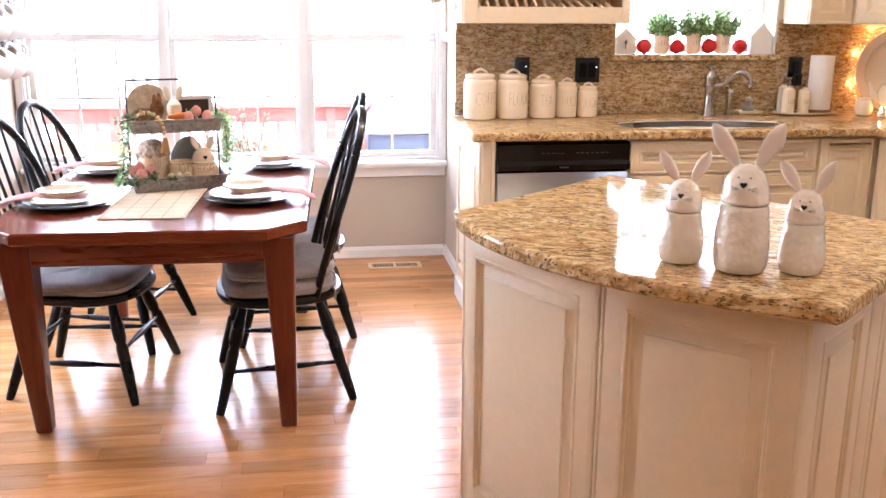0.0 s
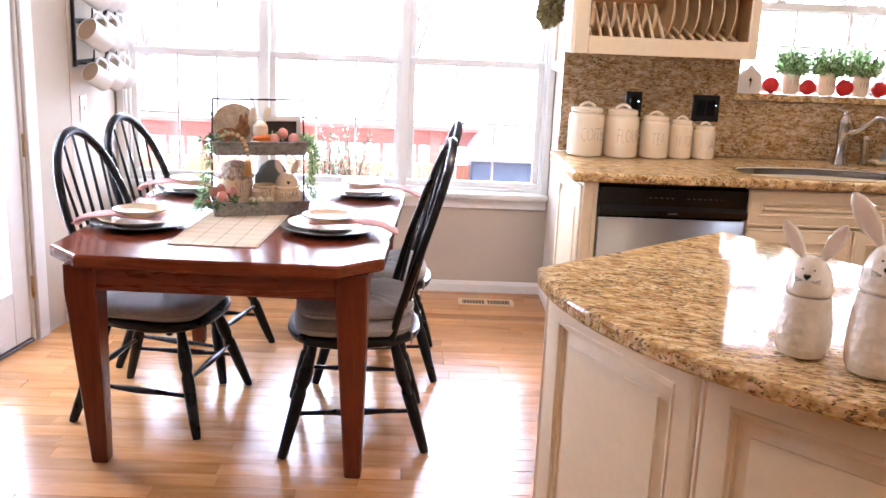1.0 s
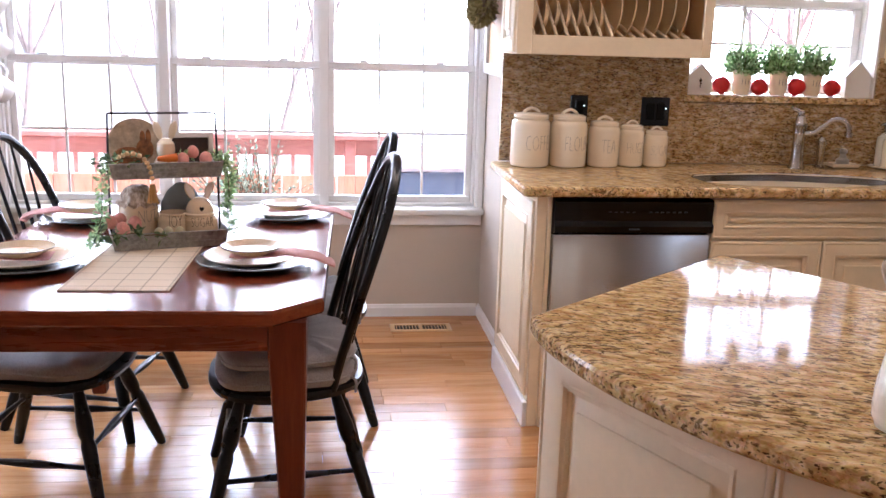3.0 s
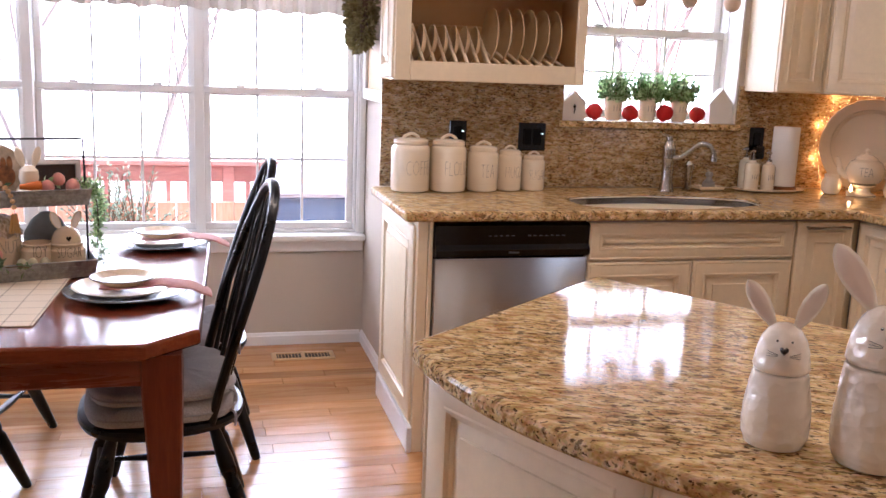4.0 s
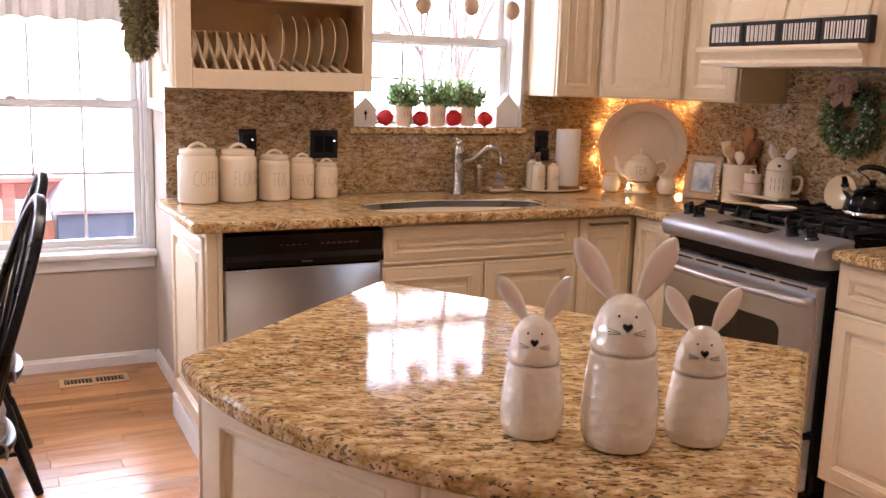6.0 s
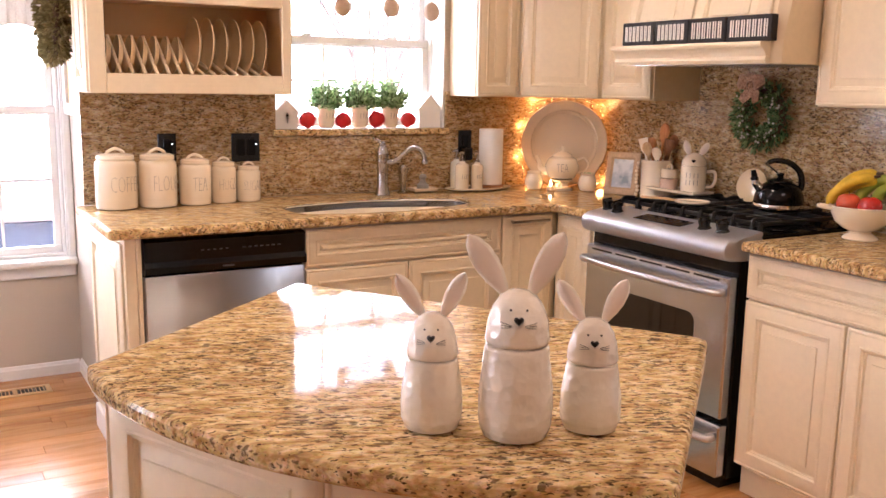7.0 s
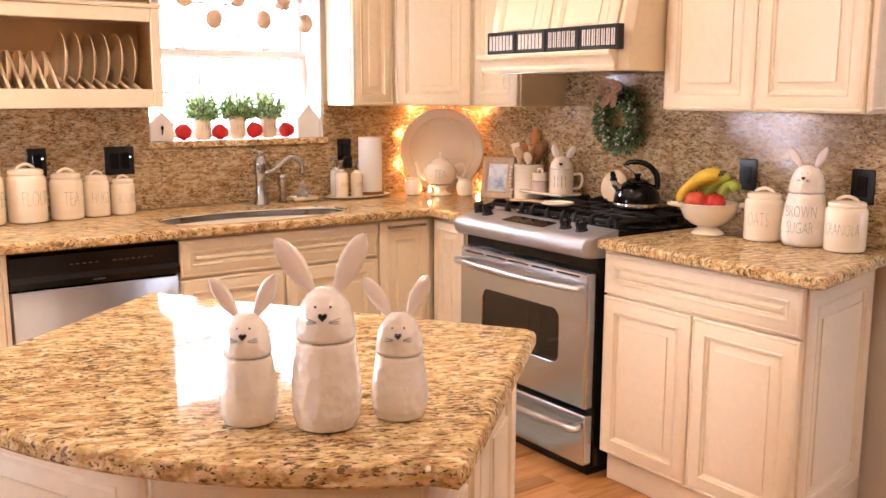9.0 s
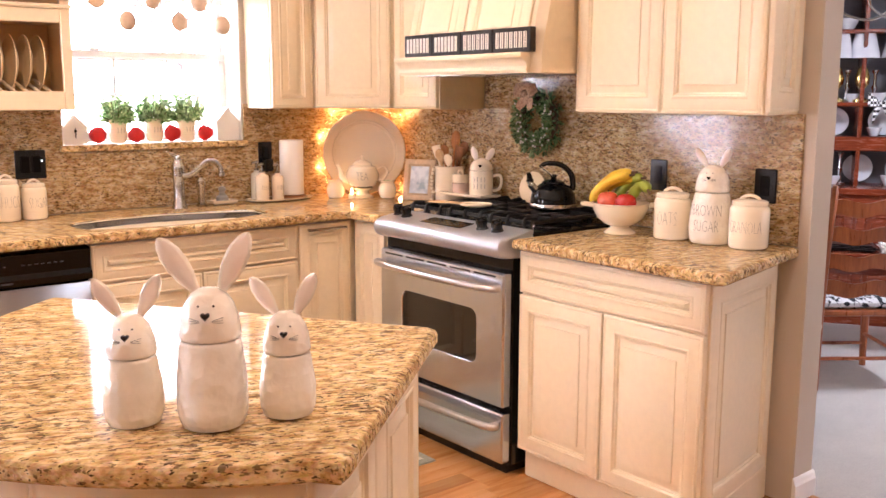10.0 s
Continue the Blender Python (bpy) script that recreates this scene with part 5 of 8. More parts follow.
bunny_jar("bunny_jar", pose(1.377, 1.812, ZI, 0, 0, -36), 0.102, 0.0445, 0.066, 0.074, "small white glazed bunny jar with pink ears on the island", neck=0.835)
bunny_jar("bunny_jar", pose(3.41, 2.44, ZC, 0, 0, -70), 0.178, 0.075, 0.095, 0.08, "tall ivory bunny canister lettered BROWN SUGAR", "ceramic canisters", [("BROWN", 0.118, 0.058), ("SUGAR", 0.064, 0.058)], 0.78, 0.66)

# colander bowl of fruit
bowl = thing("fruit_bowl", pose(3.345, 2.79, ZC, 0, 0, -46) @ Matrix.Diagonal((1, 1, 0.93, 1)), "white footed colander bowl holding fruit", "bowl")
bm = bmesh.new()
lathe(bm, [(0.058, 0.0), (0.06, 0.004), (0.05, 0.014), (0.036, 0.024), (0.036, 0.03), (0.06, 0.04), (0.088, 0.065), (0.102, 0.098), (0.106, 0.118), (0.109, 0.121), (0.106, 0.124), (0.1, 0.12), (0.094, 0.095), (0.08, 0.066), (0.05, 0.045), (0.01, 0.042)], 40)
part("basin", bm, M_CERAM, bowl)
for sx in (-1, 1):
    bm = bmesh.new()
    tube(bm, smooth_line([(sx * 0.1, -0.028, 0.112), (sx * 0.135, -0.022, 0.117), (sx * 0.142, 0, 0.118), (sx * 0.135, 0.022, 0.117), (sx * 0.1, 0.028, 0.112)], 5), 0.0075, 8)
    part("handle", bm, M_CERAM, bowl)
M_BANANA = plain("banana_skin", srgb(226, 186, 44), 0.5, vary=0.15, scale=14, grain=0.15, gscale=40)
M_GREENB = plain("green_banana_skin", srgb(150, 160, 52), 0.5, vary=0.15, scale=14)
M_APPLE = plain("red_apple_skin", srgb(190, 36, 26), 0.25, vary=0.35, scale=18, coat=0.3)
M_APPLE2 = plain("blushed_apple_skin", srgb(205, 84, 52), 0.25, vary=0.35, scale=14, coat=0.3)


def banana(pts, mat, label):
    b = thing("banana", pose(3.345, 2.79, ZC - 0.009), label, "fruit", "bananas in the bowl")
    bm = bmesh.new()
    line = smooth_line(pts, 6)
    n = len(line)
    tube(bm, line, [0.004 + 0.0165 * min(1, 5 * min(i / n, 1.0 - i / n) + 0.12) for i in range(n)], 7)
    part("skin", bm, mat, b, angle=60)
    bm = bmesh.new()
    d = (line[-1] - line[-2]).normalized()
    tube(bm, [line[-1] - d * 0.002, line[-1] + d * 0.02], [0.006, 0.005], 6)
    part("stem", bm, M_TWIG, b)


banana([(-0.04, 0.108, 0.112), (-0.022, 0.094, 0.158), (0.008, 0.05, 0.204), (0.036, -0.008, 0.222)], M_BANANA, "yellow banana over the rim of a bowl")
banana([(-0.012, 0.122, 0.11), (0.01, 0.106, 0.166), (0.03, 0.054, 0.218), (0.045, -0.01, 0.232)], M_BANANA, "yellow banana over the rim of a bowl")
banana([(0.01, 0.112, 0.118), (0.03, 0.09, 0.17), (0.045, 0.04, 0.2), (0.05, -0.015, 0.212)], M_BANANA, "yellow banana over the rim of a bowl")
banana([(0.045, 0.06, 0.125), (0.06, 0.045, 0.165), (0.062, 0.0, 0.205), (0.056, -0.05, 0.214)], M_GREENB, "green-tinged banana in a bowl")
banana([(0.05, -0.005, 0.125), (0.062, -0.02, 0.17), (0.062, -0.055, 0.188), (0.05, -0.085, 0.172)], M_GREENB, "green-tinged banana in a bowl")
for dx, dy, dz, mat, lab in ((-0.035, 0.032, 0.127, M_APPLE2, "blushed red apple in a bowl"), (-0.03, -0.048, 0.124, M_APPLE, "red apple in a bowl")):
    ap = thing("apple", pose(3.345 + dx, 2.79 + dy, ZC + dz - 0.044), lab, "fruit", "apples in the bowl")
    bm = bmesh.new()
    lathe(bm, [(0.008, 0.006), (0.018, 0.0), (0.03, 0.008), (0.039, 0.026), (0.04, 0.042), (0.034, 0.06), (0.022, 0.069), (0.01, 0.066), (0.003, 0.06)], 24)
    part("skin", bm, mat, ap)
    bm = bmesh.new()
    tube(bm, [(0, 0, 0.06), (0.004, 0.002, 0.078)], [0.0015, 0.002], 6)
    part("stem", bm, M_TWIG, ap)

# kettle on the range
kt = thing("kettle", pose(3.40, 3.19, 0.9655, 0, 0, 150) @ Matrix.Diagonal((0.94, 0.94, 0.84, 1)), "black enamel whistling kettle with chrome trim on the range", "kettle")
bm = bmesh.new()
lathe(bm, [(0.085, 0.0), (0.096, 0.006), (0.0985, 0.03), (0.098, 0.045), (0.093, 0.075), (0.078, 0.105), (0.055, 0.124), (0.038, 0.13)], 36)
part("body", bm, M_ENAMEL, kt)
bm = bmesh.new()
lathe(bm, [(0.0972, 0.008), (0.0995, 0.01), (0.1005, 0.026), (0.0992, 0.03)], 36, cap0=False, cap1=False)
part("band", bm, M_CHROME, kt, "chrome band round the foot")
bm = bmesh.new()
lathe(bm, [(0.05, 0.126), (0.048, 0.134), (0.03, 0.142), (0.012, 0.146), (0.012, 0.155), (0.016, 0.16), (0.014, 0.168), (0.003, 0.17)], 24)
part("lid", bm, M_ENAMEL, kt)
bm = bmesh.new()
tube(bm, smooth_line([(0.07, 0, 0.09), (0.095, 0, 0.115), (0.104, 0, 0.138)], 4), [0.02] * 3 + [0.017] * 3 + [0.014] * 3, 12)
part("spout", bm, M_CHROME, kt)
bm = bmesh.new()
tube(bm, smooth_line([(0.104, 0, 0.135), (0.106, 0, 0.155), (0.112, 0, 0.178)], 4), [0.016] * 3 + [0.012] * 3 + [0.010] * 3, 10)
part("whistle", bm, M_ENAMEL, kt)
bm = bmesh.new()
pts = smooth_line([(0.062, 0, 0.205), (0.03, 0, 0.222), (-0.03, 0, 0.215), (-0.075, 0, 0.175), (-0.088, 0, 0.125), (-0.084, 0, 0.09)], 6)
tube(bm, pts, [0.008] * 3 + [0.011] * 4 + [0.013] * (len(pts) - 7), 10)
part("handle", bm, M_BLACK, kt)
bm = bmesh.new()
for k in (-1, 1):
    tube(bm, [(0.004, 0.01 * k, 0.16), (0.058, 0.006 * k, 0.207)], 0.003, 6)
part("handle_bracket", bm, M_CHROME, kt)

# spoon rests, tray with lidded mug and jar, crock of utensils at the back of the range
def spoon_rest(name, m, label, mat=M_CERAM, handle_mat=None):
    s = thing(name, m, label, "spoon rest")
    bm = bmesh.new()
    pts = []
    for k in range(28):
        a = 2 * math.pi * k / 28
        pts.append((0.058 * math.cos(a), 0.045 * math.sin(a)))
    quad_loops(bm, [[(x * k, y * k, z) for x, y in pts] for k, z in ((0.7, 0.0), (0.95, 0.006), (1.0, 0.013), (0.96, 0.014), (0.85, 0.008), (0.3, 0.005))])
    part("bowl", bm, mat, s)
    bm = bmesh.new()
    quad_loops(bm, [[(x, -w, z), (x, w, z), (x, w * 0.8, z + 0.006), (x, -w * 0.8, z + 0.006)] for x, w, z in ((0.05, 0.013, 0.008), (0.09, 0.012, 0.012), (0.15, 0.014, 0.012), (0.165, 0.01, 0.012))])
    part("handle", bm, handle_mat or mat, s)
    return s


M_PALEWOOD = timber("pale_wood", srgb(190, 150, 100), srgb(214, 178, 130), srgb(226, 196, 150), (2, 14, 14), 0.5, 0.0)
M_BROWNWOOD = timber("brown_wood", srgb(108, 66, 36), srgb(142, 92, 54), srgb(164, 112, 70), (14, 14, 2), 0.5, 0.0)
spoon_rest("spoon_rest", pose(3.195, 3.435, 0.9665, 0, 0, 125) @ Matrix.Diagonal((1.22, 1.22, 1.15, 1)), "cream ceramic spoon rest lying across the grates", M_CERAM, M_PALEWOOD)
s2 = thing("oval_dish", pose(3.50, 3.43, 0.962, 0, 0, EASTRUN) @ pose(0, 0, 0, -14, 0, 0), "cream oval dish leaning on the splash behind the kettle", "dish")
bm = bmesh.new()
quad_loops(bm, [[(0.076 * k * math.cos(a), yy, 0.07 + 0.07 * k * math.sin(a)) for a in (2 * math.pi * i / 36 for i in range(36))] for k, yy in ((0.6, 0.012), (0.95, 0.004), (1.0, -0.002), (0.97, -0.004), (0.8, 0.002), (0.2, 0.005))])
part("dish", bm, M_BUFF, s2)

tray = thing("ceramic_tray", pose(3.46, 3.78, 0.9655), "narrow cream ceramic tray at the back of the range", "tray")
bm = bmesh.new()
slab(bm, [(-0.062, -0.145), (0.062, -0.145), (0.062, 0.145), (-0.062, 0.145)], [(0.008, 0.0), (0.0, 0.006), (0.0, 0.014), (0.005, 0.016), (0.01, 0.01), (0.02, 0.008)])
part("dish", bm, M_CERAM, tray)
# two stacked little pots
pot = thing("stacked_pots", pose(3.46, 3.845, 0.974), "two small stacked ceramic pots with a looped lid", "canister")
for z, hh in ((0.0, 0.048), (0.049, 0.04)):
    bm = bmesh.new()
    lathe(bm, [(0.036, z), (0.039, z + 0.004), (0.039, z + hh - 0.004), (0.036, z + hh)], 28)
    part("pot", bm, M_CERAM if z else plain("blush_ceramic", srgb(232, 206, 190), 0.2, coat=0.4), pot)
bm = bmesh.new()
tube(bm, smooth_line([(0, -0.016, 0.087), (0, -0.012, 0.104), (0, 0.012, 0.104), (0, 0.016, 0.087)], 5), 0.005, 8)
part("lid_handle", bm, M_CERAM, pot)
mug = thing("bunny_mug", pose(3.46, 3.70, 0.974, 0, 0, -48), "white lidded mug with rabbit ears and a curved handle", "mug")
bm = bmesh.new()
lathe(bm, [(0.05, 0), (0.054, 0.004), (0.055, 0.11), (0.053, 0.115), (0.045, 0.115)], 32)
part("cup", bm, M_CERAM, mug)
bm = bmesh.new()
lathe(bm, [(0.052, 0.1155), (0.054, 0.119), (0.05, 0.14), (0.035, 0.16), (0.012, 0.17), (0.002, 0.171)], 32)
lid = part("lid", bm, M_CERAM, mug, "rounded lid with two upright ears")
bm = bmesh.new()
heart(bm, (0, -0.051, 0.138), (1, 0, 0), (0, 0.2, 1), (0, -1, 0.2), 0.016, 0.003)
part("nose", bm, M_DARK, lid, "black nose")
for sx, sp_ in ((-1, 0.3), (1, 0.55)):
    bo, bi = bmesh.new(), bmesh.new()
    ear(bo, bi, (sx * 0.02, 0, 0.155), (sx * 0.02 + sx * 0.07 * math.sin(sp_), 0, 0.155 + 0.07 * math.cos(sp_)), 0.016, (0, -1, 0), 0.008)
    part("ear", bo, M_CERAM, lid)
    part("inner_ear", bi, M_PINK, lid)
bm = bmesh.new()
tube(bm, smooth_line([(0.053, 0, 0.09), (0.085, 0, 0.092), (0.092, 0, 0.06), (0.08, 0, 0.03), (0.053, 0, 0.025)], 5), 0.007, 10)
part("handle", bm, M_CERAM, mug)
bm = bmesh.new()
for k in range(4):
    a = -0.5 + k * 0.3
    for zz in (0.035, 0.065):
        tube(bm, [(0.0553 * math.sin(a), -0.0553 * math.cos(a), zz), (0.0553 * math.sin(a), -0.0553 * math.cos(a), zz + 0.022)], 0.0012, 5)
part("print_bars", bm, M_INK, mug, "faint unreadable lettering")

crock = thing("utensil_crock", pose(3.495, 3.965, ZC), "cream ribbed crock full of wooden utensils", "crock")
bm = bmesh.new()
lathe(bm, [(0.066, 0), (0.07, 0.004), (0.07, 0.05), (0.0715, 0.052), (0.0715, 0.058), (0.07, 0.06), (0.071, 0.16), (0.074, 0.165), (0.074, 0.175), (0.068, 0.176), (0.064, 0.165), (0.063, 0.02)], 36)
part("jar", bm, M_CERAM, crock)


def utensil(dx, dy, tip, kind, mat, label):
    u = thing("wooden_spoon" if kind == "spoon" else ("spatula" if kind == "spatula" else "whisk"), pose(3.495, 3.965, ZC), label, "utensil", "utensils in the crock")
    a, b = Vector((dx * 0.4, dy * 0.4, 0.05)), Vector(tip)
    bm = bmesh.new()
    tube(bm, [a, a.lerp(b, 0.72)], [0.006, 0.0065], 8)
    part("shaft", bm, mat, u)
    bm = bmesh.new()
    s, d = a.lerp(b, 0.7), (b - a).normalized()
    side = d.cross(Vector((1, 0.3, 0))).normalized()
    nor = side.cross(d)
    prof = ((0, 0.3), (0.2, 0.7), (0.5, 1.0), (0.8, 0.85), (0.95, 0.5), (1.0, 0.1)) if kind == "spoon" else ((0, 0.3), (0.15, 0.75), (0.5, 0.85), (0.95, 1.0), (1.0, 0.9))
    ln, hw = (b - s).length, 0.026
    quad_loops(bm, [[s + d * ln * t + side * hw * k * math.cos(q) + nor * 0.006 * math.sin(q) for q in (2 * math.pi * i / 10 for i in range(10))] for t, k in prof])
    part("head", bm, mat, u)


M_ORANGEW = timber("orange_wood", srgb(160, 96, 46), srgb(190, 124, 66), srgb(206, 146, 86), (14, 14, 2), 0.5, 0.0)
utensil(0.02, 0.0, (0.035, -0.005, 0.34), "spoon", M_ORANGEW, "tall orange-brown wooden spoon in a crock")
utensil(-0.03, 0.035, (-0.035, 0.065, 0.27), "spatula", M_CERAM, "cream spatula in a crock")
utensil(-0.03, 0.0, (-0.055, 0.02, 0.255), "spoon", M_PALEWOOD, "pale wooden spoon in a crock")
utensil(0.0, -0.03, (0.0, -0.075, 0.27), "spatula", M_BROWNWOOD, "dark brown wooden spatula in a crock")
utensil(-0.02, -0.03, (-0.055, -0.05, 0.235), "spoon", M_CERAM, "cream spoon in a crock")
utensil(0.03, -0.01, (0.05, -0.055, 0.29), "spoon", M_BROWNWOOD, "brown wooden spoon in a crock")
utensil(0.0, 0.02, (-0.01, 0.035, 0.275), "spoon", M_ORANGEW, "orange-brown wooden spoon in a crock")

# small picture frame with a bead string
fr = thing("picture_frame", pose(3.43, 4.135, ZC, 0, 0, 0), "pale limed wooden picture frame with a blue-grey print", "picture frame")
FM = pose(0, 0, 0, 0, 0, -62) @ pose(0, 0, 0, -12, 0, 0)
bm = bmesh.new()
prof = [(0, 0.012), (0, -0.004), (0.008, -0.008), (0.024, -0.008), (0.03, -0.002), (0.034, 0.002)]
quad_loops(bm, [[(-0.082 + s, y, s), (0.082 - s, y, s), (0.082 - s, y, 0.2 - s), (-0.082 + s, y, 0.2 - s)] for s, y in prof], True, False)
part("moulding", bm, plain("limed_wood", srgb(206, 180, 146), 0.45, vary=0.15, scale=14, grain=0.15, gscale=120), fr, m=FM)
g = Graph("pale_print")
co = g.coords()
M_PRINT = g.set(Base_Color=g.ramp(g.noise(co, 18.0, 3.0), (0.35, srgb(150, 170, 190)), (0.6, srgb(220, 228, 236))), Roughness=0.15, Coat_Weight=0.5)
bm = bm_box((-0.05, 0.001, 0.033), (0.05, 0.004, 0.168))
part("print", bm, M_PRINT, fr, "pale blue-grey print", m=FM)
bd = thing("bead_string", pose(3.46, 4.055, ZC), "string of pale wooden beads hanging beside a frame", "beads")
for k in range(9):
    bm = bmesh.new()
    bmesh.ops.create_icosphere(bm, subdivisions=2, radius=0.0095, matrix=Matrix.Translation((0.004 * math.sin(k), 0.003 * math.cos(k * 2), 0.0095 + k * 0.018)))
    part("bead", bm, M_CERAM, bd)

# round platter with teapot, two jars and candle, lit by a string of lights
plat = thing("platter", pose(3.368, 4.495, ZC + 0.216, 0, 0, -42), "large round cream platter standing on edge in the corner", "platter")
bm = bmesh.new()
R = 0.212
lathe(bm, [(R * 0.6, 0.0), (R * 0.66, 0.003), (R * 0.72, 0.012), (R * 0.98, 0.022), (R, 0.025), (R * 0.99, 0.029), (R * 0.95, 0.0275), (R * 0.79, 0.0235), (R * 0.775, 0.0215), (R * 0.755, 0.0105), (R * 0.74, 0.009), (R * 0.02, 0.007)], 56)
M_TAUPE = plain("taupe_ceramic", srgb(230, 212, 182), 0.22, vary=0.04, coat=0.3)
dish = part("dish", bm, M_TAUPE, plat, m=pose(0, 0, 0, 82, 0, 0), angle=24)
bm = bmesh.new()
tube(bm, [(R * 0.975 * math.cos(2 * math.pi * k / 56), R * 0.975 * math.sin(2 * math.pi * k / 56), 0.0285) for k in range(57)], 0.0028, 6, False)
part("rim_bead", bm, M_TAUPE, dish, "raised bead round the rim")
tp = thing("teapot", pose(3.29, 4.405, ZC, 0, 0, -35) @ Matrix.Diagonal((1.12, 1.12, 1.15, 1)), "cream teapot lettered TEA on a small foot", "teapot")
bm = bmesh.new()
lathe(bm, [(0.05, 0), (0.052, 0.006), (0.03, 0.014), (0.026, 0.03), (0.045, 0.04), (0.048, 0.044)], 28)
part("stand", bm, M_CERAM, tp)
bm = bmesh.new()
lathe(bm, [(0.035, 0.045), (0.055, 0.052), (0.072, 0.08), (0.073, 0.105), (0.06, 0.132), (0.042, 0.142), (0.036, 0.143)], 32)
part("body", bm, M_CERAM, tp)
bm = bmesh.new()
lathe(bm, [(0.043, 0.142), (0.04, 0.15), (0.022, 0.16), (0.007, 0.164), (0.006, 0.17), (0.01, 0.176), (0.006, 0.184), (0.001, 0.186)], 24)
part("lid", bm, M_CERAM, tp)
bm = bmesh.new()
tube(bm, smooth_line([(-0.06, 0, 0.075), (-0.09, 0, 0.09), (-0.1, 0, 0.12), (-0.112, 0, 0.145)], 5), [0.017] * 4 + [0.013] * 4 + [0.010] * 4 + [0.008] * 4, 10)
part("spout", bm, M_CERAM, tp)
bm = bmesh.new()
tube(bm, smooth_line([(0.065, 0, 0.125), (0.095, 0, 0.135), (0.112, 0, 0.11), (0.095, 0, 0.08), (0.066, 0, 0.075)], 5), 0.006, 8)
part("handle", bm, M_CERAM, tp)
letters("lettering", "TEA", 0.052, tp, M_INK, pose(0, 0, 0.095), 0.0735, 0.6, 0.0004)
for x, y, lab in ((3.175, 4.475, "small cream ceramic jar beside the teapot"), (3.375, 4.31, "small cream ceramic jar with green moss")):
    j = thing("small_jar", pose(x, y, ZC), lab, "jar", "small jars")
    bm = bmesh.new()
    lathe(bm, [(0.03, 0), (0.036, 0.004), (0.044, 0.025), (0.044, 0.05), (0.036, 0.07), (0.032, 0.076), (0.036, 0.084), (0.034, 0.088), (0.03, 0.084), (0.03, 0.06)], 28)
    part("body", bm, M_CERAM, j)
    if "moss" in lab:
        bm = bmesh.new()
        for k in range(40):
            a, q = random.uniform(0, 6.28), random.uniform(0, 0.028)
            leaf(bm, (q * math.cos(a), q * math.sin(a), 0.075), (random.uniform(-0.6, 0.6), random.uniform(-0.6, 0.6), 1), 0.016)
        part("moss", bm, M_LEAF, j, "green moss")
cd = thing("candle", pose(3.225, 4.405, ZC), "small lit tealight glowing beside the teapot", "candle")
bm = bmesh.new()
lathe(bm, [(0.017, 0), (0.018, 0.02), (0.016, 0.02), (0.014, 0.014)], 20)
part("cup", bm, M_CERAM, cd)
bm = bmesh.new()
lathe(bm, [(0.002, 0.018), (0.007, 0.026), (0.006, 0.036), (0.001, 0.05)], 10)
part("flame", bm, glow("flame", (1.0, 0.62, 0.25, 1), 9.0), cd)

M_BULB = glow("fairy_bulb", (1.0, 0.58, 0.22, 1), 11.0)
sl = thing("string_lights", pose(3.385, 4.512, ZC), "string of warm fairy lights round the platter", "string lights")
rs = random.Random(3)
wire = []
for k in range(110):
    a = math.radians(-58 + 296 * k / 109.0)
    rr = 0.233 + rs.uniform(-0.014, 0.03)
    u = rr * (1.07 if math.cos(a) > 0 else 1.12) * math.cos(a)
    zz = 0.208 + rr * 1.0 * math.sin(a)
    wire.append(Vector((u * math.cos(radians(-42)) + 0.015, min(0.133, u * math.sin(radians(-42)) + 0.015), max(0.004, min(0.44, zz)))))
for k in range(10):
    wire.append(Vector((-0.16 + rs.uniform(-0.07, 0.05), 0.115 - 0.05 * rs.random(), 0.03 + 0.3 * rs.random())))
bm = bmesh.new()
for p in wire:
    bmesh.ops.create_icosphere(bm, subdivisions=1, radius=rs.choice((0.0009, 0.0012, 0.0016)), matrix=Matrix.Translation(p))
tagged(part("bulbs", bm, M_BULB, sl, "tiny glowing bulbs"), kind="stuff")
bm = bmesh.new()
tube(bm, wire[:110], 0.0005, 4)
part("wire", bm, M_BRASS, sl)
for k in (4, 17, 30, 43, 55, 67, 80, 93, 106):
    p = wire[k]
    ob = new("fairy_light", bpy.data.lights.new("fairy_light", "POINT"))
    ob.data.energy, ob.data.color, ob.data.shadow_soft_size = FAIRY, (1.0, 0.5, 0.16), 0.02
    ob.location = (3.385 + p.x + 0.01, 4.512 + p.y + 0.006, ZC + p.z)

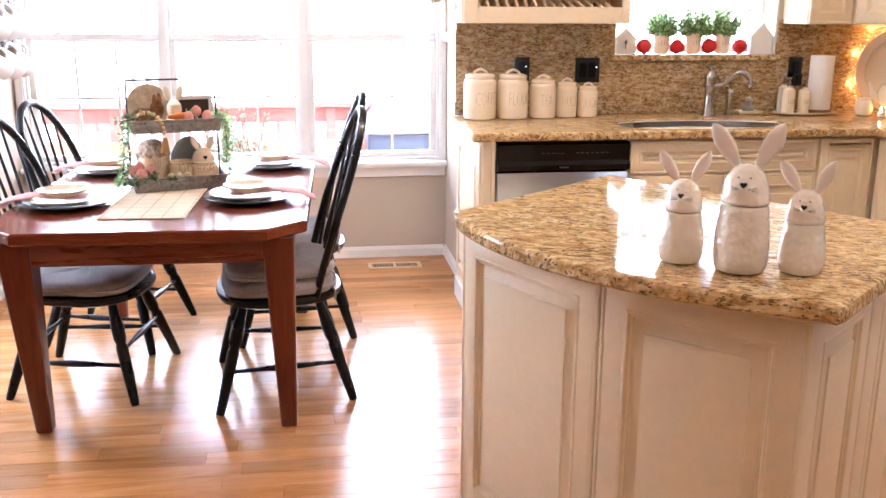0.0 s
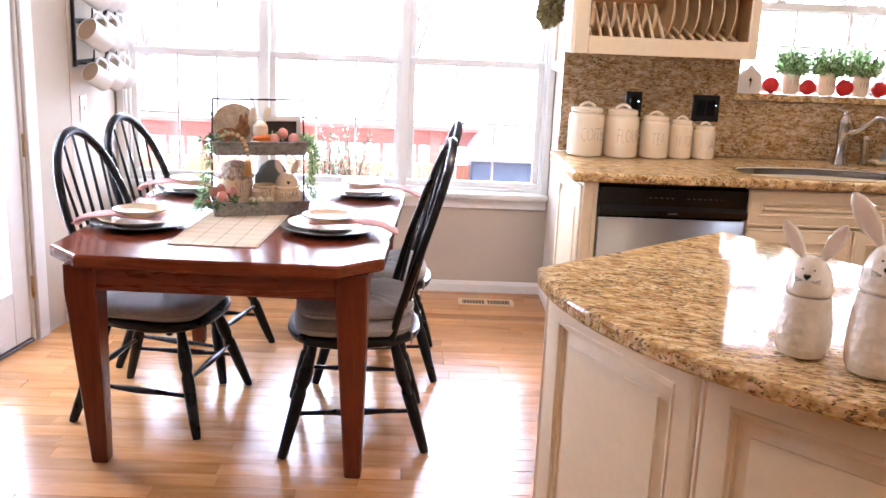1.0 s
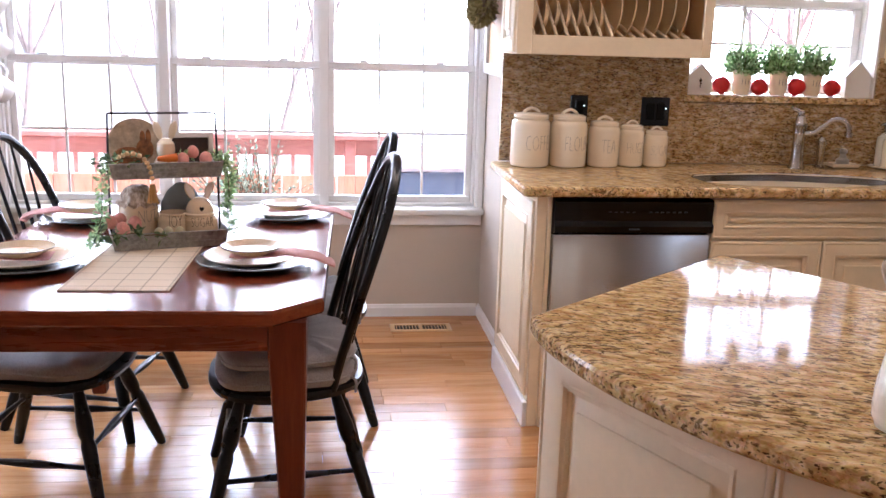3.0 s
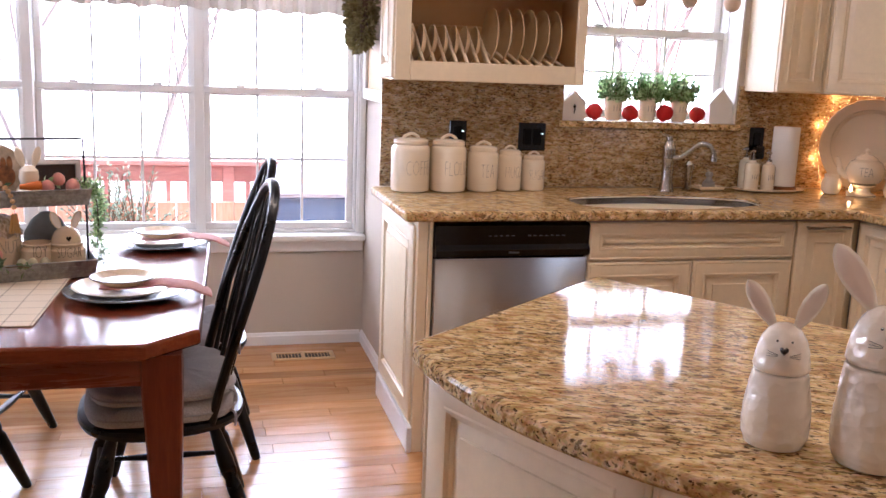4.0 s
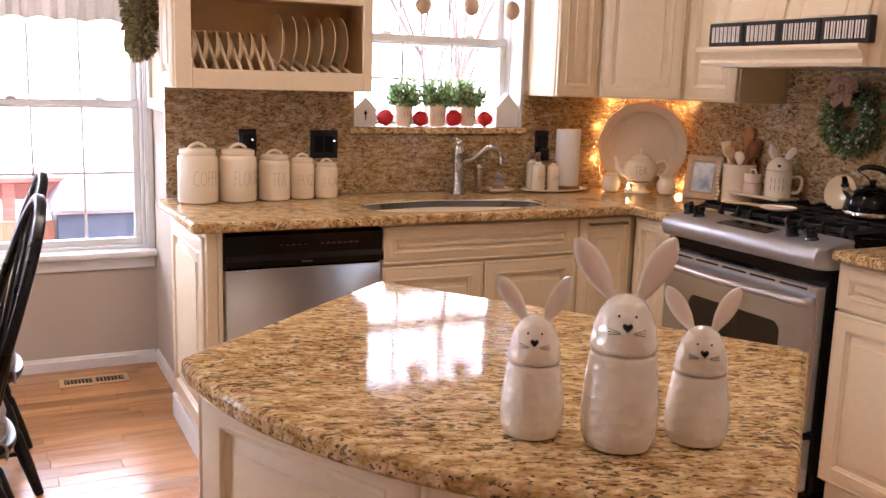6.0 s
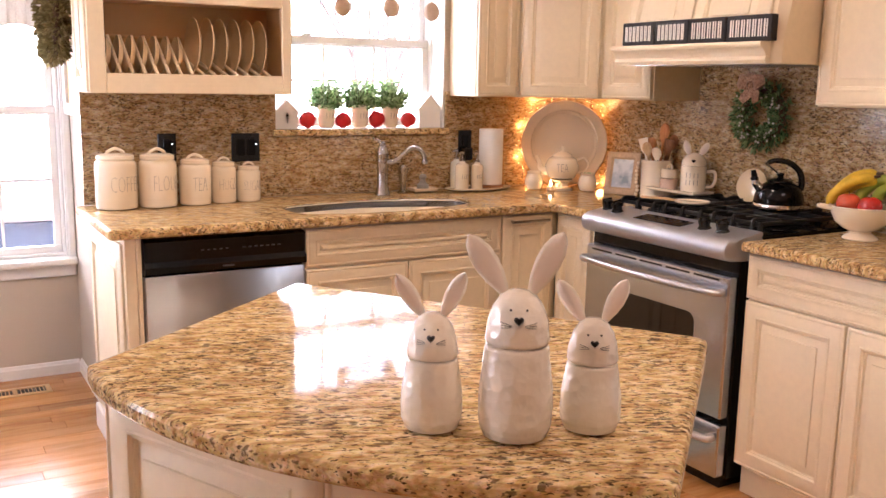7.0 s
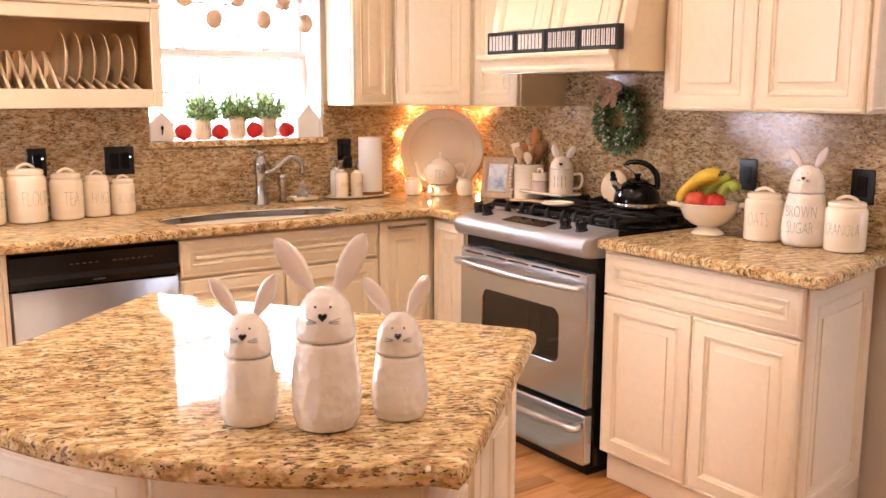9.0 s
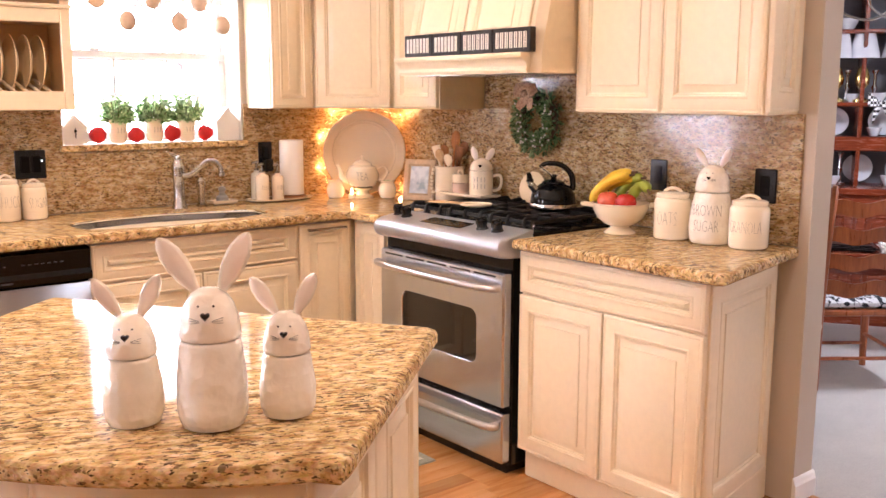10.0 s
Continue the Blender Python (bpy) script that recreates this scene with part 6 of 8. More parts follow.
# tray with soap bottles and paper towels
tr = thing("soap_tray", pose(2.905, 4.555, ZC), "flat cream oval tray holding soap bottles", "tray")
bm = bmesh.new()
oval = [(0.185 * math.cos(2 * math.pi * k / 40), 0.085 * math.sin(2 * math.pi * k / 40)) for k in range(40)]
quad_loops(bm, [[(x * k, y * k, z) for x, y in oval] for k, z in ((0.8, 0), (0.97, 0.007), (1.0, 0.013), (0.97, 0.014), (0.88, 0.008), (0.2, 0.007))])
part("dish", bm, M_CERAM, tr)
for x, y, h, r, lab, mt in ((2.80, 4.535, 0.126, 0.033, "cream soap bottle with a steel pump", M_CERAM), (2.88, 4.53, 0.12, 0.0295, "cream soap bottle with a steel pump", M_CERAM), (2.805, 4.60, 0.132, 0.028, "pale glass soap bottle behind the cream ones", plain("pale_bottle_glaze", srgb(226, 224, 210), 0.15, coat=0.4))):
    sb = thing("soap_bottle", pose(x, y, ZC + 0.008), lab, "soap bottle", "soap bottles")
    bm = bmesh.new()
    lathe(bm, [(r * 0.92, 0), (r, 0.004), (r, h * 0.85), (r * 0.9, h * 0.94), (r * 0.45, h), (r * 0.42, h + 0.008)], 28)
    part("bottle", bm, mt, sb)
    bm = bmesh.new()
    lathe(bm, [(0.012, h + 0.006), (0.012, h + 0.016), (0.005, h + 0.018), (0.004, h + 0.045)], 14)
    tube(bm, [(0.004, 0, h + 0.046), (-0.012, -0.006, h + 0.048), (-0.034, -0.018, h + 0.044)], [0.007, 0.006, 0.004], 8)
    part("pump", bm, M_NICKEL, sb)
    if mt is M_CERAM:
        bm = bmesh.new()
        for k in range(4):
            a = -0.45 + k * 0.3
            tube(bm, [(r * math.sin(a), -r * math.cos(a) - 0.0002, h * 0.4), (r * math.sin(a), -r * math.cos(a) - 0.0002, h * 0.4 + 0.022)], 0.0009, 5)
        part("print_bars", bm, M_INK, sb, "faint unreadable lettering")
pt = thing("paper_towel_roll", pose(2.985, 4.575, ZC + 0.008), "white paper towel roll upright on a wooden base", "paper towels")
bm = bmesh.new()
lathe(bm, [(0.064, 0.0), (0.066, 0.004), (0.066, 0.012), (0.06, 0.014)], 32)
part("holder", bm, M_BROWNWOOD, pt)
bm = bmesh.new()
lathe(bm, [(0.056, 0.0145), (0.058, 0.017), (0.058, 0.278), (0.056, 0.281), (0.02, 0.281), (0.02, 0.27)], 36)
part("roll", bm, M_WHITE, pt)
ds = thing("brush_dish", pose(2.605, 4.565, ZC), "white soap dish holding a dish brush", "soap dish")
bm = bmesh.new()
slab(bm, [(-0.06, -0.035), (0.06, -0.035), (0.06, 0.035), (-0.06, 0.035)], [(0.012, 0.0), (0.0, 0.008), (-0.004, 0.02), (0.002, 0.021), (0.01, 0.012)])
part("dish", bm, M_CERAM, ds)
bm = bmesh.new()
lathe(bm, [(0.028, 0.014), (0.028, 0.035), (0.016, 0.045), (0.012, 0.06), (0.018, 0.07), (0.014, 0.082), (0.003, 0.085)], 20)
part("brush", bm, plain("grey_brush", srgb(150, 146, 138), 0.5), ds)

# outlets and switches on the splash
M_PILOT = glow("pilot_glow", (0.75, 1.0, 0.85, 1), 2.0)
def outlet(m, w, h, label):
    o = thing("outlet", m, label, "outlet", "black outlets")
    bm = bm_box((-w / 2, -0.007, -h / 2), (w / 2, 0.0, h / 2), 0.003)
    pl = part("plate", bm, M_BLACK, o)
    n = 2 if w > 0.09 else 1
    for i in range(n):
        cx = (i - (n - 1) / 2) * 0.046
        bm = bm_box((cx - 0.0165, -0.0105, -0.033), (cx + 0.0165, -0.0072, 0.033), 0.002)
        part("rocker", bm, M_ENAMEL, pl)
    if "splash" in label and m.translation.y > 4:
        part("pilot_light", bm_box((w / 2 - 0.02, -0.0115, 0.012), (w / 2 - 0.014, -0.0066, 0.016), 0.001), M_PILOT, pl, "tiny glowing pilot light")
    return o


outlet(pose(1.455, YK - sp - 0.0005, 1.14), 0.075, 0.115, "black outlet plate on the granite splash")
outlet(pose(1.787, YK - sp - 0.0005, 1.135), 0.124, 0.12, "black double switch plate on the granite splash")
outlet(pose(2.885, YK - sp - 0.0005, 1.14), 0.075, 0.115, "black outlet plate behind the soap bottles")
outlet(pose(X1 - sp - 0.0005, 2.781, 1.124, 0, 0, EASTRUN), 0.078, 0.118, "black outlet plate on the granite splash")
outlet(pose(X1 - sp - 0.0005, 2.325, 1.116, 0, 0, EASTRUN), 0.085, 0.118, "black outlet plate on the granite splash")
adp = thing("plug_adapter", pose(2.885, YK - sp - 0.0085, 1.085), "black plug in the outlet", "plug")
bm = bm_box((-0.024, -0.04, -0.03), (0.024, 0, 0.03), 0.006)
part("case", bm, M_BLACK, adp)

# wreath with burlap bow on the splash
def ring_wreath(name, m, R, rt, count, size, mat, label, dry=False):
    wv = thing(name, m, label, "wreath")
    bm = bmesh.new()
    pts = [(R * math.cos(2 * math.pi * k / 40), 0, R * math.sin(2 * math.pi * k / 40)) for k in range(41)]
    tube(bm, pts, rt * 0.35, 7, False)
    part("twig_ring", bm, M_TWIG, wv)
    bm = bmesh.new()
    rg_ = random.Random(int(R * 1000))
    for k in range(count):
        a, b = rg_.uniform(0, 2 * math.pi), rg_.uniform(0, 2 * math.pi)
        rr = rt * rg_.uniform(0.3, 1.0)
        c = Vector((R * math.cos(a), 0, R * math.sin(a)))
        o = Vector((math.cos(a) * math.cos(b), -abs(math.sin(b)) if not dry else math.sin(b), math.sin(a) * math.cos(b)))
        d = o + Vector((rg_.uniform(-0.8, 0.8), rg_.uniform(-0.6, 0.3), rg_.uniform(-0.8, 0.8)))
        leaf(bm, c + o * rr, d, size * rg_.uniform(0.7, 1.3), 0.55)
    tagged(part("leaves", bm, mat, wv), kind="stuff")
    return wv


M_LEAF3 = leaf_mat("dark_green_leaf", srgb(54, 90, 52), srgb(160, 188, 132))
wr = ring_wreath("wreath", pose(X1 - 0.045, 3.405, 1.315, 0, 0, EASTRUN), 0.097, 0.042, 950, 0.026, M_LEAF3, "small green leaf wreath with a burlap bow on the splash")
M_BURLAP = cloth("burlap", srgb(196, 158, 126), srgb(146, 112, 86), 260)
bm = bmesh.new()
for k, (dx, dz, ln, wd) in enumerate(((-0.055, 0.02, 0.07, 0.03), (0.055, 0.02, 0.07, 0.03), (-0.035, -0.055, 0.08, 0.024), (0.03, -0.06, 0.075, 0.022), (0.0, 0.05, 0.05, 0.03))):
    c, d = Vector((0, -0.07, 0.118)), Vector((dx, -0.012, dz)).normalized()
    wd = wd * 1.75
    sd = d.cross(Vector((0, -1, 0))).normalized()
    loops = []
    for t in range(9):
        u = t / 8.0
        loop_h = 0.022 * math.sin(math.pi * u) if k not in (2, 3) else 0.004 * math.sin(9 * u)
        w_ = wd * (0.35 + 0.75 * math.sin(math.pi * min(u * 0.75 + 0.12, 1)))
        p = c + d * ln * u + Vector((0, -loop_h, 0))
        loops.append([p - sd * w_ * 0.5, p + sd * w_ * 0.5, p + sd * w_ * 0.5 + Vector((0, 0.003 + loop_h * 0.6, 0)), p - sd * w_ * 0.5 + Vector((0, 0.003 + loop_h * 0.6, 0))])
    quad_loops(bm, loops)
bmesh.ops.create_icosphere(bm, subdivisions=2, radius=0.016, matrix=Matrix.Translation((0, -0.086, 0.12)))
part("bow", bm, M_BURLAP, wr, "brown burlap bow")
bm = bmesh.new()
for k in range(60):
    a = random.uniform(0, 6.28)
    bmesh.ops.create_icosphere(bm, subdivisions=1, radius=0.005, matrix=Matrix.Translation((0.095 * math.cos(a) + random.uniform(-0.03, 0.03), -0.045, 0.095 * math.sin(a) + random.uniform(-0.03, 0.03))))
tagged(part("berries", bm, plain("white_berry", srgb(226, 222, 206), 0.4), wr, "small white berries"), kind="stuff")

# name-block sign on the hood shelf: its names stay plain bars
sg = thing("block_sign", pose(3.055, 3.735, 1.5795, 0, 0, EASTRUN), "row of black wooden sign blocks with white lettering bars", "sign")
M_BLACKW = plain("black_sign_paint", srgb(24, 21, 20), 0.6, vary=0.3, scale=30)
M_WHITEP = plain("white_sign_paint", srgb(232, 226, 214), 0.6)
x = 0.0
for w_, n in ((0.185, 7), (0.178, 7), (0.185, 6), (0.205, 7)):
    bm = bm_box((x, 0, 0), (x + w_ - 0.004, 0.03, 0.088), 0.003)
    blk = part("block", bm, M_BLACKW, sg)
    for k in range(n):
        cx = x + 0.014 + (w_ - 0.032) * (k + 0.5) / n
        hw = (w_ - 0.032) / n * 0.32
        for b0, b1 in ((cx - hw, cx - hw + 0.006), (cx + hw - 0.005, cx + hw)):
            part("white_bar", bm_box((b0, -0.0015, 0.015), (b1, 0.0005, 0.073)), M_WHITEP, blk)
    x += w_

# window ledge: bird houses, potted plants, felt hearts
def little_house(x, y, w, hgt, peak, label, opening=True):
    o = thing("toy_house", pose(x, y, 1.2095, 0, 0, -6), label, "ornament", "ledge houses")
    bm = bmesh.new()
    d = 0.045
    loops = [[(-w / 2, yy, 0), (w / 2, yy, 0), (w / 2, yy, hgt), (0, yy, peak), (-w / 2, yy, hgt)] for yy in (-d / 2, d / 2)]
    quad_loops(bm, loops)
    body = part("body", bm, M_WHITE, o)
    for sx in (-1, 1):
        bm = bmesh.new()
        k = 1.12
        a, b = Vector((0, 0, peak + 0.004)), Vector((sx * w / 2 * k, 0, hgt - (peak - hgt) * (k - 1) + 0.004))
        quad_loops(bm, [[a + Vector((0, yy, 0)), b + Vector((0, yy, 0)), b + Vector((0, yy, -0.007)), a + Vector((0, yy, -0.007))] for yy in (-d / 2 - 0.004, d / 2 + 0.004)])
        part("roof", bm, M_WHITE, o)
    if opening:
        bm = bmesh.new()
        tube(bm, [(0, -d / 2 - 0.001, 0.058), (0, -d / 2 + 0.002, 0.058)], 0.0065, 12)
        part("opening", bm, M_DARK, body)
        bm = bmesh.new()
        tube(bm, [(0, -d / 2 - 0.014, 0.046), (0, -d / 2 + 0.002, 0.046)], 0.0025, 8)
        box(bm, (-0.002, -d / 2 - 0.001, 0.028), (0.002, -d / 2 + 0.001, 0.07))
        part("perch", bm, M_DARK, body)
    else:
        bm = bmesh.new()
        for i in (0, 1):
            for j in (0, 1):
                box(bm, (-0.017 + i * 0.018, -d / 2 - 0.0015, 0.04 + j * 0.018), (-0.002 + i * 0.018, -d / 2 + 0.001, 0.055 + j * 0.018))
        part("window", bm, M_TRIM, body)


LY = 4.725
little_house(1.995, LY - 0.005, 0.1, 0.075, 0.125, "white toy bird house on the window ledge", True)
little_house(2.712, LY - 0.01, 0.108, 0.09, 0.152, "white toy house on the window ledge", False)


def ledge_plant(x, y, seed):
    o = thing("potted_plant", pose(x, y, 1.2095), "leafy green plant in a small white lettered pot", "plant", "ledge plants")
    bm = bmesh.new()
    lathe(bm, [(0.03, 0), (0.033, 0.003), (0.043, 0.09), (0.047, 0.092), (0.047, 0.105), (0.043, 0.106), (0.04, 0.095)], 28)
    pot_ = part("pot", bm, M_CERAM, o)
    bm = bmesh.new()
    for k in range(3):
        a = -0.35 + k * 0.35
        tube(bm, [(0.039 * math.sin(a), -0.0395 * math.cos(a), 0.045), (0.0415 * math.sin(a), -0.042 * math.cos(a), 0.07)], 0.0011, 5)
    part("print_bars", bm, M_INK, pot_, "faint unreadable lettering")
    rr = random.Random(seed)
    bm, tw = bmesh.new(), bmesh.new()
    for k in range(150):
        a, e = rr.uniform(0, 6.28), rr.uniform(-0.15, 1.5)
        d = Vector((math.cos(a) * math.cos(e), math.sin(a) * math.cos(e), math.sin(e)))
        ln = rr.uniform(0.038, 0.054) * (0.9 + 1.25 * max(0, math.sin(e)))
        s = Vector((0.02 * math.cos(a), 0.02 * math.sin(a), 0.1))
        tube(tw, [s, s + d * ln], [0.0016, 0.0008], 4)
        for j in range(11):
            t = 0.3 + 0.75 * j / 10
            p = s + d * ln * t + Vector((rr.uniform(-1, 1), rr.uniform(-1, 1), rr.uniform(-1, 1))) * 0.007
            leaf(bm, p, d * 0.6 + Vector((rr.uniform(-1, 1), rr.uniform(-1, 1), rr.uniform(-0.4, 0.9))), rr.uniform(0.012, 0.019), 0.85)
    part("stems", tw, M_TWIG, o)
    tagged(part("foliage", bm, M_LEAF, o), kind="stuff")


for i, x in enumerate((2.189, 2.357, 2.513)):
    ledge_plant(x, LY, 11 + i)
for i, (x, s) in enumerate(((2.092, 0.078), (2.265, 0.076), (2.436, 0.08), (2.60, 0.076))):
    o = thing("felt_heart", pose(x, LY - 0.015, 1.2095, 0, 0, (0, 8, -6, 4)[i]), "red felt heart standing on the window ledge", "ornament", "red hearts")
    bm = bmesh.new()
    pts = []
    for k in range(36):
        a = 2 * math.pi * k / 36
        hx, hz = 16 * math.sin(a) ** 3, 13 * math.cos(a) - 5 * math.cos(2 * a) - 2 * math.cos(3 * a) - math.cos(4 * a)
        pts.append((0.16 * hx / 32 * s + 0.84 * s * 0.48 * math.sin(a), 0.18 * hz / 32 * s + 0.86 * s * 0.5 * math.cos(a)))
    tw_ = radians((12, 65, -25, -15)[i])
    pts = [(a * math.cos(tw_) - b * math.sin(tw_), a * math.sin(tw_) + b * math.cos(tw_)) for a, b in pts]
    zmin = min(p[1] for p in pts)
    quad_loops(bm, [[(px * k, yy, (pz - zmin) * k + (1 - k) * s * 0.45) for px, pz in pts] for k, yy in ((0.1, 0.03), (0.6, 0.027), (0.88, 0.017), (0.97, 0.008), (1.0, 0.0), (0.97, -0.008), (0.88, -0.017), (0.6, -0.027), (0.1, -0.03))])
    part("stuffing", bm, M_RED, o)

# egg garland over the sink
gl = thing("egg_garland", pose(2.36, 4.54, 1.9), "garland of speckled eggs on strings from a white rod", "garland")
M_EGG = plain("speckled_egg", srgb(222, 196, 168), 0.5, vary=0.08, scale=20, grain=0.12, gscale=160)
M_STRING = plain("white_string", srgb(230, 226, 218), 0.8)
for x, z in ((2.188, 1.735), (2.42, 1.742), (2.624, 1.735), (2.30, 1.83), (2.515, 1.828), (2.06, 1.82)):
    bm = bmesh.new()
    lathe(bm, [(0.002, -0.041), (0.014, -0.038), (0.026, -0.029), (0.034, -0.014), (0.036, 0.0), (0.033, 0.015), (0.025, 0.029), (0.014, 0.038), (0.002, 0.042)], 22)
    part("egg", bm, M_EGG, gl, m=pose(x - 2.36, 0, z - 1.9))
    bm = bmesh.new()
    tube(bm, [(x - 2.36, 0, z + 0.04 - 1.9), (x - 2.36, 0, 0.25)], 0.0013, 5)
    part("string", bm, M_STRING, gl)
bm = bmesh.new()
tube(bm, [(1.911 - 2.36, 0, 0.25), (2.799 - 2.36, 0, 0.25)], 0.008, 10)
part("rod", bm, M_TRIM, gl, "white rod between the wall cabinets")
M_LACE = see_light_through(cloth("white_lace", srgb(236, 232, 226), srgb(206, 200, 192), 300), srgb(236, 232, 226), 0.5)
def valance(name, x0, x1, y, z0, z1, label, mat, waves, depth, scallop):
    """A gathered strip of cloth hanging from a rod."""
    v = thing(name, pose((x0 + x1) / 2, y, z0), label, "valance")
    bm = bmesh.new()
    n, rows = int(waves * 10), 9
    cx = (x0 + x1) / 2
    front = []
    for r in range(rows + 1):
        t = r / rows
        row = []
        for i in range(n + 1):
            u = i / n
            ph = 2 * math.pi * waves * u + 0.9 * math.sin(u * 23) + 0.5 * math.sin(u * 57)
            fold = math.sin(ph) * depth * (0.45 + 0.55 * (1 - t))
            zz = z0 + (z1 - z0) * t + (1 - t) * scallop * (math.sin(ph * 0.5 + 1) + 0.5 * math.sin(u * 41))
            row.append((x0 + (x1 - x0) * u - cx + 0.004 * math.sin(ph * 2), fold, zz - z0))
        front.append(row)
    back = [[(a, b + 0.003, c) for a, b, c in row] for row in front]
    fv = [[bm.verts.new(p) for p in row] for row in front]
    bv = [[bm.verts.new(p) for p in row] for row in back]
    for r in range(rows):
        for i in range(n):
            bm.faces.new((fv[r][i], fv[r][i + 1], fv[r + 1][i + 1], fv[r + 1][i]))
            bm.faces.new((bv[r][i + 1], bv[r][i], bv[r + 1][i], bv[r + 1][i + 1]))
    for i in range(n):
        bm.faces.new((fv[0][i + 1], fv[0][i], bv[0][i], bv[0][i + 1]))
    part("cloth", bm, mat, v, angle=80)
    bm = bmesh.new()
    tube(bm, [(x0 - cx - 0.03, 0.0, z1 - z0 - 0.03), (x1 - cx + 0.03, 0.0, z1 - z0 - 0.03)], 0.008, 10)
    part("rod", bm, M_TRIM, v)
    return v


valance("lace_valance", 1.99, 2.76, 4.70, 1.84, 2.1, "white gathered lace valance over the sink window", M_LACE, 16, 0.012, 0.006)
M_VAL = see_light_through(cloth("grey_linen_valance", srgb(222, 216, 208), srgb(196, 188, 180), 320), srgb(222, 214, 204), 0.5)
valance("window_valance", -1.06, 1.10, 5.345, 1.635, 2.2, "grey linen valance gathered above the nook windows", M_VAL, 34, 0.017, 0.006)

# nook side wall: framed board and dried wreath; mug rack and switch opposite
fb = thing("framed_board", pose(NR - 0.001, 5.06, 1.25), "cream framed board hung on the nook side wall", "picture frame")
bm = bmesh.new()
for lo, hi in (((-0.03, -0.36, 0.0), (0, 0.33, 0.05)), ((-0.03, -0.36, 0.85), (0, 0.33, 0.9)), ((-0.03, -0.36, 0.05), (0, -0.31, 0.85)), ((-0.03, 0.28, 0.05), (0, 0.33, 0.85))):
    box(bm, lo, hi, 0.004)
part("frame", bm, M_TRIM, fb)
bm = bm_box((-0.014, -0.31, 0.05), (0, 0.28, 0.85))
part("board", bm, M_CABIN, fb)
M_MOSS = leaf_mat("dried_moss", srgb(116, 102, 60), srgb(158, 144, 98))
ring_wreath("dried_wreath", pose(NR - 0.095, 5.13, 1.65, 0, 0, -90), 0.13, 0.047, 2600, 0.027, M_MOSS, "dried brown-green moss wreath on the nook side wall", True)
MRZ = 1.195                                           # foot of the mug rack
MR = thing("mug_rack", pose(NL + 0.002, 5.06, MRZ), "black metal wall rack with hanging mugs", "mug rack")
for y0 in (-0.19, 0.26):
    part("upright", bm_box((0.0, y0 - 0.008, 0.0), (0.016, y0 + 0.008, 0.62), 0.002), M_IRON, MR)
for z in (0.02, 0.21, 0.40, 0.59):
    bm = bm_box((0.002, -0.19, z - 0.012), (0.014, 0.26, z + 0.012), 0.002)
    part("rail", bm, M_IRON, MR)
    for y0 in (-0.13, 0.03, 0.19):
        bm = bmesh.new()
        tube(bm, smooth_line([(0.012, y0, z - 0.004), (0.05, y0, z - 0.006), (0.075, y0, z + 0.02), (0.078, y0, z + 0.06)], 4), 0.004, 7)
        part("hook", bm, M_IRON, MR)
M_MUG = plain("white_mug_glaze", srgb(240, 238, 236), 0.2, vary=0.03, scale=16, coat=0.3)
mg0 = None
for z in (0.02, 0.21, 0.40):
    for y0 in (-0.13, 0.03, 0.19):
        m = pose(NL + 0.10, 5.06 + y0 - 0.02, MRZ + z - 0.065, 0, 0, 0) @ pose(0, 0, 0, 0, 0, -25) @ pose(0, 0, 0, 62) @ Matrix.Scale(1.16, 4)
        if mg0 is None:
            mg0 = thing("mug", m, "white speckled mug hanging from a wall rack", "mug", "mugs on the rack")
            bm = bmesh.new()
            lathe(bm, [(0.036, -0.05), (0.041, -0.047), (0.0425, 0.048), (0.041, 0.05), (0.039, 0.048), (0.037, -0.04), (0.005, -0.042)], 28)
            part("cup", bm, M_MUG, mg0)
            bm = bmesh.new()
            lathe(bm, [(0.0386, 0.046), (0.0364, -0.0395), (0.004, -0.0412)], 28)
            part("lining", bm, plain("tan_glaze", srgb(196, 176, 150), 0.25), mg0, "tan glazed inside")
            bm = bmesh.new()
            tube(bm, smooth_line([(0.0, 0.041, 0.03), (0.0, 0.068, 0.03), (0.0, 0.076, 0.0), (0.0, 0.066, -0.028), (0.0, 0.041, -0.03)], 5), 0.006, 8)
            part("handle", bm, M_MUG, mg0)
        else:
            copy_thing(mg0, m)
sw = thing("light_switch", pose(NL + 0.0005, 4.965, 0.995), "white light switch plate on the nook wall", "light switch")
bm = bm_box((0, -0.04, -0.062), (0.006, 0.04, 0.062), 0.003)
pl = part("plate", bm, M_TRIM, sw)
bm = bm_box((0.006, -0.006, -0.014), (0.014, 0.006, 0.014), 0.002)
part("toggle", bm, M_TRIM, pl)

# mat on the boards before the sink
mat_ = thing("kitchen_mat", pose(2.36, 3.56, 0.0006), "flat sage-grey kitchen mat with a pale border on the boards", "mat")
def mat_ring(w, d, z):
    return [(-w, -d, z), (w, -d, z), (w, d, z), (-w, d, z)]
bm = bmesh.new()
quad_loops(bm, [mat_ring(0.476, 0.3, 0.0), mat_ring(0.48, 0.304, 0.003), mat_ring(0.478, 0.302, 0.008), mat_ring(0.474, 0.298, 0.009)])
part("pad", bm, cloth("sage_mat", srgb(170, 170, 150), srgb(146, 148, 130), 200), mat_)
bm = bmesh.new()
outer, inner = mat_ring(0.445, 0.269, 0.0095), mat_ring(0.42, 0.244, 0.0095)
quad_loops(bm, [mat_ring(0.445, 0.269, 0.0086), outer, inner, mat_ring(0.42, 0.244, 0.0086)], False, False)
part("border", bm, cloth("pale_mat_border", srgb(226, 222, 206), srgb(206, 200, 184), 200), mat_, "pale woven border")

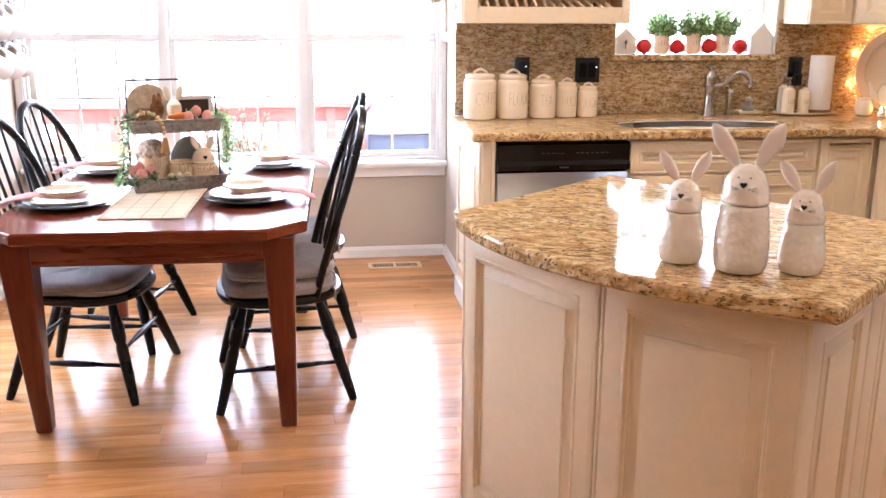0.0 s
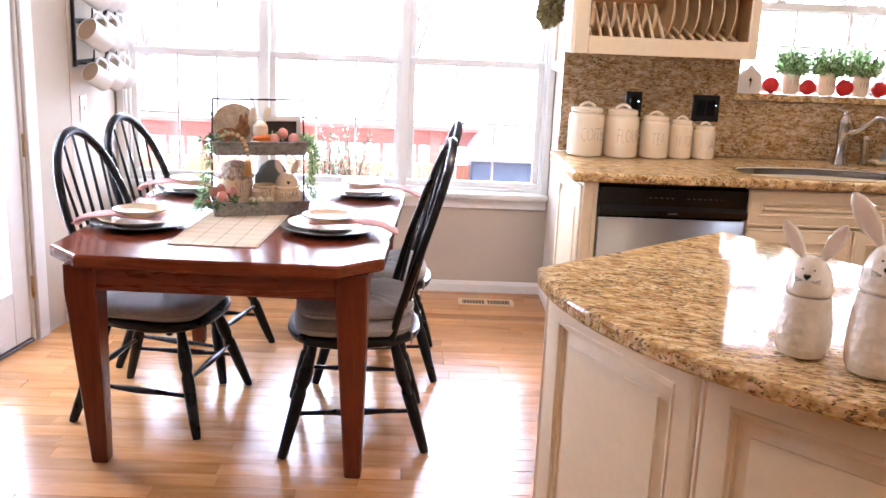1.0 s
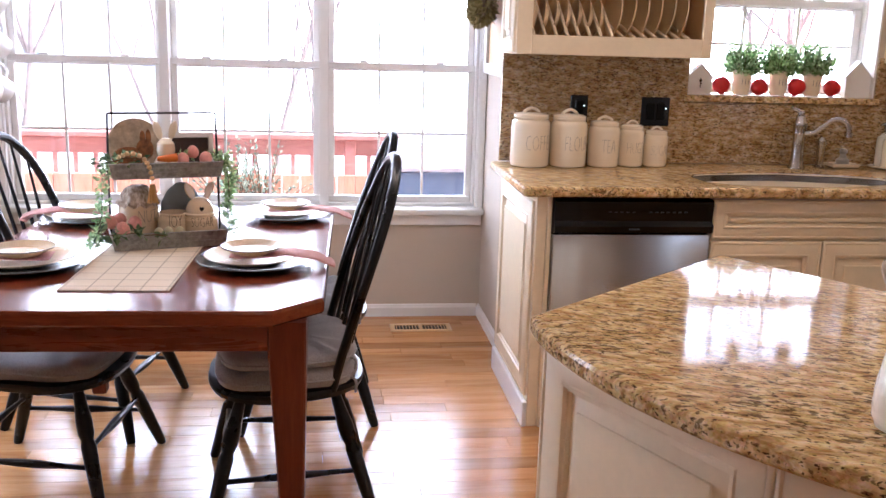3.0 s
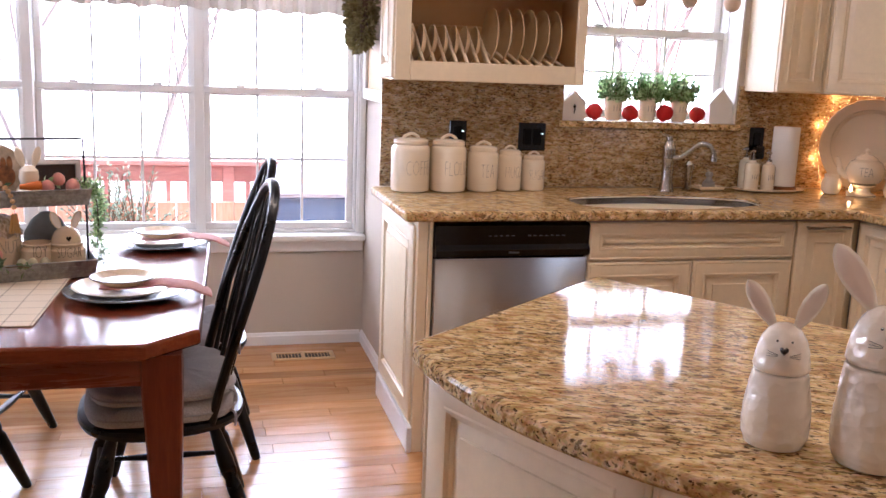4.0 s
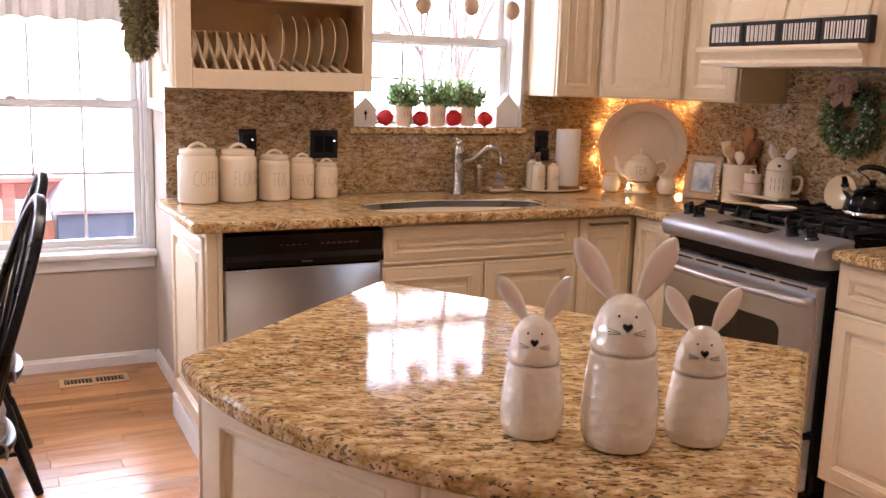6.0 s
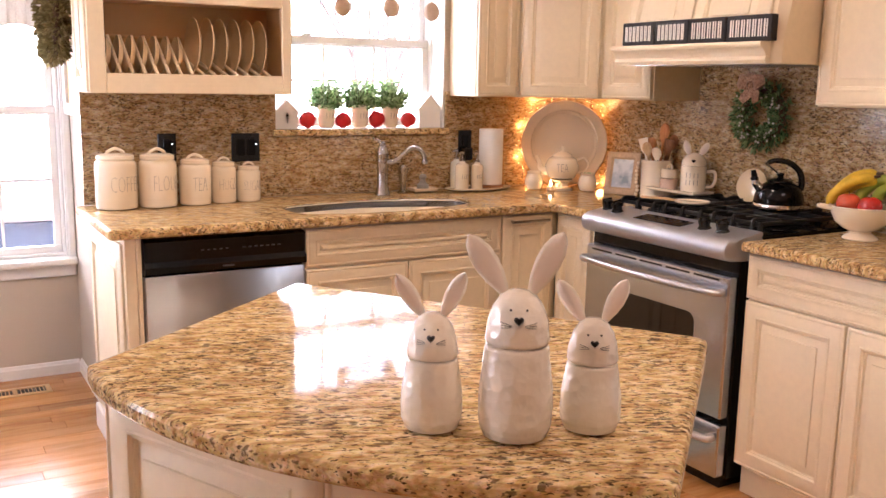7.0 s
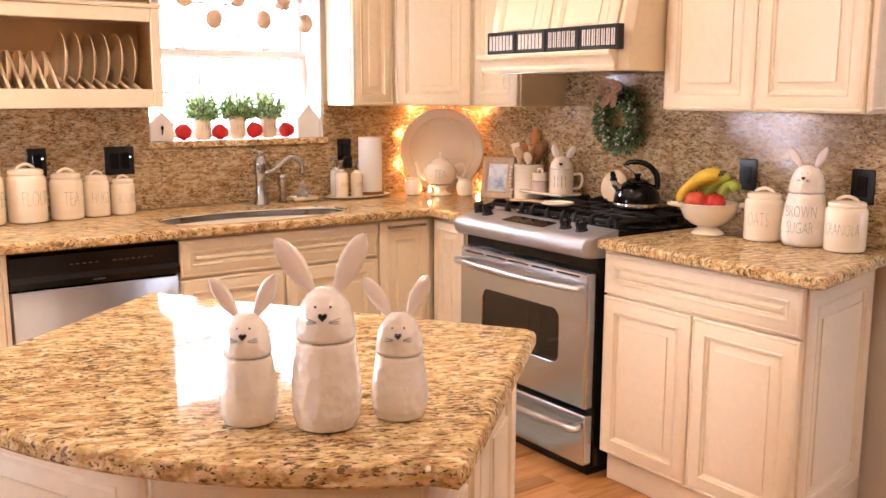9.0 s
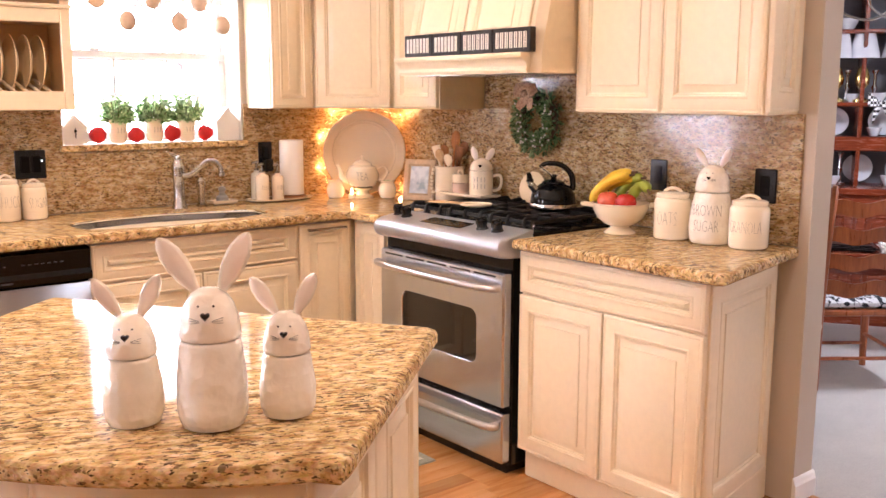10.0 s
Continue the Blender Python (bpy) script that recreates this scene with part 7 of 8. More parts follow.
# floor vent
fv_ = thing("floor_vent", pose(0.875, 5.235, 0.001), "cream metal floor register set in the boards", "vent")
bm = bmesh.new()
prof = [(0.0, 0.0), (0.0, 0.003), (0.004, 0.006), (0.022, 0.006), (0.024, 0.002)]
quad_loops(bm, [[(-0.152 + s, -0.06 + s, z), (0.152 - s, -0.06 + s, z), (0.152 - s, 0.06 - s, z), (-0.152 + s, 0.06 - s, z)] for s, z in prof], True, False)
part("frame", bm, M_CABIN, fv_)
bm = bm_box((-0.13, -0.038, 0.0008), (0.13, 0.038, 0.0018))
part("backing", bm, M_DARK, fv_)
for k in range(16):
    x = -0.12 + k * 0.016
    bm = bm_box((x - 0.0018, -0.037, 0.0015), (x + 0.0018, 0.037, 0.003), 0.0004)
    part("slat", bm, M_CABIN, fv_)
bm = bm_box((-0.006, -0.038, 0.002), (0.006, 0.038, 0.0058))
part("bar", bm, M_CABIN, fv_)

# ---- on the dining table ----
ZT = TZ + 0.001
M_CHARGER = plain("dark_green_charger", srgb(92, 98, 100), 0.22, vary=0.15, coat=0.3)
M_STONEW = plain("cream_stoneware", srgb(222, 198, 164), 0.25, vary=0.08, scale=14, coat=0.2)
M_RIM = plain("brown_rim", srgb(74, 56, 44), 0.4)
M_WELL = plain("tan_plate_glaze", srgb(208, 168, 116), 0.25, vary=0.08, scale=20, coat=0.3)
M_NAPKIN = cloth("pink_napkin", srgb(222, 168, 158), srgb(200, 140, 132), 380)


def lying_plate(name, x, y, z, r, label, mat, rim=None, group="place settings"):
    p = plate(name, r, label, mat, rim)
    p.matrix_basis = pose(x, y, z)
    p["group"] = group
    return p


def napkin(m, pts, w, label):
    """A folded cloth that follows a line."""
    nk = thing("napkin", m, label, "napkin", "napkins")
    line = smooth_line(pts, 6)
    bm = bmesh.new()
    loops = []
    for i, p in enumerate(line):
        d = (line[min(i + 1, len(line) - 1)] - line[max(i - 1, 0)]).normalized()
        side = d.cross(Vector((0, 0, 1))).normalized()
        nor = side.cross(d)
        k = 1 + 0.12 * math.sin(i * 0.5)
        ring = []
        for u, h in ((-1, 0), (-0.5, 0.003), (0, 0.001), (0.5, 0.004), (1, 0), (1, 0.005), (0.5, 0.009), (0, 0.006), (-0.5, 0.008), (-1, 0.005)):
            ring.append(p + side * (u * w * k) + nor * (h + 0.001 * math.sin(i * 0.9 + u * 3)))
        loops.append(ring)
    quad_loops(bm, loops)
    part("cloth", bm, M_NAPKIN, nk, angle=70)
    return nk


for i, (x, y, s) in enumerate(((-0.465, 3.61, -1), (0.19, 3.63, 1), (0.262, 4.375, 1), (-0.455, 4.31, -1))):
    lying_plate("charger", x, y, ZT, 0.176, "dark charger plate on the dining table", M_CHARGER)
    lying_plate("dinner_plate", x - 0.01, y, ZT + 0.0105, 0.142, "cream dinner plate on a dark charger", M_STONEW)
    sp = lying_plate("salad_plate", x - 0.01, y, ZT + 0.036, 0.092, "small cream plate with a tan centre and dark rim", M_STONEW, M_RIM)
    bm = bmesh.new()
    lathe(bm, [(0.061, 0.0094), (0.06, 0.0103), (0.05, 0.0088), (0.002, 0.0084)], 32, cap0=False)
    part("well", bm, M_WELL, sp, "tan glazed centre")
    napkin(pose(x, y, ZT), [(-0.07 * s, 0.01, 0.027), (0.04 * s, 0.0, 0.03), (0.10 * s, -0.005, 0.036), (0.17 * s, -0.015, 0.03), (0.22 * s, -0.02, 0.012), (0.235 * s if s > 0 else 0.2 * s, -0.02, 0.004)], 0.045, "pink cloth napkin tucked between the plates")

g = Graph("plaid_runner")
co = g.coords(spread=False)
sep = g.node("SeparateXYZ", Vector=co)
def stripes(axis, period, width):
    m1 = g.tree.nodes.new("ShaderNodeMath")
    m1.operation = "PINGPONG"
    g.link(sep.outputs[axis], m1.inputs[0])
    m1.inputs[1].default_value = period / 2
    return g.grey(m1.outputs[0], (width, 1), (width * 1.25, 0))
c = g.mix(g.noise(co, 300, 2), srgb(222, 204, 178), srgb(236, 222, 200))
c = g.mix(g.mix(0.5, stripes(0, 0.07, 0.003), stripes(1, 0.07, 0.003)), c, srgb(120, 96, 70))
M_RUNNER = g.set(Base_Color=c, Roughness=0.9)
rn = thing("table_runner", pose(-0.14, 3.86, ZT, 0, 0, -2.5), "cream plaid woven table runner", "table runner")
bm = bmesh.new()
n = 40
loops = []
for i in range(n + 1):
    y = -0.53 + 1.06 * i / n
    z = 0.0012 * math.sin(i * 0.7)
    loops.append([(-0.146, y, 0.0), (0.146, y, 0.0), (0.146, y, 0.0025 + z * 0.5 + 0.0006), (0.0, y, 0.0025 + z * 0.4 + 0.0006), (-0.146, y, 0.003 - z * 0.3 + 0.0006)])
quad_loops(bm, loops)
part("cloth", bm, M_RUNNER, rn)

# two-tier galvanised tray
M_GALV = plain("galvanised_metal", (0.42, 0.42, 0.41, 1), 0.5, 0.85, vary=0.25, scale=26, grain=0.35, gscale=80, bump=0.2, bscale=40)
M_WIRE = plain("dark_wire", srgb(38, 36, 36), 0.5, 0.4, vary=0.2)
BX, BY, BT = -0.115, 3.925, 16
TRAY = pose(BX, BY, ZT + 0.0035, 0, 0, BT)
ty = thing("tiered_tray", TRAY, "two-tier galvanised metal tray with a wire frame", "tiered tray")
def tin(z, w, d, h, nm):
    bm = bmesh.new()
    prof = [(0.0, 0.0), (0.0, 0.002), (-0.008, h - 0.006), (-0.011, h - 0.002), (-0.009, h), (-0.006, h - 0.003), (0.002, 0.004)]
    loops = []
    for s, zz in prof:
        loops.append([(-w + s, -d + s, z + zz), (w - s, -d + s, z + zz), (w - s, d - s, z + zz), (-w + s, d - s, z + zz)])
    quad_loops(bm, loops)
    for k in (0.35, 0.62):
        box(bm, (-w - 0.006 * k - 0.001, -d - 0.008 * k - 0.0015, z + h * k), (w + 0.006 * k + 0.001, -d - 0.008 * k + 0.002, z + h * k + 0.003))
    return part(nm, bm, M_GALV, ty)
tin(0.0, 0.172, 0.10, 0.055, "lower_tray")
tin(0.222, 0.166, 0.075, 0.052, "upper_tray")
bm = bmesh.new()
for sx in (-1, 1):
    tube(bm, [(sx * 0.174, 0.02, 0.03), (sx * 0.172, 0.02, 0.25), (sx * 0.168, 0.02, 0.42)], 0.0036, 7)
tube(bm, [(-0.168, 0.02, 0.42), (0.168, 0.02, 0.42)], 0.0036, 7)
part("wire_frame", bm, M_WIRE, ty)


def on_tray(name, x, y, z, label, category, group="", turn=0.0, rx=0.0, size=(1, 1, 1)):
    return thing(name, TRAY @ pose(x, y, z, rx, 0, turn) @ Matrix.Diagonal((*size, 1)), label, category, group)


U, LW = 0.228, 0.006                                  # heights of the two tray floors
# round plaque with a brown patterned motif, reduced to plain shapes
pq = on_tray("round_plaque", -0.085, 0.035, U + 0.005, "round tan wooden plaque with a brown painted shape", "plaque", rx=-8)
bm = bmesh.new()
quad_loops(bm, [[(0.085 * math.cos(a) * k, yy, 0.085 + 0.085 * math.sin(a) * k) for a in (2 * math.pi * i / 40 for i in range(40))] for k, yy in ((0.97, 0.006), (1.0, 0.004), (1.0, -0.004), (0.97, -0.006))])
part("disc", bm, plain("weathered_plaque", srgb(198, 178, 152), 0.7, vary=0.35, scale=26, grain=0.2, gscale=60), pq)
bm = bmesh.new()
for cx, cz, a, b in ((-0.022, 0.045, 0.052, 0.034), (0.03, 0.07, 0.028, 0.034), (0.042, 0.108, 0.009, 0.026), (0.024, 0.106, 0.009, 0.024)):
    quad_loops(bm, [[(cx + a * k * math.cos(q), yy, cz + b * k * math.sin(q)) for q in (2 * math.pi * i / 20 for i in range(20))] for k, yy in ((1, -0.005), (0.9, -0.009), (0.2, -0.0105))])
part("painted_shape", bm, plain("brown_paint", srgb(140, 92, 58), 0.7, vary=0.5, scale=60), pq, "brown painted shape")
# white bunny figurine with a carrot
fg = on_tray("bunny_figurine", 0.005, -0.005, U, "small white ceramic bunny figurine with an orange carrot", "figurine", size=(1.15, 1.15, 1.15))
bm = bmesh.new()
lathe(bm, [(0.03, 0), (0.036, 0.01), (0.033, 0.035), (0.022, 0.05), (0.026, 0.066), (0.024, 0.085), (0.012, 0.098), (0.002, 0.1)], 24)
bi = bmesh.new()
for sx in (-1, 1):
    ear(bm, bi, (sx * 0.012, 0, 0.092), (sx * 0.028, 0, 0.148), 0.011, (0, -1, 0), 0.007)
    bmesh.ops.create_icosphere(bm, subdivisions=2, radius=0.014, matrix=Matrix.Translation((sx * 0.028, -0.018, 0.012)))
bi.free()
part("body", bm, M_CERAM, fg)
bm = bmesh.new()
tube(bm, [(-0.028, -0.036, 0.046), (0.0, -0.04, 0.047), (0.024, -0.036, 0.049)], [0.006, 0.011, 0.012], 12)
part("carrot", bm, plain("orange_carrot", srgb(226, 120, 40), 0.5), fg, "orange carrot")
# small framed chalk sign
cs = on_tray("framed_sign", 0.085, 0.035, U, "small dark sign in a white frame lettered BUNNY", "sign", rx=-6)
bm = bmesh.new()
prof = [(0, 0.008), (0, -0.006), (0.014, -0.006), (0.016, -0.001)]
quad_loops(bm, [[(-0.078 + s, y, s), (0.078 - s, y, s), (0.078 - s, y, 0.125 - s), (-0.078 + s, y, 0.125 - s)] for s, y in prof], True, False)
part("frame", bm, M_TRIM, cs)
bm = bm_box((-0.064, -0.001, 0.014), (0.064, 0.003, 0.111))
part("board", bm, plain("brown_black_board", srgb(64, 48, 42), 0.7, vary=0.2), cs)
letters("lettering", "BUNNY", 0.034, cs, M_GREYPRINT, pose(0.0, -0.0014, 0.085), None, 0.8, 0.0004)
# eggs
M_PEGG = plain("pink_glitter_egg", srgb(236, 164, 150), 0.55, vary=0.12, scale=60, grain=0.2, gscale=300)
M_SEGG = plain("pale_olive_egg", srgb(196, 186, 150), 0.5, vary=0.15, scale=50)
def egg(x, y, z, r, mat, label, group):
    e = on_tray("egg", x, y, z, label, "egg", group, random.uniform(0, 180))
    bm = bmesh.new()
    lathe(bm, [(0.05 * r, 0.0), (r * 0.55, r * 0.12), (r * 0.93, r * 0.55), (r, r * 1.0), (r * 0.9, r * 1.45), (r * 0.6, r * 1.85), (r * 0.2, r * 2.08), (0.02 * r, r * 2.1)], 20)
    part("shell", bm, mat, e)
for x, y, z, r in ((0.052, -0.045, U + 0.03, 0.02), (0.088, -0.012, U + 0.048, 0.02), (0.124, -0.045, U + 0.03, 0.021)):
    egg(x, y, z, r, M_PEGG, "pink decorated egg in the upper tray", "pink eggs")
for x, y, z, r in ((-0.145, -0.088, LW + 0.037, 0.023), (-0.106, -0.066, LW + 0.052, 0.022), (-0.176, -0.05, LW + 0.056, 0.021), (-0.148, -0.04, LW + 0.064, 0.02)):
    egg(x, y, z, r, M_PEGG, "pink decorated egg in the lower tray", "pink eggs")
for x, y in ((-0.035, -0.085), (-0.005, -0.08), (0.03, -0.085), (0.015, -0.06)):
    egg(x, y, LW + 0.03, 0.015, M_SEGG, "small pale olive egg in the lower tray", "small eggs")
# crock with cloth top
M_CHARCOAL = plain("charcoal_print", srgb(96, 84, 74), 0.5)
cr = on_tray("cloth_topped_crock", -0.085, 0.02, LW, "cream lettered crock topped with a brown checked cloth", "crock", size=(1.08, 1.08, 1.22))
bm = bmesh.new()
lathe(bm, [(0.052, 0), (0.056, 0.004), (0.058, 0.09), (0.05, 0.102), (0.05, 0.11), (0.03, 0.11)], 30)
part("jar", bm, M_STONEW, cr)
letters("lettering", "NUT", 0.05, cr, M_INK, pose(0, 0, 0.072, 0, 0, 22), 0.0585, 0.6, 0.0004)
bm = bmesh.new()
loops = []
for k, (r0, z0) in enumerate(((0.06, 0.098), (0.057, 0.106), (0.05, 0.112), (0.048, 0.128), (0.036, 0.143), (0.02, 0.15), (0.002, 0.15))):
    loops.append([(r0 * (1 + (0.1 if k == 0 else 0.04) * math.sin(11 * a)) * math.cos(a), r0 * (1 + (0.1 if k == 0 else 0.04) * math.sin(11 * a)) * math.sin(a), z0 + (0.006 * math.sin(11 * a) if k < 2 else 0)) for a in (2 * math.pi * i / 44 for i in range(44))])
quad_loops(bm, loops, False, True)
part("cloth_top", bm, cloth("brown_check", srgb(216, 198, 178), srgb(150, 128, 110), 140), cr, "brown checked cloth top", angle=70)
# two lettered jars, one with rabbit ears, a grey egg behind
j1 = on_tray("lettered_jar", 0.018, -0.03, LW, "cream pot lettered JOY", "jar", size=(1.05, 1.05, 1.38))
bm = bmesh.new()
lathe(bm, [(0.034, 0), (0.044, 0.01), (0.048, 0.035), (0.0475, 0.056), (0.041, 0.064), (0.046, 0.07), (0.042, 0.072), (0.038, 0.06)], 30)
part("pot", bm, M_STONEW, j1)
letters("lettering", "JOY", 0.042, j1, M_CHARCOAL, pose(0, 0, 0.054), 0.0482, 0.6, 0.0004)
j2 = on_tray("bunny_sugar_jar", 0.1, -0.045, LW, "cream pot lettered SUGAR with a rabbit-head lid", "jar", size=(1.08, 1.08, 1.3))
bm = bmesh.new()
lathe(bm, [(0.036, 0), (0.048, 0.012), (0.052, 0.035), (0.0515, 0.059), (0.045, 0.067), (0.05, 0.074), (0.046, 0.076)], 30)
part("pot", bm, M_STONEW, j2)
letters("lettering", "SUGAR", 0.036, j2, M_CHARCOAL, pose(0, 0, 0.055), 0.0523, 0.62, 0.0004)
bm = bmesh.new()
lathe(bm, [(0.042, 0.076), (0.04, 0.087), (0.031, 0.102), (0.017, 0.111), (0.002, 0.114)], 26)
lid2 = part("lid", bm, M_STONEW, j2)
for sx in (-1, 1):
    bo, bi = bmesh.new(), bmesh.new()
    ear(bo, bi, (sx * 0.014, 0, 0.104), (sx * 0.04, 0, 0.150), 0.012, (0, -1, 0), 0.008)
    part("ear", bo, M_STONEW, lid2)
    part("inner_ear", bi, M_PINK, lid2)
bm = bmesh.new()
heart(bm, (0, -0.0395, 0.088), (1, 0, 0), (0, 0.1, 1), (0, -1, 0), 0.014, 0.003)
part("nose", bm, M_DARK, lid2)
ge = on_tray("grey_egg", 0.055, 0.045, LW, "large blue-grey wooden egg standing in the tray", "ornament")
bm = bmesh.new()
lathe(bm, [(0.034, 0.0), (0.06, 0.02), (0.072, 0.065), (0.066, 0.12), (0.044, 0.16), (0.016, 0.182), (0.002, 0.184)], 30, squash=0.4)
part("shell", bm, plain("blue_grey_paint", srgb(122, 128, 132), 0.7, vary=0.15, scale=20), ge)
# wooden bead garland with tassel
bg = on_tray("bead_garland", -0.07, -0.085, 0.0, "wooden bead garland with a jute tassel over the tray", "garland")
line = smooth_line([(-0.075, 0.02, 0.292), (-0.045, 0.0, 0.305), (-0.01, -0.008, 0.295), (0.012, -0.016, 0.262), (0.02, -0.018, 0.215)], 6)
prev = line[0]
k = 0
for p in line:
    if (p - prev).length >= 0.0135 or k == 0:
        bm = bmesh.new()
        bmesh.ops.create_icosphere(bm, subdivisions=2, radius=0.0078, matrix=Matrix.Translation(p))
        part("bead", bm, M_PALEWOOD, bg)
        prev = p
        k += 1
bm = bmesh.new()
rt_ = random.Random(4)
for k in range(26):
    a = 2 * math.pi * k / 26
    r0 = 0.004 + 0.004 * rt_.random()
    tube(bm, [(0.02 + r0 * math.cos(a), -0.018 + r0 * math.sin(a), 0.208), (0.02 + 2.4 * r0 * math.cos(a), -0.018 + 2.4 * r0 * math.sin(a), 0.148 + 0.008 * rt_.random())], 0.0016, 4)
part("tassel", bm, plain("jute", srgb(196, 150, 92), 0.9), bg, "jute tassel")
# greenery at both ends of the tray
def sprig(name, pts, count, size, mat, label):
    s = on_tray(name, 0, 0, 0.0, label, "greenery", "greenery")
    line = smooth_line(pts, 6)
    bm = bmesh.new()
    tube(bm, line, 0.0016, 5)
    part("stem", bm, M_TWIG, s)
    bm = bmesh.new()
    rr = random.Random(len(label) + count)
    for k in range(count):
        p = line[rr.randrange(len(line))]
        o = Vector((rr.uniform(-1, 1), rr.uniform(-1, 1), rr.uniform(-0.7, 1))).normalized()
        leaf(bm, p + o * 0.02 * rr.random(), o, size * rr.uniform(0.7, 1.25), 0.6)
    tagged(part("leaves", bm, mat, s), kind="stuff")
sprig("greenery", [(0.165, -0.03, 0.27), (0.19, -0.045, 0.24), (0.195, -0.05, 0.16), (0.19, -0.05, 0.1), (0.205, -0.06, 0.04)], 420, 0.0155, M_LEAF, "trailing green sprig at the end of the tray")
sprig("greenery", [(0.16, 0.03, 0.28), (0.2, 0.02, 0.27), (0.215, 0.01, 0.22), (0.2, 0.0, 0.15)], 300, 0.0155, M_LEAF, "trailing green sprig at the end of the tray")
sprig("greenery", [(-0.165, -0.03, 0.26), (-0.195, -0.05, 0.22), (-0.2, -0.06, 0.14), (-0.215, -0.07, 0.06), (-0.235, -0.09, 0.02)], 440, 0.0155, M_LEAF, "trailing green sprig at the end of the tray")
sprig("greenery", [(-0.06, -0.04, U + 0.05), (-0.12, -0.06, U + 0.06), (-0.17, -0.07, U + 0.05), (-0.22, -0.07, U + 0.045)], 40, 0.03, M_LEAF2, "grey-green eucalyptus sprig on the tray")
sprig("greenery", [(-0.1, -0.1, LW + 0.05), (-0.17, -0.12, LW + 0.05), (-0.22, -0.13, LW + 0.06)], 34, 0.034, M_LEAF2, "grey-green eucalyptus sprig on the tray")
sprig("greenery", [(-0.1, -0.1, LW + 0.04), (-0.05, -0.12, LW + 0.045), (-0.02, -0.125, LW + 0.04)], 20, 0.028, M_LEAF2, "grey-green eucalyptus sprig on the tray")
sprig("greenery", [(0.03, -0.03, U + 0.03), (0.05, -0.03, U + 0.06), (0.075, -0.02, U + 0.062)], 40, 0.016, M_LEAF, "small green sprig on the tray")

# ---- dining room beyond the opening ----
M_CARPET = plain("grey_carpet", srgb(192, 187, 180), 0.95, vary=0.08, scale=4, grain=0.25, gscale=300, bump=0.5, bscale=380, bdist=0.004)
M_DWALL = plain("grey_dining_paint", srgb(190, 192, 196), 0.8, vary=0.03)
bm = bm_box((3.68, -1.6, -0.1), (8.2, 5.4, 0.006))
piece("carpet", bm, M_CARPET, "pale grey dining room carpet", "carpet")
bm = bm_box((3.63, 0.2, -0.002), (3.685, YE, 0.01), 0.003)
piece("carpet_edge", bm, timber("oak_edge_strip", srgb(150, 96, 52), srgb(186, 130, 80), srgb(200, 150, 100), (12, 1, 12)), "wooden edge strip between boards and carpet", "trim")
bm = bmesh.new()
for lo, hi in (((3.7, 5.4, 0), (8.2, 5.53, H)), ((8.2, -1.6, 0), (8.33, 5.4, H)), ((3.7, -1.73, 0), (5.0, -1.6, H)), ((7.0, -1.73, 0), (8.2, -1.6, H)), ((5.0, -1.73, 0), (7.0, -1.6, 0.4)), ((5.0, -1.73, 2.2), (7.0, -1.6, H))):
    box(bm, lo, hi)
piece("wall_dining", bm, M_DWALL, "pale grey dining room wall with a wide window opening", "wall")
baseboard("baseboard", (8.2, -1.6), (8.2, 5.4), (-1, 0), 0.12)

# ladder-back chair with patterned pad
M_CHAIRW = timber("honey_oak_chair", srgb(112, 54, 24), srgb(150, 78, 38), srgb(170, 98, 52), (14, 14, 1.5), 0.3, 0.3)
lc = thing("ladderback_chair", pose(5.13, 2.82, 0.006, 0, 0, -38) @ Matrix.Diagonal((1.05, 1.05, 0.87, 1)), "brown wooden ladder-back chair with scalloped slats", "chair")
for sx in (-1, 1):
    bm = bmesh.new()
    tube(bm, [(sx * 0.2, -0.2, 0), (sx * 0.2, -0.2, 0.45), (sx * 0.205, -0.24, 0.8), (sx * 0.205, -0.28, 1.12), (sx * 0.205, -0.285, 1.16)], [0.018, 0.021, 0.019, 0.017, 0.01], 10)
    part("back_post", bm, M_CHAIRW, lc)
    bm = bmesh.new()
    tube(bm, [(sx * 0.215, 0.2, 0), (sx * 0.21, 0.2, 0.44)], [0.016, 0.022], 10)
    part("leg", bm, M_CHAIRW, lc)
for z in (0.58, 0.73, 0.88, 1.03):
    bm = bmesh.new()
    loops = []
    for k in range(13):
        u = k / 12
        x = -0.2 + 0.4 * u
        yb = -0.2 - 0.075 * (z - 0.45) / 0.65 - 0.02 * math.sin(math.pi * u)
        top_ = z + 0.045 + 0.012 * math.sin(2 * math.pi * u * 2 + 0.4)
        bot = z - 0.035 + 0.012 * math.sin(2 * math.pi * u * 2 + 1.2)
        loops.append([(x, yb - 0.006, bot), (x, yb + 0.006, bot), (x, yb + 0.006, top_), (x, yb - 0.006, top_)])
    quad_loops(bm, loops)
    part("slat", bm, M_CHAIRW, lc)
bm = bmesh.new()
slab(bm, [(-0.22, -0.205), (0.22, -0.205), (0.235, 0.22), (-0.235, 0.22)], [(0.01, 0.42), (0.0, 0.43), (0.0, 0.45), (0.01, 0.456)])
part("seat", bm, M_CHAIRW, lc)
for z, a, b in ((0.18, (-0.2, -0.2), (0.2, -0.2)), (0.14, (-0.21, 0.2), (0.21, 0.2)), (0.2, (-0.2, -0.2), (-0.21, 0.2)), (0.2, (0.2, -0.2), (0.21, 0.2))):
    bm = bmesh.new()
    tube(bm, [(*a, z), (*b, z)], 0.011, 8)
    part("stretcher", bm, M_CHAIRW, lc)
g = Graph("black_white_floral")
co = g.coords()
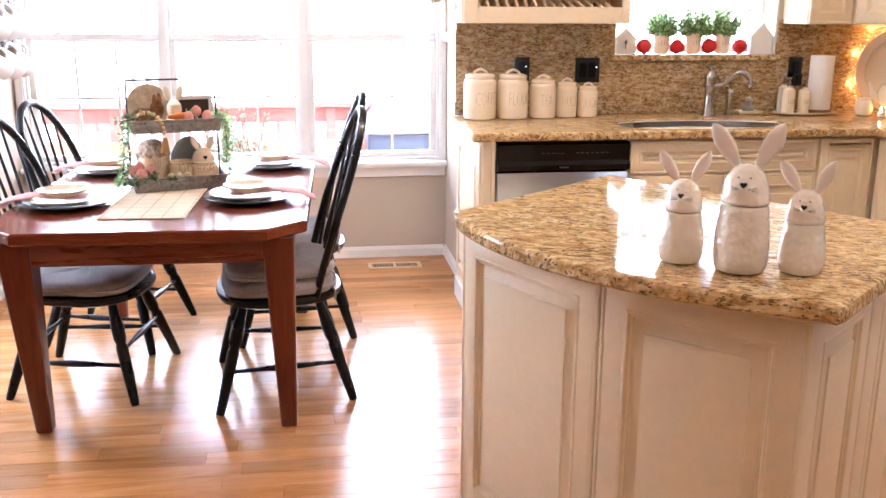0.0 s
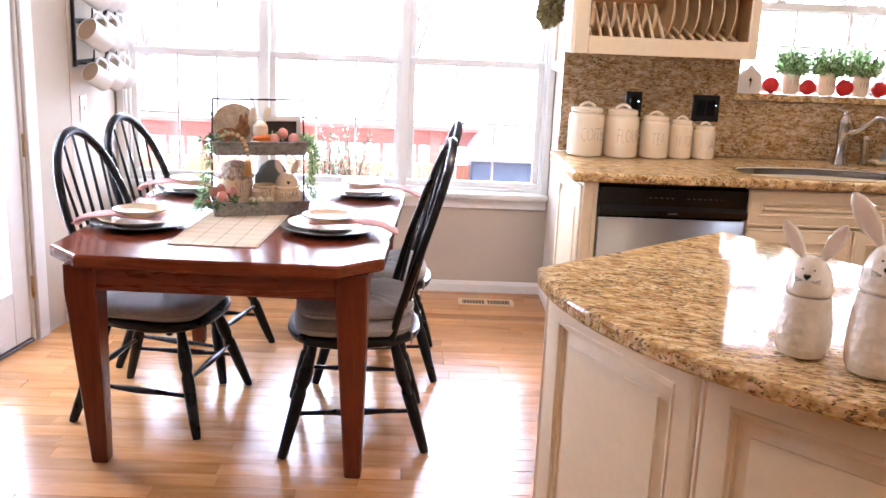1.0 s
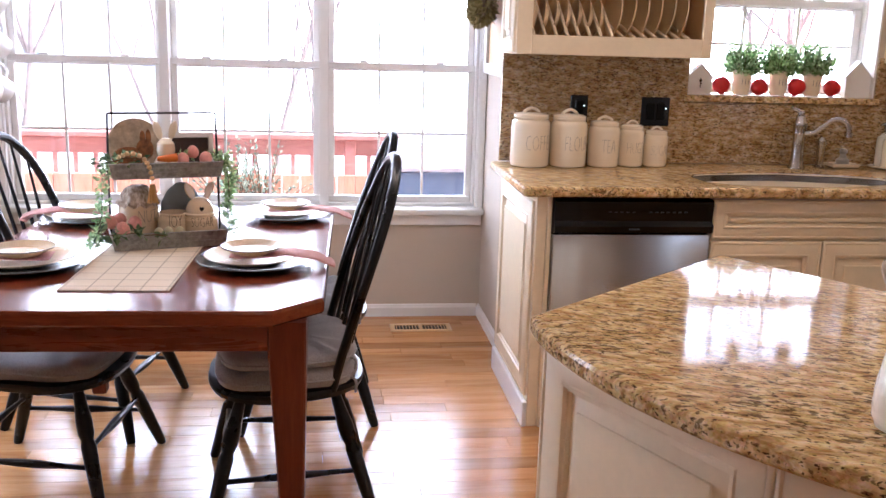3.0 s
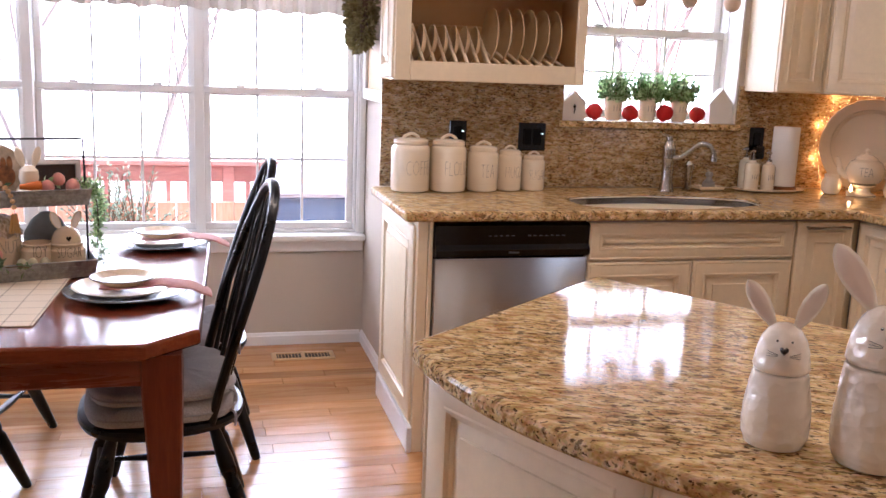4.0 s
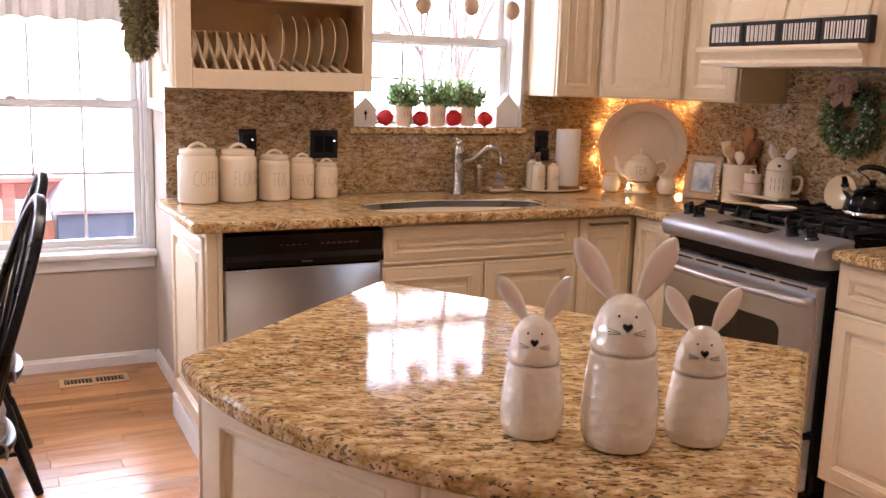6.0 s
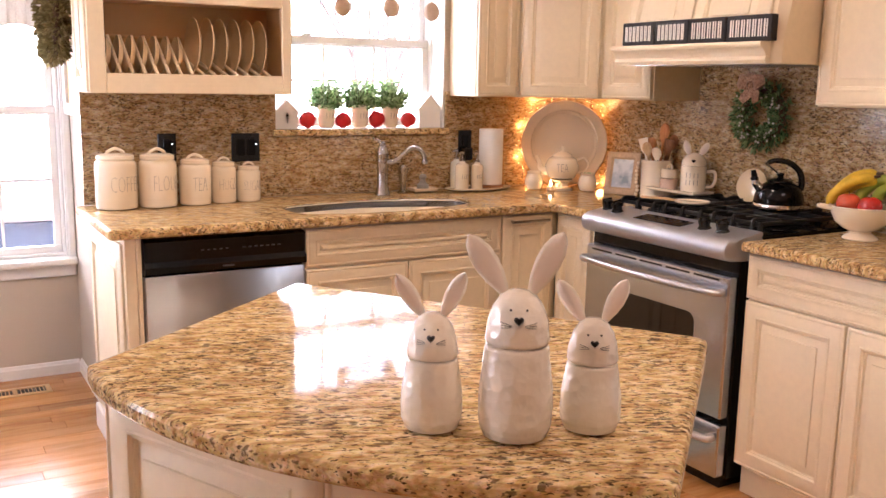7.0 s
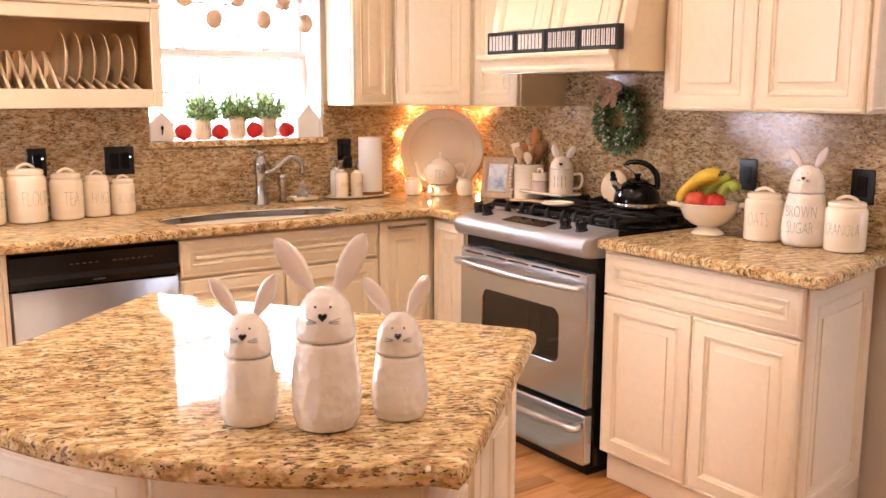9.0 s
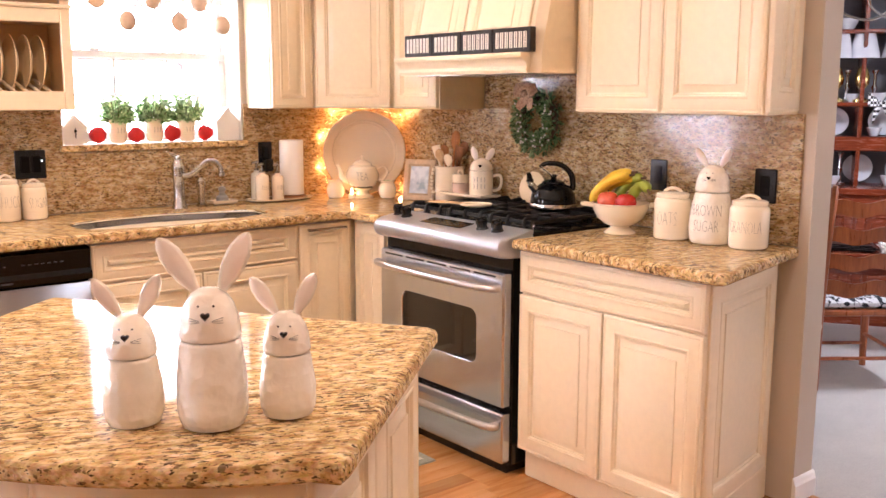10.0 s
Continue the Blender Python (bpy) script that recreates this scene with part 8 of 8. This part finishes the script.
M_FLORAL = g.set(Base_Color=g.ramp(g.noise(co, 22.0, 3.0, 0.5, 1.2), (0.46, srgb(30, 34, 40)), (0.5, srgb(214, 216, 216))), Roughness=0.9)
pad = thing("chair_pad", pose(5.13, 2.82, 0.4035, 0, 0, -38), "black and white patterned seat pad on a brown chair", "cushion")
bm = bmesh.new()
slab(bm, [(-0.2, -0.19), (0.2, -0.19), (0.21, 0.2), (-0.21, 0.2)], [(0.02, 0.0), (0.0, 0.012), (0.0, 0.03), (0.03, 0.05), (0.1, 0.056)])
part("pad", bm, M_FLORAL, pad)

# low table with papers between the chair and the hutch
M_SIDE = timber("dark_cherry_side_table", srgb(78, 30, 18), srgb(108, 44, 26), srgb(124, 58, 36), (2, 14, 14), 0.25, 0.4)
SM = pose(5.77, 2.93, 0.006, 0, 0, -58)
st_ = thing("side_table", SM, "low dark cherry side table behind a chair", "table")
part("tabletop", bm_box((-0.4, -0.22, 0.55), (0.4, 0.22, 0.58), 0.006, 2), M_SIDE, st_)
part("apron", bm_box((-0.35, -0.18, 0.46), (0.35, 0.18, 0.549), 0.003), M_SIDE, st_)
for sx in (-1, 1):
    for sy in (-1, 1):
        bm = bmesh.new()
        tube(bm, [(sx * 0.335, sy * 0.165, 0.0), (sx * 0.33, sy * 0.16, 0.46)], [0.014, 0.022], 8)
        part("leg", bm, M_SIDE, st_)
rr = random.Random(8)
for px_, n_, mt_, lab in ((-0.2, 5, M_BLACKP, "stack of dark folders on the low table"), (0.12, 8, M_WHITE, "stack of white papers on the low table")):
    ps = thing("paper_stack", SM @ pose(px_, -0.04, 0.5815), lab, "papers", "papers on the low table")
    for k in range(n_):
        part("sheet_bundle", bm_box((-0.14, -0.11, 0.0), (0.14, 0.11, 0.0065), 0.001), mt_, ps, m=pose(rr.uniform(-0.012, 0.012), rr.uniform(-0.012, 0.012), k * 0.0072, 0, 0, rr.uniform(-7, 7)))

# china hutch with plates and small lamp
M_HUTCH = timber("cherry_hutch", srgb(92, 36, 20), srgb(130, 56, 32), srgb(150, 74, 44), (2, 14, 14), 0.25, 0.4)
HM = pose(6.1, 3.55, 0.006, 0, 0, -58)
hu = thing("china_hutch", HM, "cherry wood china hutch with open shelves of plates", "hutch")
for nm, lo, hi in (("base_body", (-0.75, 0.0, 0.0), (0.75, 0.45, 0.82)), ("counter", (-0.78, -0.03, 0.82), (0.78, 0.46, 0.86)), ("side", (-0.75, 0.12, 0.86), (-0.72, 0.45, 2.05)), ("side", (0.72, 0.12, 0.86), (0.75, 0.45, 2.05)), ("divider", (-0.26, 0.14, 0.86), (-0.235, 0.43, 2.05)), ("divider", (0.235, 0.14, 0.86), (0.26, 0.43, 2.05)), ("shelf", (-0.72, 0.14, 1.08), (0.72, 0.43, 1.17)), ("shelf", (-0.72, 0.14, 1.355), (0.72, 0.43, 1.38)), ("shelf", (-0.72, 0.14, 1.8), (0.72, 0.43, 1.825)), ("cornice", (-0.8, 0.06, 2.05), (0.8, 0.46, 2.14))):
    part(nm, bm_box(lo, hi, 0.005), M_HUTCH, hu)
bm = bm_box((-0.72, 0.43, 0.86), (0.72, 0.45, 2.05))
part("back", bm, plain("grey_hutch_back", srgb(120, 122, 128), 0.6), hu)
for i in range(3):
    bm = bmesh.new()
    raised_panel(bm, 0.47, 0.62)
    part("door", bm, M_HUTCH, hu, m=pose(-0.72 + i * 0.485, -0.02, 0.12))
M_CHINA = plain("white_china", srgb(226, 230, 236), 0.12, coat=0.4, vary=0.03)
cp0 = None
for x, z, r in ((-0.5, 1.172, 0.085), (0.11, 1.172, 0.085), (0.40, 1.172, 0.09), (0.6, 1.172, 0.085), (0.27, 0.862, 0.1), (0.52, 0.862, 0.1), (-0.4, 1.382, 0.1)):
    m = HM @ pose(x, 0.36, z + r * 0.97) @ pose(0, 0, 0, 78, 0, 0)
    if cp0 is None:
        cp0 = plate("china_plate", 0.09, "white china plate standing on a hutch shelf", M_CHINA)
        cp0["group"] = "hutch plates"
        cp0.matrix_basis = m
    else:
        copy_thing(cp0, m)
tl0 = None
for x, z in ((-0.4, 1.381), (0.1, 1.381), (0.25, 1.381), (0.44, 1.381)):
    m = HM @ pose(x, 0.22, z + 0.001)
    if tl0 is None:
        tl0 = thing("glass_lamp", m, "small brass and white glass lamp on the hutch", "lamp", "hutch lamps")
        bm = bmesh.new()
        lathe(bm, [(0.05, 0), (0.05, 0.012), (0.018, 0.03), (0.016, 0.08), (0.04, 0.11), (0.045, 0.15), (0.03, 0.2), (0.014, 0.22), (0.012, 0.3)], 20)
        part("base", bm, plain("polished_brass", (0.7, 0.52, 0.2, 1), 0.2, 1.0), tl0)
        bm = bmesh.new()
        lathe(bm, [(0.095, 0.27), (0.055, 0.44), (0.05, 0.44), (0.09, 0.27)], 24)
        part("shade", bm, M_CHINA, tl0)
    else:
        copy_thing(tl0, m)
for x, z, r in ((-0.3, 1.172, 0.055), (0.34, 1.172, 0.045), (0.2, 1.382, 0.045), (0.35, 1.382, 0.05), (0.05, 0.862, 0.05), (0.12, 0.862, 0.045), (0.45, 0.862, 0.055), (0.15, 1.827, 0.06)):
    cb = thing("china_bowl", HM @ pose(x, 0.24, z), "white china bowl on a hutch shelf", "bowl", "hutch bowls")
    bm = bmesh.new()
    lathe(bm, [(r * 0.5, 0.0), (r * 0.55, 0.006), (r * 0.9, r * 0.7), (r, r * 1.15), (r * 0.95, r * 1.15), (r * 0.5, r * 0.3)], 22)
    part("bowl", bm, M_CHINA, cb)
for x, z in ((-0.2, 1.382), (0.02, 1.382), (0.17, 1.382), (0.33, 1.382), (0.0, 0.862), (0.16, 0.862)):
    cs_ = thing("candlestick", HM @ pose(x, 0.3, z), "silver candlestick on a hutch shelf", "candlestick", "hutch candlesticks")
    bm = bmesh.new()
    lathe(bm, [(0.04, 0), (0.042, 0.008), (0.014, 0.02), (0.011, 0.07), (0.02, 0.09), (0.01, 0.11), (0.011, 0.17), (0.022, 0.19), (0.02, 0.2)], 18)
    part("stick", bm, M_CHROME, cs_)
bw = thing("checked_bow", HM @ pose(0.36, 0.1, 1.37), "black and white checked ribbon bow on the hutch", "bow")
g = Graph("gingham")
co = g.coords(spread=False)
ch_ = g.node("TexChecker", Vector=co, Scale=60.0)
M_GING = g.set(Base_Color=g.mix(ch_.outputs["Fac"], srgb(235, 235, 235), srgb(30, 30, 34)), Roughness=0.8)
bm = bmesh.new()
for sx, dz in ((-1, 0.03), (1, 0.03), (-0.6, -0.08), (0.6, -0.08)):
    c, d = Vector((0, 0, 0)), Vector((sx * 0.08, 0, dz))
    loops = []
    for k in range(6):
        u = k / 5
        wv_ = 0.012 + 0.03 * u
        p = c + d * u + Vector((0, -0.02 * math.sin(math.pi * u), 0))
        loops.append([p + Vector((0, 0, -wv_)), p + Vector((0, 0, wv_)), p + Vector((0, 0.006, wv_)), p + Vector((0, 0.006, -wv_))])
    quad_loops(bm, loops)
part("ribbon", bm, M_GING, bw)
# hanging lamp of the dining room
chn = thing("chandelier", pose(4.72, 2.42, 1.98), "dining room chandelier with white shades", "chandelier")
bm = bmesh.new()
tube(bm, [(0, 0, 0.0), (0, 0, 0.455)], 0.008, 8)
lathe(bm, [(0.004, -0.26), (0.03, -0.22), (0.02, -0.16), (0.035, -0.1), (0.02, -0.04), (0.012, 0.0)], 18)
part("stem", bm, M_NICKEL, chn)
for k in range(5):
    a = 2 * math.pi * k / 5 + 0.5
    c, s = math.cos(a), math.sin(a)
    bm = bmesh.new()
    tube(bm, smooth_line([(0.02 * c, 0.02 * s, -0.15), (0.14 * c, 0.14 * s, -0.23), (0.26 * c, 0.26 * s, -0.2), (0.28 * c, 0.28 * s, -0.14)], 5), 0.006, 7)
    arm = part("arm", bm, M_NICKEL, chn)
    bm = bmesh.new()
    lathe(bm, [(0.07, -0.13), (0.045, -0.03), (0.042, -0.03), (0.067, -0.13)], 20, (0.28 * c, 0.28 * s, 0))
    part("shade", bm, M_CHINA, arm, "white lamp shade")
cd_ = thing("white_cord", pose(3.73, 2.185, 0.0), "thin white cord hanging down beside the wall end", "cord")
bm = bmesh.new()
tube(bm, smooth_line([(0.0, 0.0, 0.62), (0.012, 0.02, 0.42), (0.06, 0.04, 0.2), (0.1, 0.06, 0.012)], 6), 0.0045, 7)
bmesh.ops.create_icosphere(bm, subdivisions=1, radius=0.009, matrix=Matrix.Translation((0.1, 0.06, 0.014)))
part("cord", bm, M_TRIM, cd_)

# ---- garden side ----
M_SNOW = plain("pale_winter_ground", srgb(214, 212, 208), 0.9, vary=0.12, scale=0.6, grain=0.2, gscale=14)
bm = bmesh.new()
box(bm, (-260, Y1 + 0.16, -1.6), (260, 400, -1.5))
box(bm, (-260, -300, -1.6), (260, Y1 + 0.16, -1.5))
piece("ground", bm, M_SNOW, "pale winter lawn around the house", "ground")
M_DECK = timber("weathered_deck_wood", srgb(146, 92, 74), srgb(178, 116, 96), srgb(196, 138, 116), (2, 14, 14), 0.7, 0.0)
# paler than the red wood: outdoor glare is put into the colour
M_RAIL = timber("hazed_red_deck_wood", srgb(164, 108, 98), srgb(188, 130, 120), srgb(200, 146, 136), (2, 14, 14), 0.6, 0.0)
dk = thing("deck", pose(0.2, 7.0, -0.25), "wooden garden deck with boards", "deck", kind="structure")
for k in range(18):
    y = -1.35 + k * 0.145
    bm = bm_box((-3.2, y, -0.04), (3.0, y + 0.138, 0.0), 0.004)
    part("board", bm, M_DECK, dk)
rl = thing("deck_railing", pose(0.2, 8.15, -0.25), "reddish wooden deck railing with square balusters", "railing")
part("top_rail", bm_box((-3.2, -0.07, 0.86), (3.0, 0.07, 0.9), 0.006), M_RAIL, rl)
part("bottom_rail", bm_box((-3.2, -0.02, 0.12), (3.0, 0.02, 0.2), 0.004), M_RAIL, rl)
part("sub_rail", bm_box((-3.2, -0.02, 0.735), (3.0, 0.02, 0.855), 0.004), M_RAIL, rl)
for k in range(42):
    x = -3.15 + k * 0.148
    if k % 12 == 0:
        part("post", bm_box((x - 0.045, -0.045, 0.0), (x + 0.045, 0.045, 0.86), 0.006), M_RAIL, rl)
    else:
        part("baluster", bm_box((x - 0.018, -0.018, 0.2), (x + 0.018, 0.018, 0.735), 0.003), M_RAIL, rl)
# lower boards bleached in colour too, for the same bright haze
M_BENCH = timber("hazed_orange_deck_wood", srgb(182, 126, 98), srgb(206, 152, 124), srgb(216, 168, 142), (14, 14, 2), 0.7, 0.0)
for k in range(29):
    part("bench_board", bm_box((-3.2 + k * 0.14, -0.16, 0.12), (-3.065 + k * 0.14, -0.13, 0.60), 0.004), M_BENCH, rl)
# covered grill
gr = thing("covered_grill", pose(1.34, 7.95, -0.25), "outdoor grill under a white cover on a dark base", "grill")
bm = bmesh.new()
quad_loops(bm, [[(-w, -d, z), (w, -d, z), (w, d, z), (-w, d, z)] for w, d, z in ((0.5, 0.3, 0.68), (0.49, 0.29, 0.74), (0.36, 0.25, 0.9), (0.28, 0.18, 0.94))])
bmesh.ops.bevel(bm, geom=bm.edges[:], offset=0.03, segments=2, affect="EDGES")
part("cover", bm, plain("white_cover", srgb(186, 190, 198), 0.6, vary=0.06), gr)
part("cabinet", bm_box((-0.45, -0.27, 0.0), (0.45, 0.27, 0.68), 0.01), plain("blue_grey_base", srgb(74, 92, 116), 0.5), gr)
# shrub in a pot on the deck
M_SHRUB = leaf_mat("winter_shrub_leaf", srgb(96, 122, 104), srgb(186, 204, 180))
for x, y, seed in ((-0.25, 7.75, 1), (-0.06, 7.85, 2)):
    sh = thing("deck_shrub", pose(x, y, -0.25), "pale green winter shrub in a pot on the deck", "shrub", "deck shrubs")
    bm = bmesh.new()
    lathe(bm, [(0.12, 0), (0.17, 0.3), (0.19, 0.3), (0.19, 0.34), (0.15, 0.33)], 20)
    part("pot", bm, M_SNOW, sh)
    rr = random.Random(seed)
    tw, lv = bmesh.new(), bmesh.new()
    for k in range(30):
        a, e = rr.uniform(0, 6.28), rr.uniform(0.5, 1.5)
        d = Vector((math.cos(a) * math.cos(e), math.sin(a) * math.cos(e), math.sin(e)))
        ln = rr.uniform(0.3, 0.6)
        tube(tw, [(0, 0, 0.3), Vector((0, 0, 0.3)) + d * ln], [0.006, 0.002], 4)
        for j in range(9):
            leaf(lv, Vector((0, 0, 0.3)) + d * ln * (0.4 + 0.65 * j / 8), d + Vector((rr.uniform(-1, 1), rr.uniform(-1, 1), rr.uniform(-1, 1))), rr.uniform(0.028, 0.05), 0.6)
    part("branches", tw, M_TWIG, sh)
    tagged(part("leaves", lv, M_SHRUB, sh), kind="stuff")

# bare trees
M_BARK = plain("grey_bark", srgb(148, 132, 124), 0.9, vary=0.2, scale=8, bump=0.6, bscale=30, bdist=0.01)
M_BARK2 = plain("reddish_bark", srgb(172, 142, 132), 0.9, vary=0.2, scale=8, bump=0.6, bscale=30, bdist=0.01)


def bare_tree(x, y, height, seed, mat, girth=0.02):
    t = thing("bare_tree", pose(x, y, -1.5), "bare winter tree with many thin branches behind the deck", "tree", "bare trees")
    rr = random.Random(seed)
    trunk, crown = bmesh.new(), bmesh.new()

    def grow(bm, p, d, ln, r, depth):
        pts, q = [p], p
        dd = d.copy()
        for k in range(4):
            dd = (dd + Vector((rr.uniform(-1, 1), rr.uniform(-1, 1), rr.uniform(-0.4, 0.6))) * 0.13).normalized()
            q = q + dd * ln / 4
            pts.append(q)
        tube(bm, pts, [r * (1 - 0.11 * k) for k in range(5)], 8 if depth == 0 else (6 if depth < 3 else 4), depth == 0)
        if depth >= 5:
            return
        for k in range(rr.choice((2, 3, 3)) if depth else 5):
            at = pts[rr.randrange(2, 5)] if k else pts[-1]
            nd = (dd + Vector((rr.uniform(-1, 1), rr.uniform(-1, 1), rr.uniform(-0.15, 0.8))) * (0.75 if k else 0.3)).normalized()
            grow(crown, at, nd, ln * rr.uniform(0.58, 0.78), r * (0.6 if k == 0 else 0.42), depth + 1)

    grow(trunk, Vector((0, 0, 0)), Vector((rr.uniform(-0.15, 0.15), rr.uniform(-0.1, 0.1), 1)).normalized(), height * 0.36, height * girth, 0)
    part("trunk", trunk, mat, t)
    tagged(part("crown", crown, mat, t), kind="stuff")


for k, (x, y, h) in enumerate(((2.3, 12.5, 7.5), (0.3, 15.0, 8.5), (-1.8, 14.0, 8.0), (-4.5, 16.0, 9.0), (4.8, 15.5, 9.0), (6.6, 13.5, 8.0), (3.6, 19.0, 10.0), (-0.6, 20.0, 10.0), (8.6, 18.0, 9.5), (10.5, 21.0, 11.0), (-7.5, 19.0, 10.0))):
    bare_tree(x, y, h, 20 + k, M_BARK2 if k in (0, 4, 5) else M_BARK, 0.008)

# pale house and the hazy sky far behind
M_SIDING = plain("pale_siding", srgb(240, 238, 234), 0.7, vary=0.03)
M_ROOF = plain("pale_shingles", srgb(206, 206, 208), 0.9, vary=0.1)
M_FARGL = plain("far_window_glass", srgb(176, 196, 212), 0.1, vary=0.1)
for hx, hy, hw_ in ((-8.0, 27.0, 5.0),):
    ho = thing("house", pose(hx, hy, -1.5), "pale sided house far behind the trees", "house", "far houses")
    part("wall", bm_box((-hw_, -2, 0), (hw_, 2, 3.2)), M_SIDING, ho)
    bm = bmesh.new()
    quad_loops(bm, [[(xx, -2.4, 3.2), (xx, 2.4, 3.2), (xx, 0, 4.6)] for xx in (-hw_ - 0.4, hw_ + 0.4)])
    part("roof", bm, M_ROOF, ho)
    for k in range(7):
        x = -hw_ + hw_ * 2 * (k + 0.5) / 7
        wn_ = part("window", bm_box((x - 0.32, -2.06, 1.5), (x + 0.32, -2.0, 2.4), 0.02), M_TRIM, ho)
        part("pane", bm_box((x - 0.27, -2.09, 1.55), (x + 0.27, -2.06, 2.35)), M_FARGL, wn_)
bm = bm_box((-45, 31.0, -1.5), (50, 31.2, 22))
piece("backdrop", bm, glow("hazy_sky", (0.93, 0.965, 1.0, 1), DAY), "bright hazy winter sky behind the garden", "backdrop")

# ---- maple floor boards, last ----
floor_thing = thing("floor", pose(0, 0, 0), "honey-coloured maple board floor with a glossy finish", "floor", kind="structure")
rng = random.Random(5)
W = 0.083
planks, rest, shapes = [], [], {}
y, row = Y0, 0
while y < Y1 + 0.05:
    x = X0 - 0.1 - rng.random() * 0.9
    while x < 3.68:
        length = rng.choice((0.45, 0.6, 0.75, 0.9, 1.05, 1.3))
        x1 = min(x + length, 3.68)
        edge = max(X0, min(-1.2, -1.24 - 0.1405 * (4.70 - y)))
        if x < edge < x1:
            x, length = edge, x1 - edge
        if x1 <= edge:
            x += length
            continue
        if x1 - x > 0.05:
            near = y > 2.1 and y < 5.4 and x1 > -1.3 and x < 3.3
            (planks if near and len(planks) < 300 else rest).append((x, y, round(x1 - x, 2)))
        x += length
    y += W


def plank_mesh(length):
    bm = bmesh.new()
    g, c = 0.0003, 0.0009
    lo = [(g, g, -0.012), (length - g, g, -0.012), (length - g, W - g, -0.012), (g, W - g, -0.012)]
    mid = [(p[0], p[1], -c) for p in lo]
    top = [(g + c, g + c, 0), (length - g - c, g + c, 0), (length - g - c, W - g - c, 0), (g + c, W - g - c, 0)]
    quad_loops(bm, [lo, mid, top], False, True)
    me = bpy.data.meshes.new("plank")
    bmesh.ops.recalc_face_normals(bm, faces=bm.faces)
    bm.to_mesh(me)
    bm.free()
    me.materials.append(M_FLOOR)
    return me


for x, y, length in planks:
    if length not in shapes:
        shapes[length] = plank_mesh(length)
    ob = new("plank", shapes[length])
    ob.parent, ob.location = floor_thing, (x, y, 0)
verts, faces = [], []
for x, y, length in rest:
    g, c, k = 0.0003, 0.0009, len(verts)
    for s, z in ((g, -0.012), (g, -c), (g + c, 0)):
        verts += [(x + s, y + s, z), (x + length - s, y + s, z), (x + length - s, y + W - s, z), (x + s, y + W - s, z)]
    for r in (0, 4):
        faces += [(k + r + i, k + r + (i + 1) % 4, k + r + 4 + (i + 1) % 4, k + r + 4 + i) for i in range(4)]
    faces.append((k + 8, k + 9, k + 10, k + 11))
me = bpy.data.meshes.new("far_planks")
me.from_pydata(verts, [], faces)
me.materials.append(M_FLOOR)
ob = tagged(new("far_planks", me), kind="stuff")
ob.parent = floor_thing
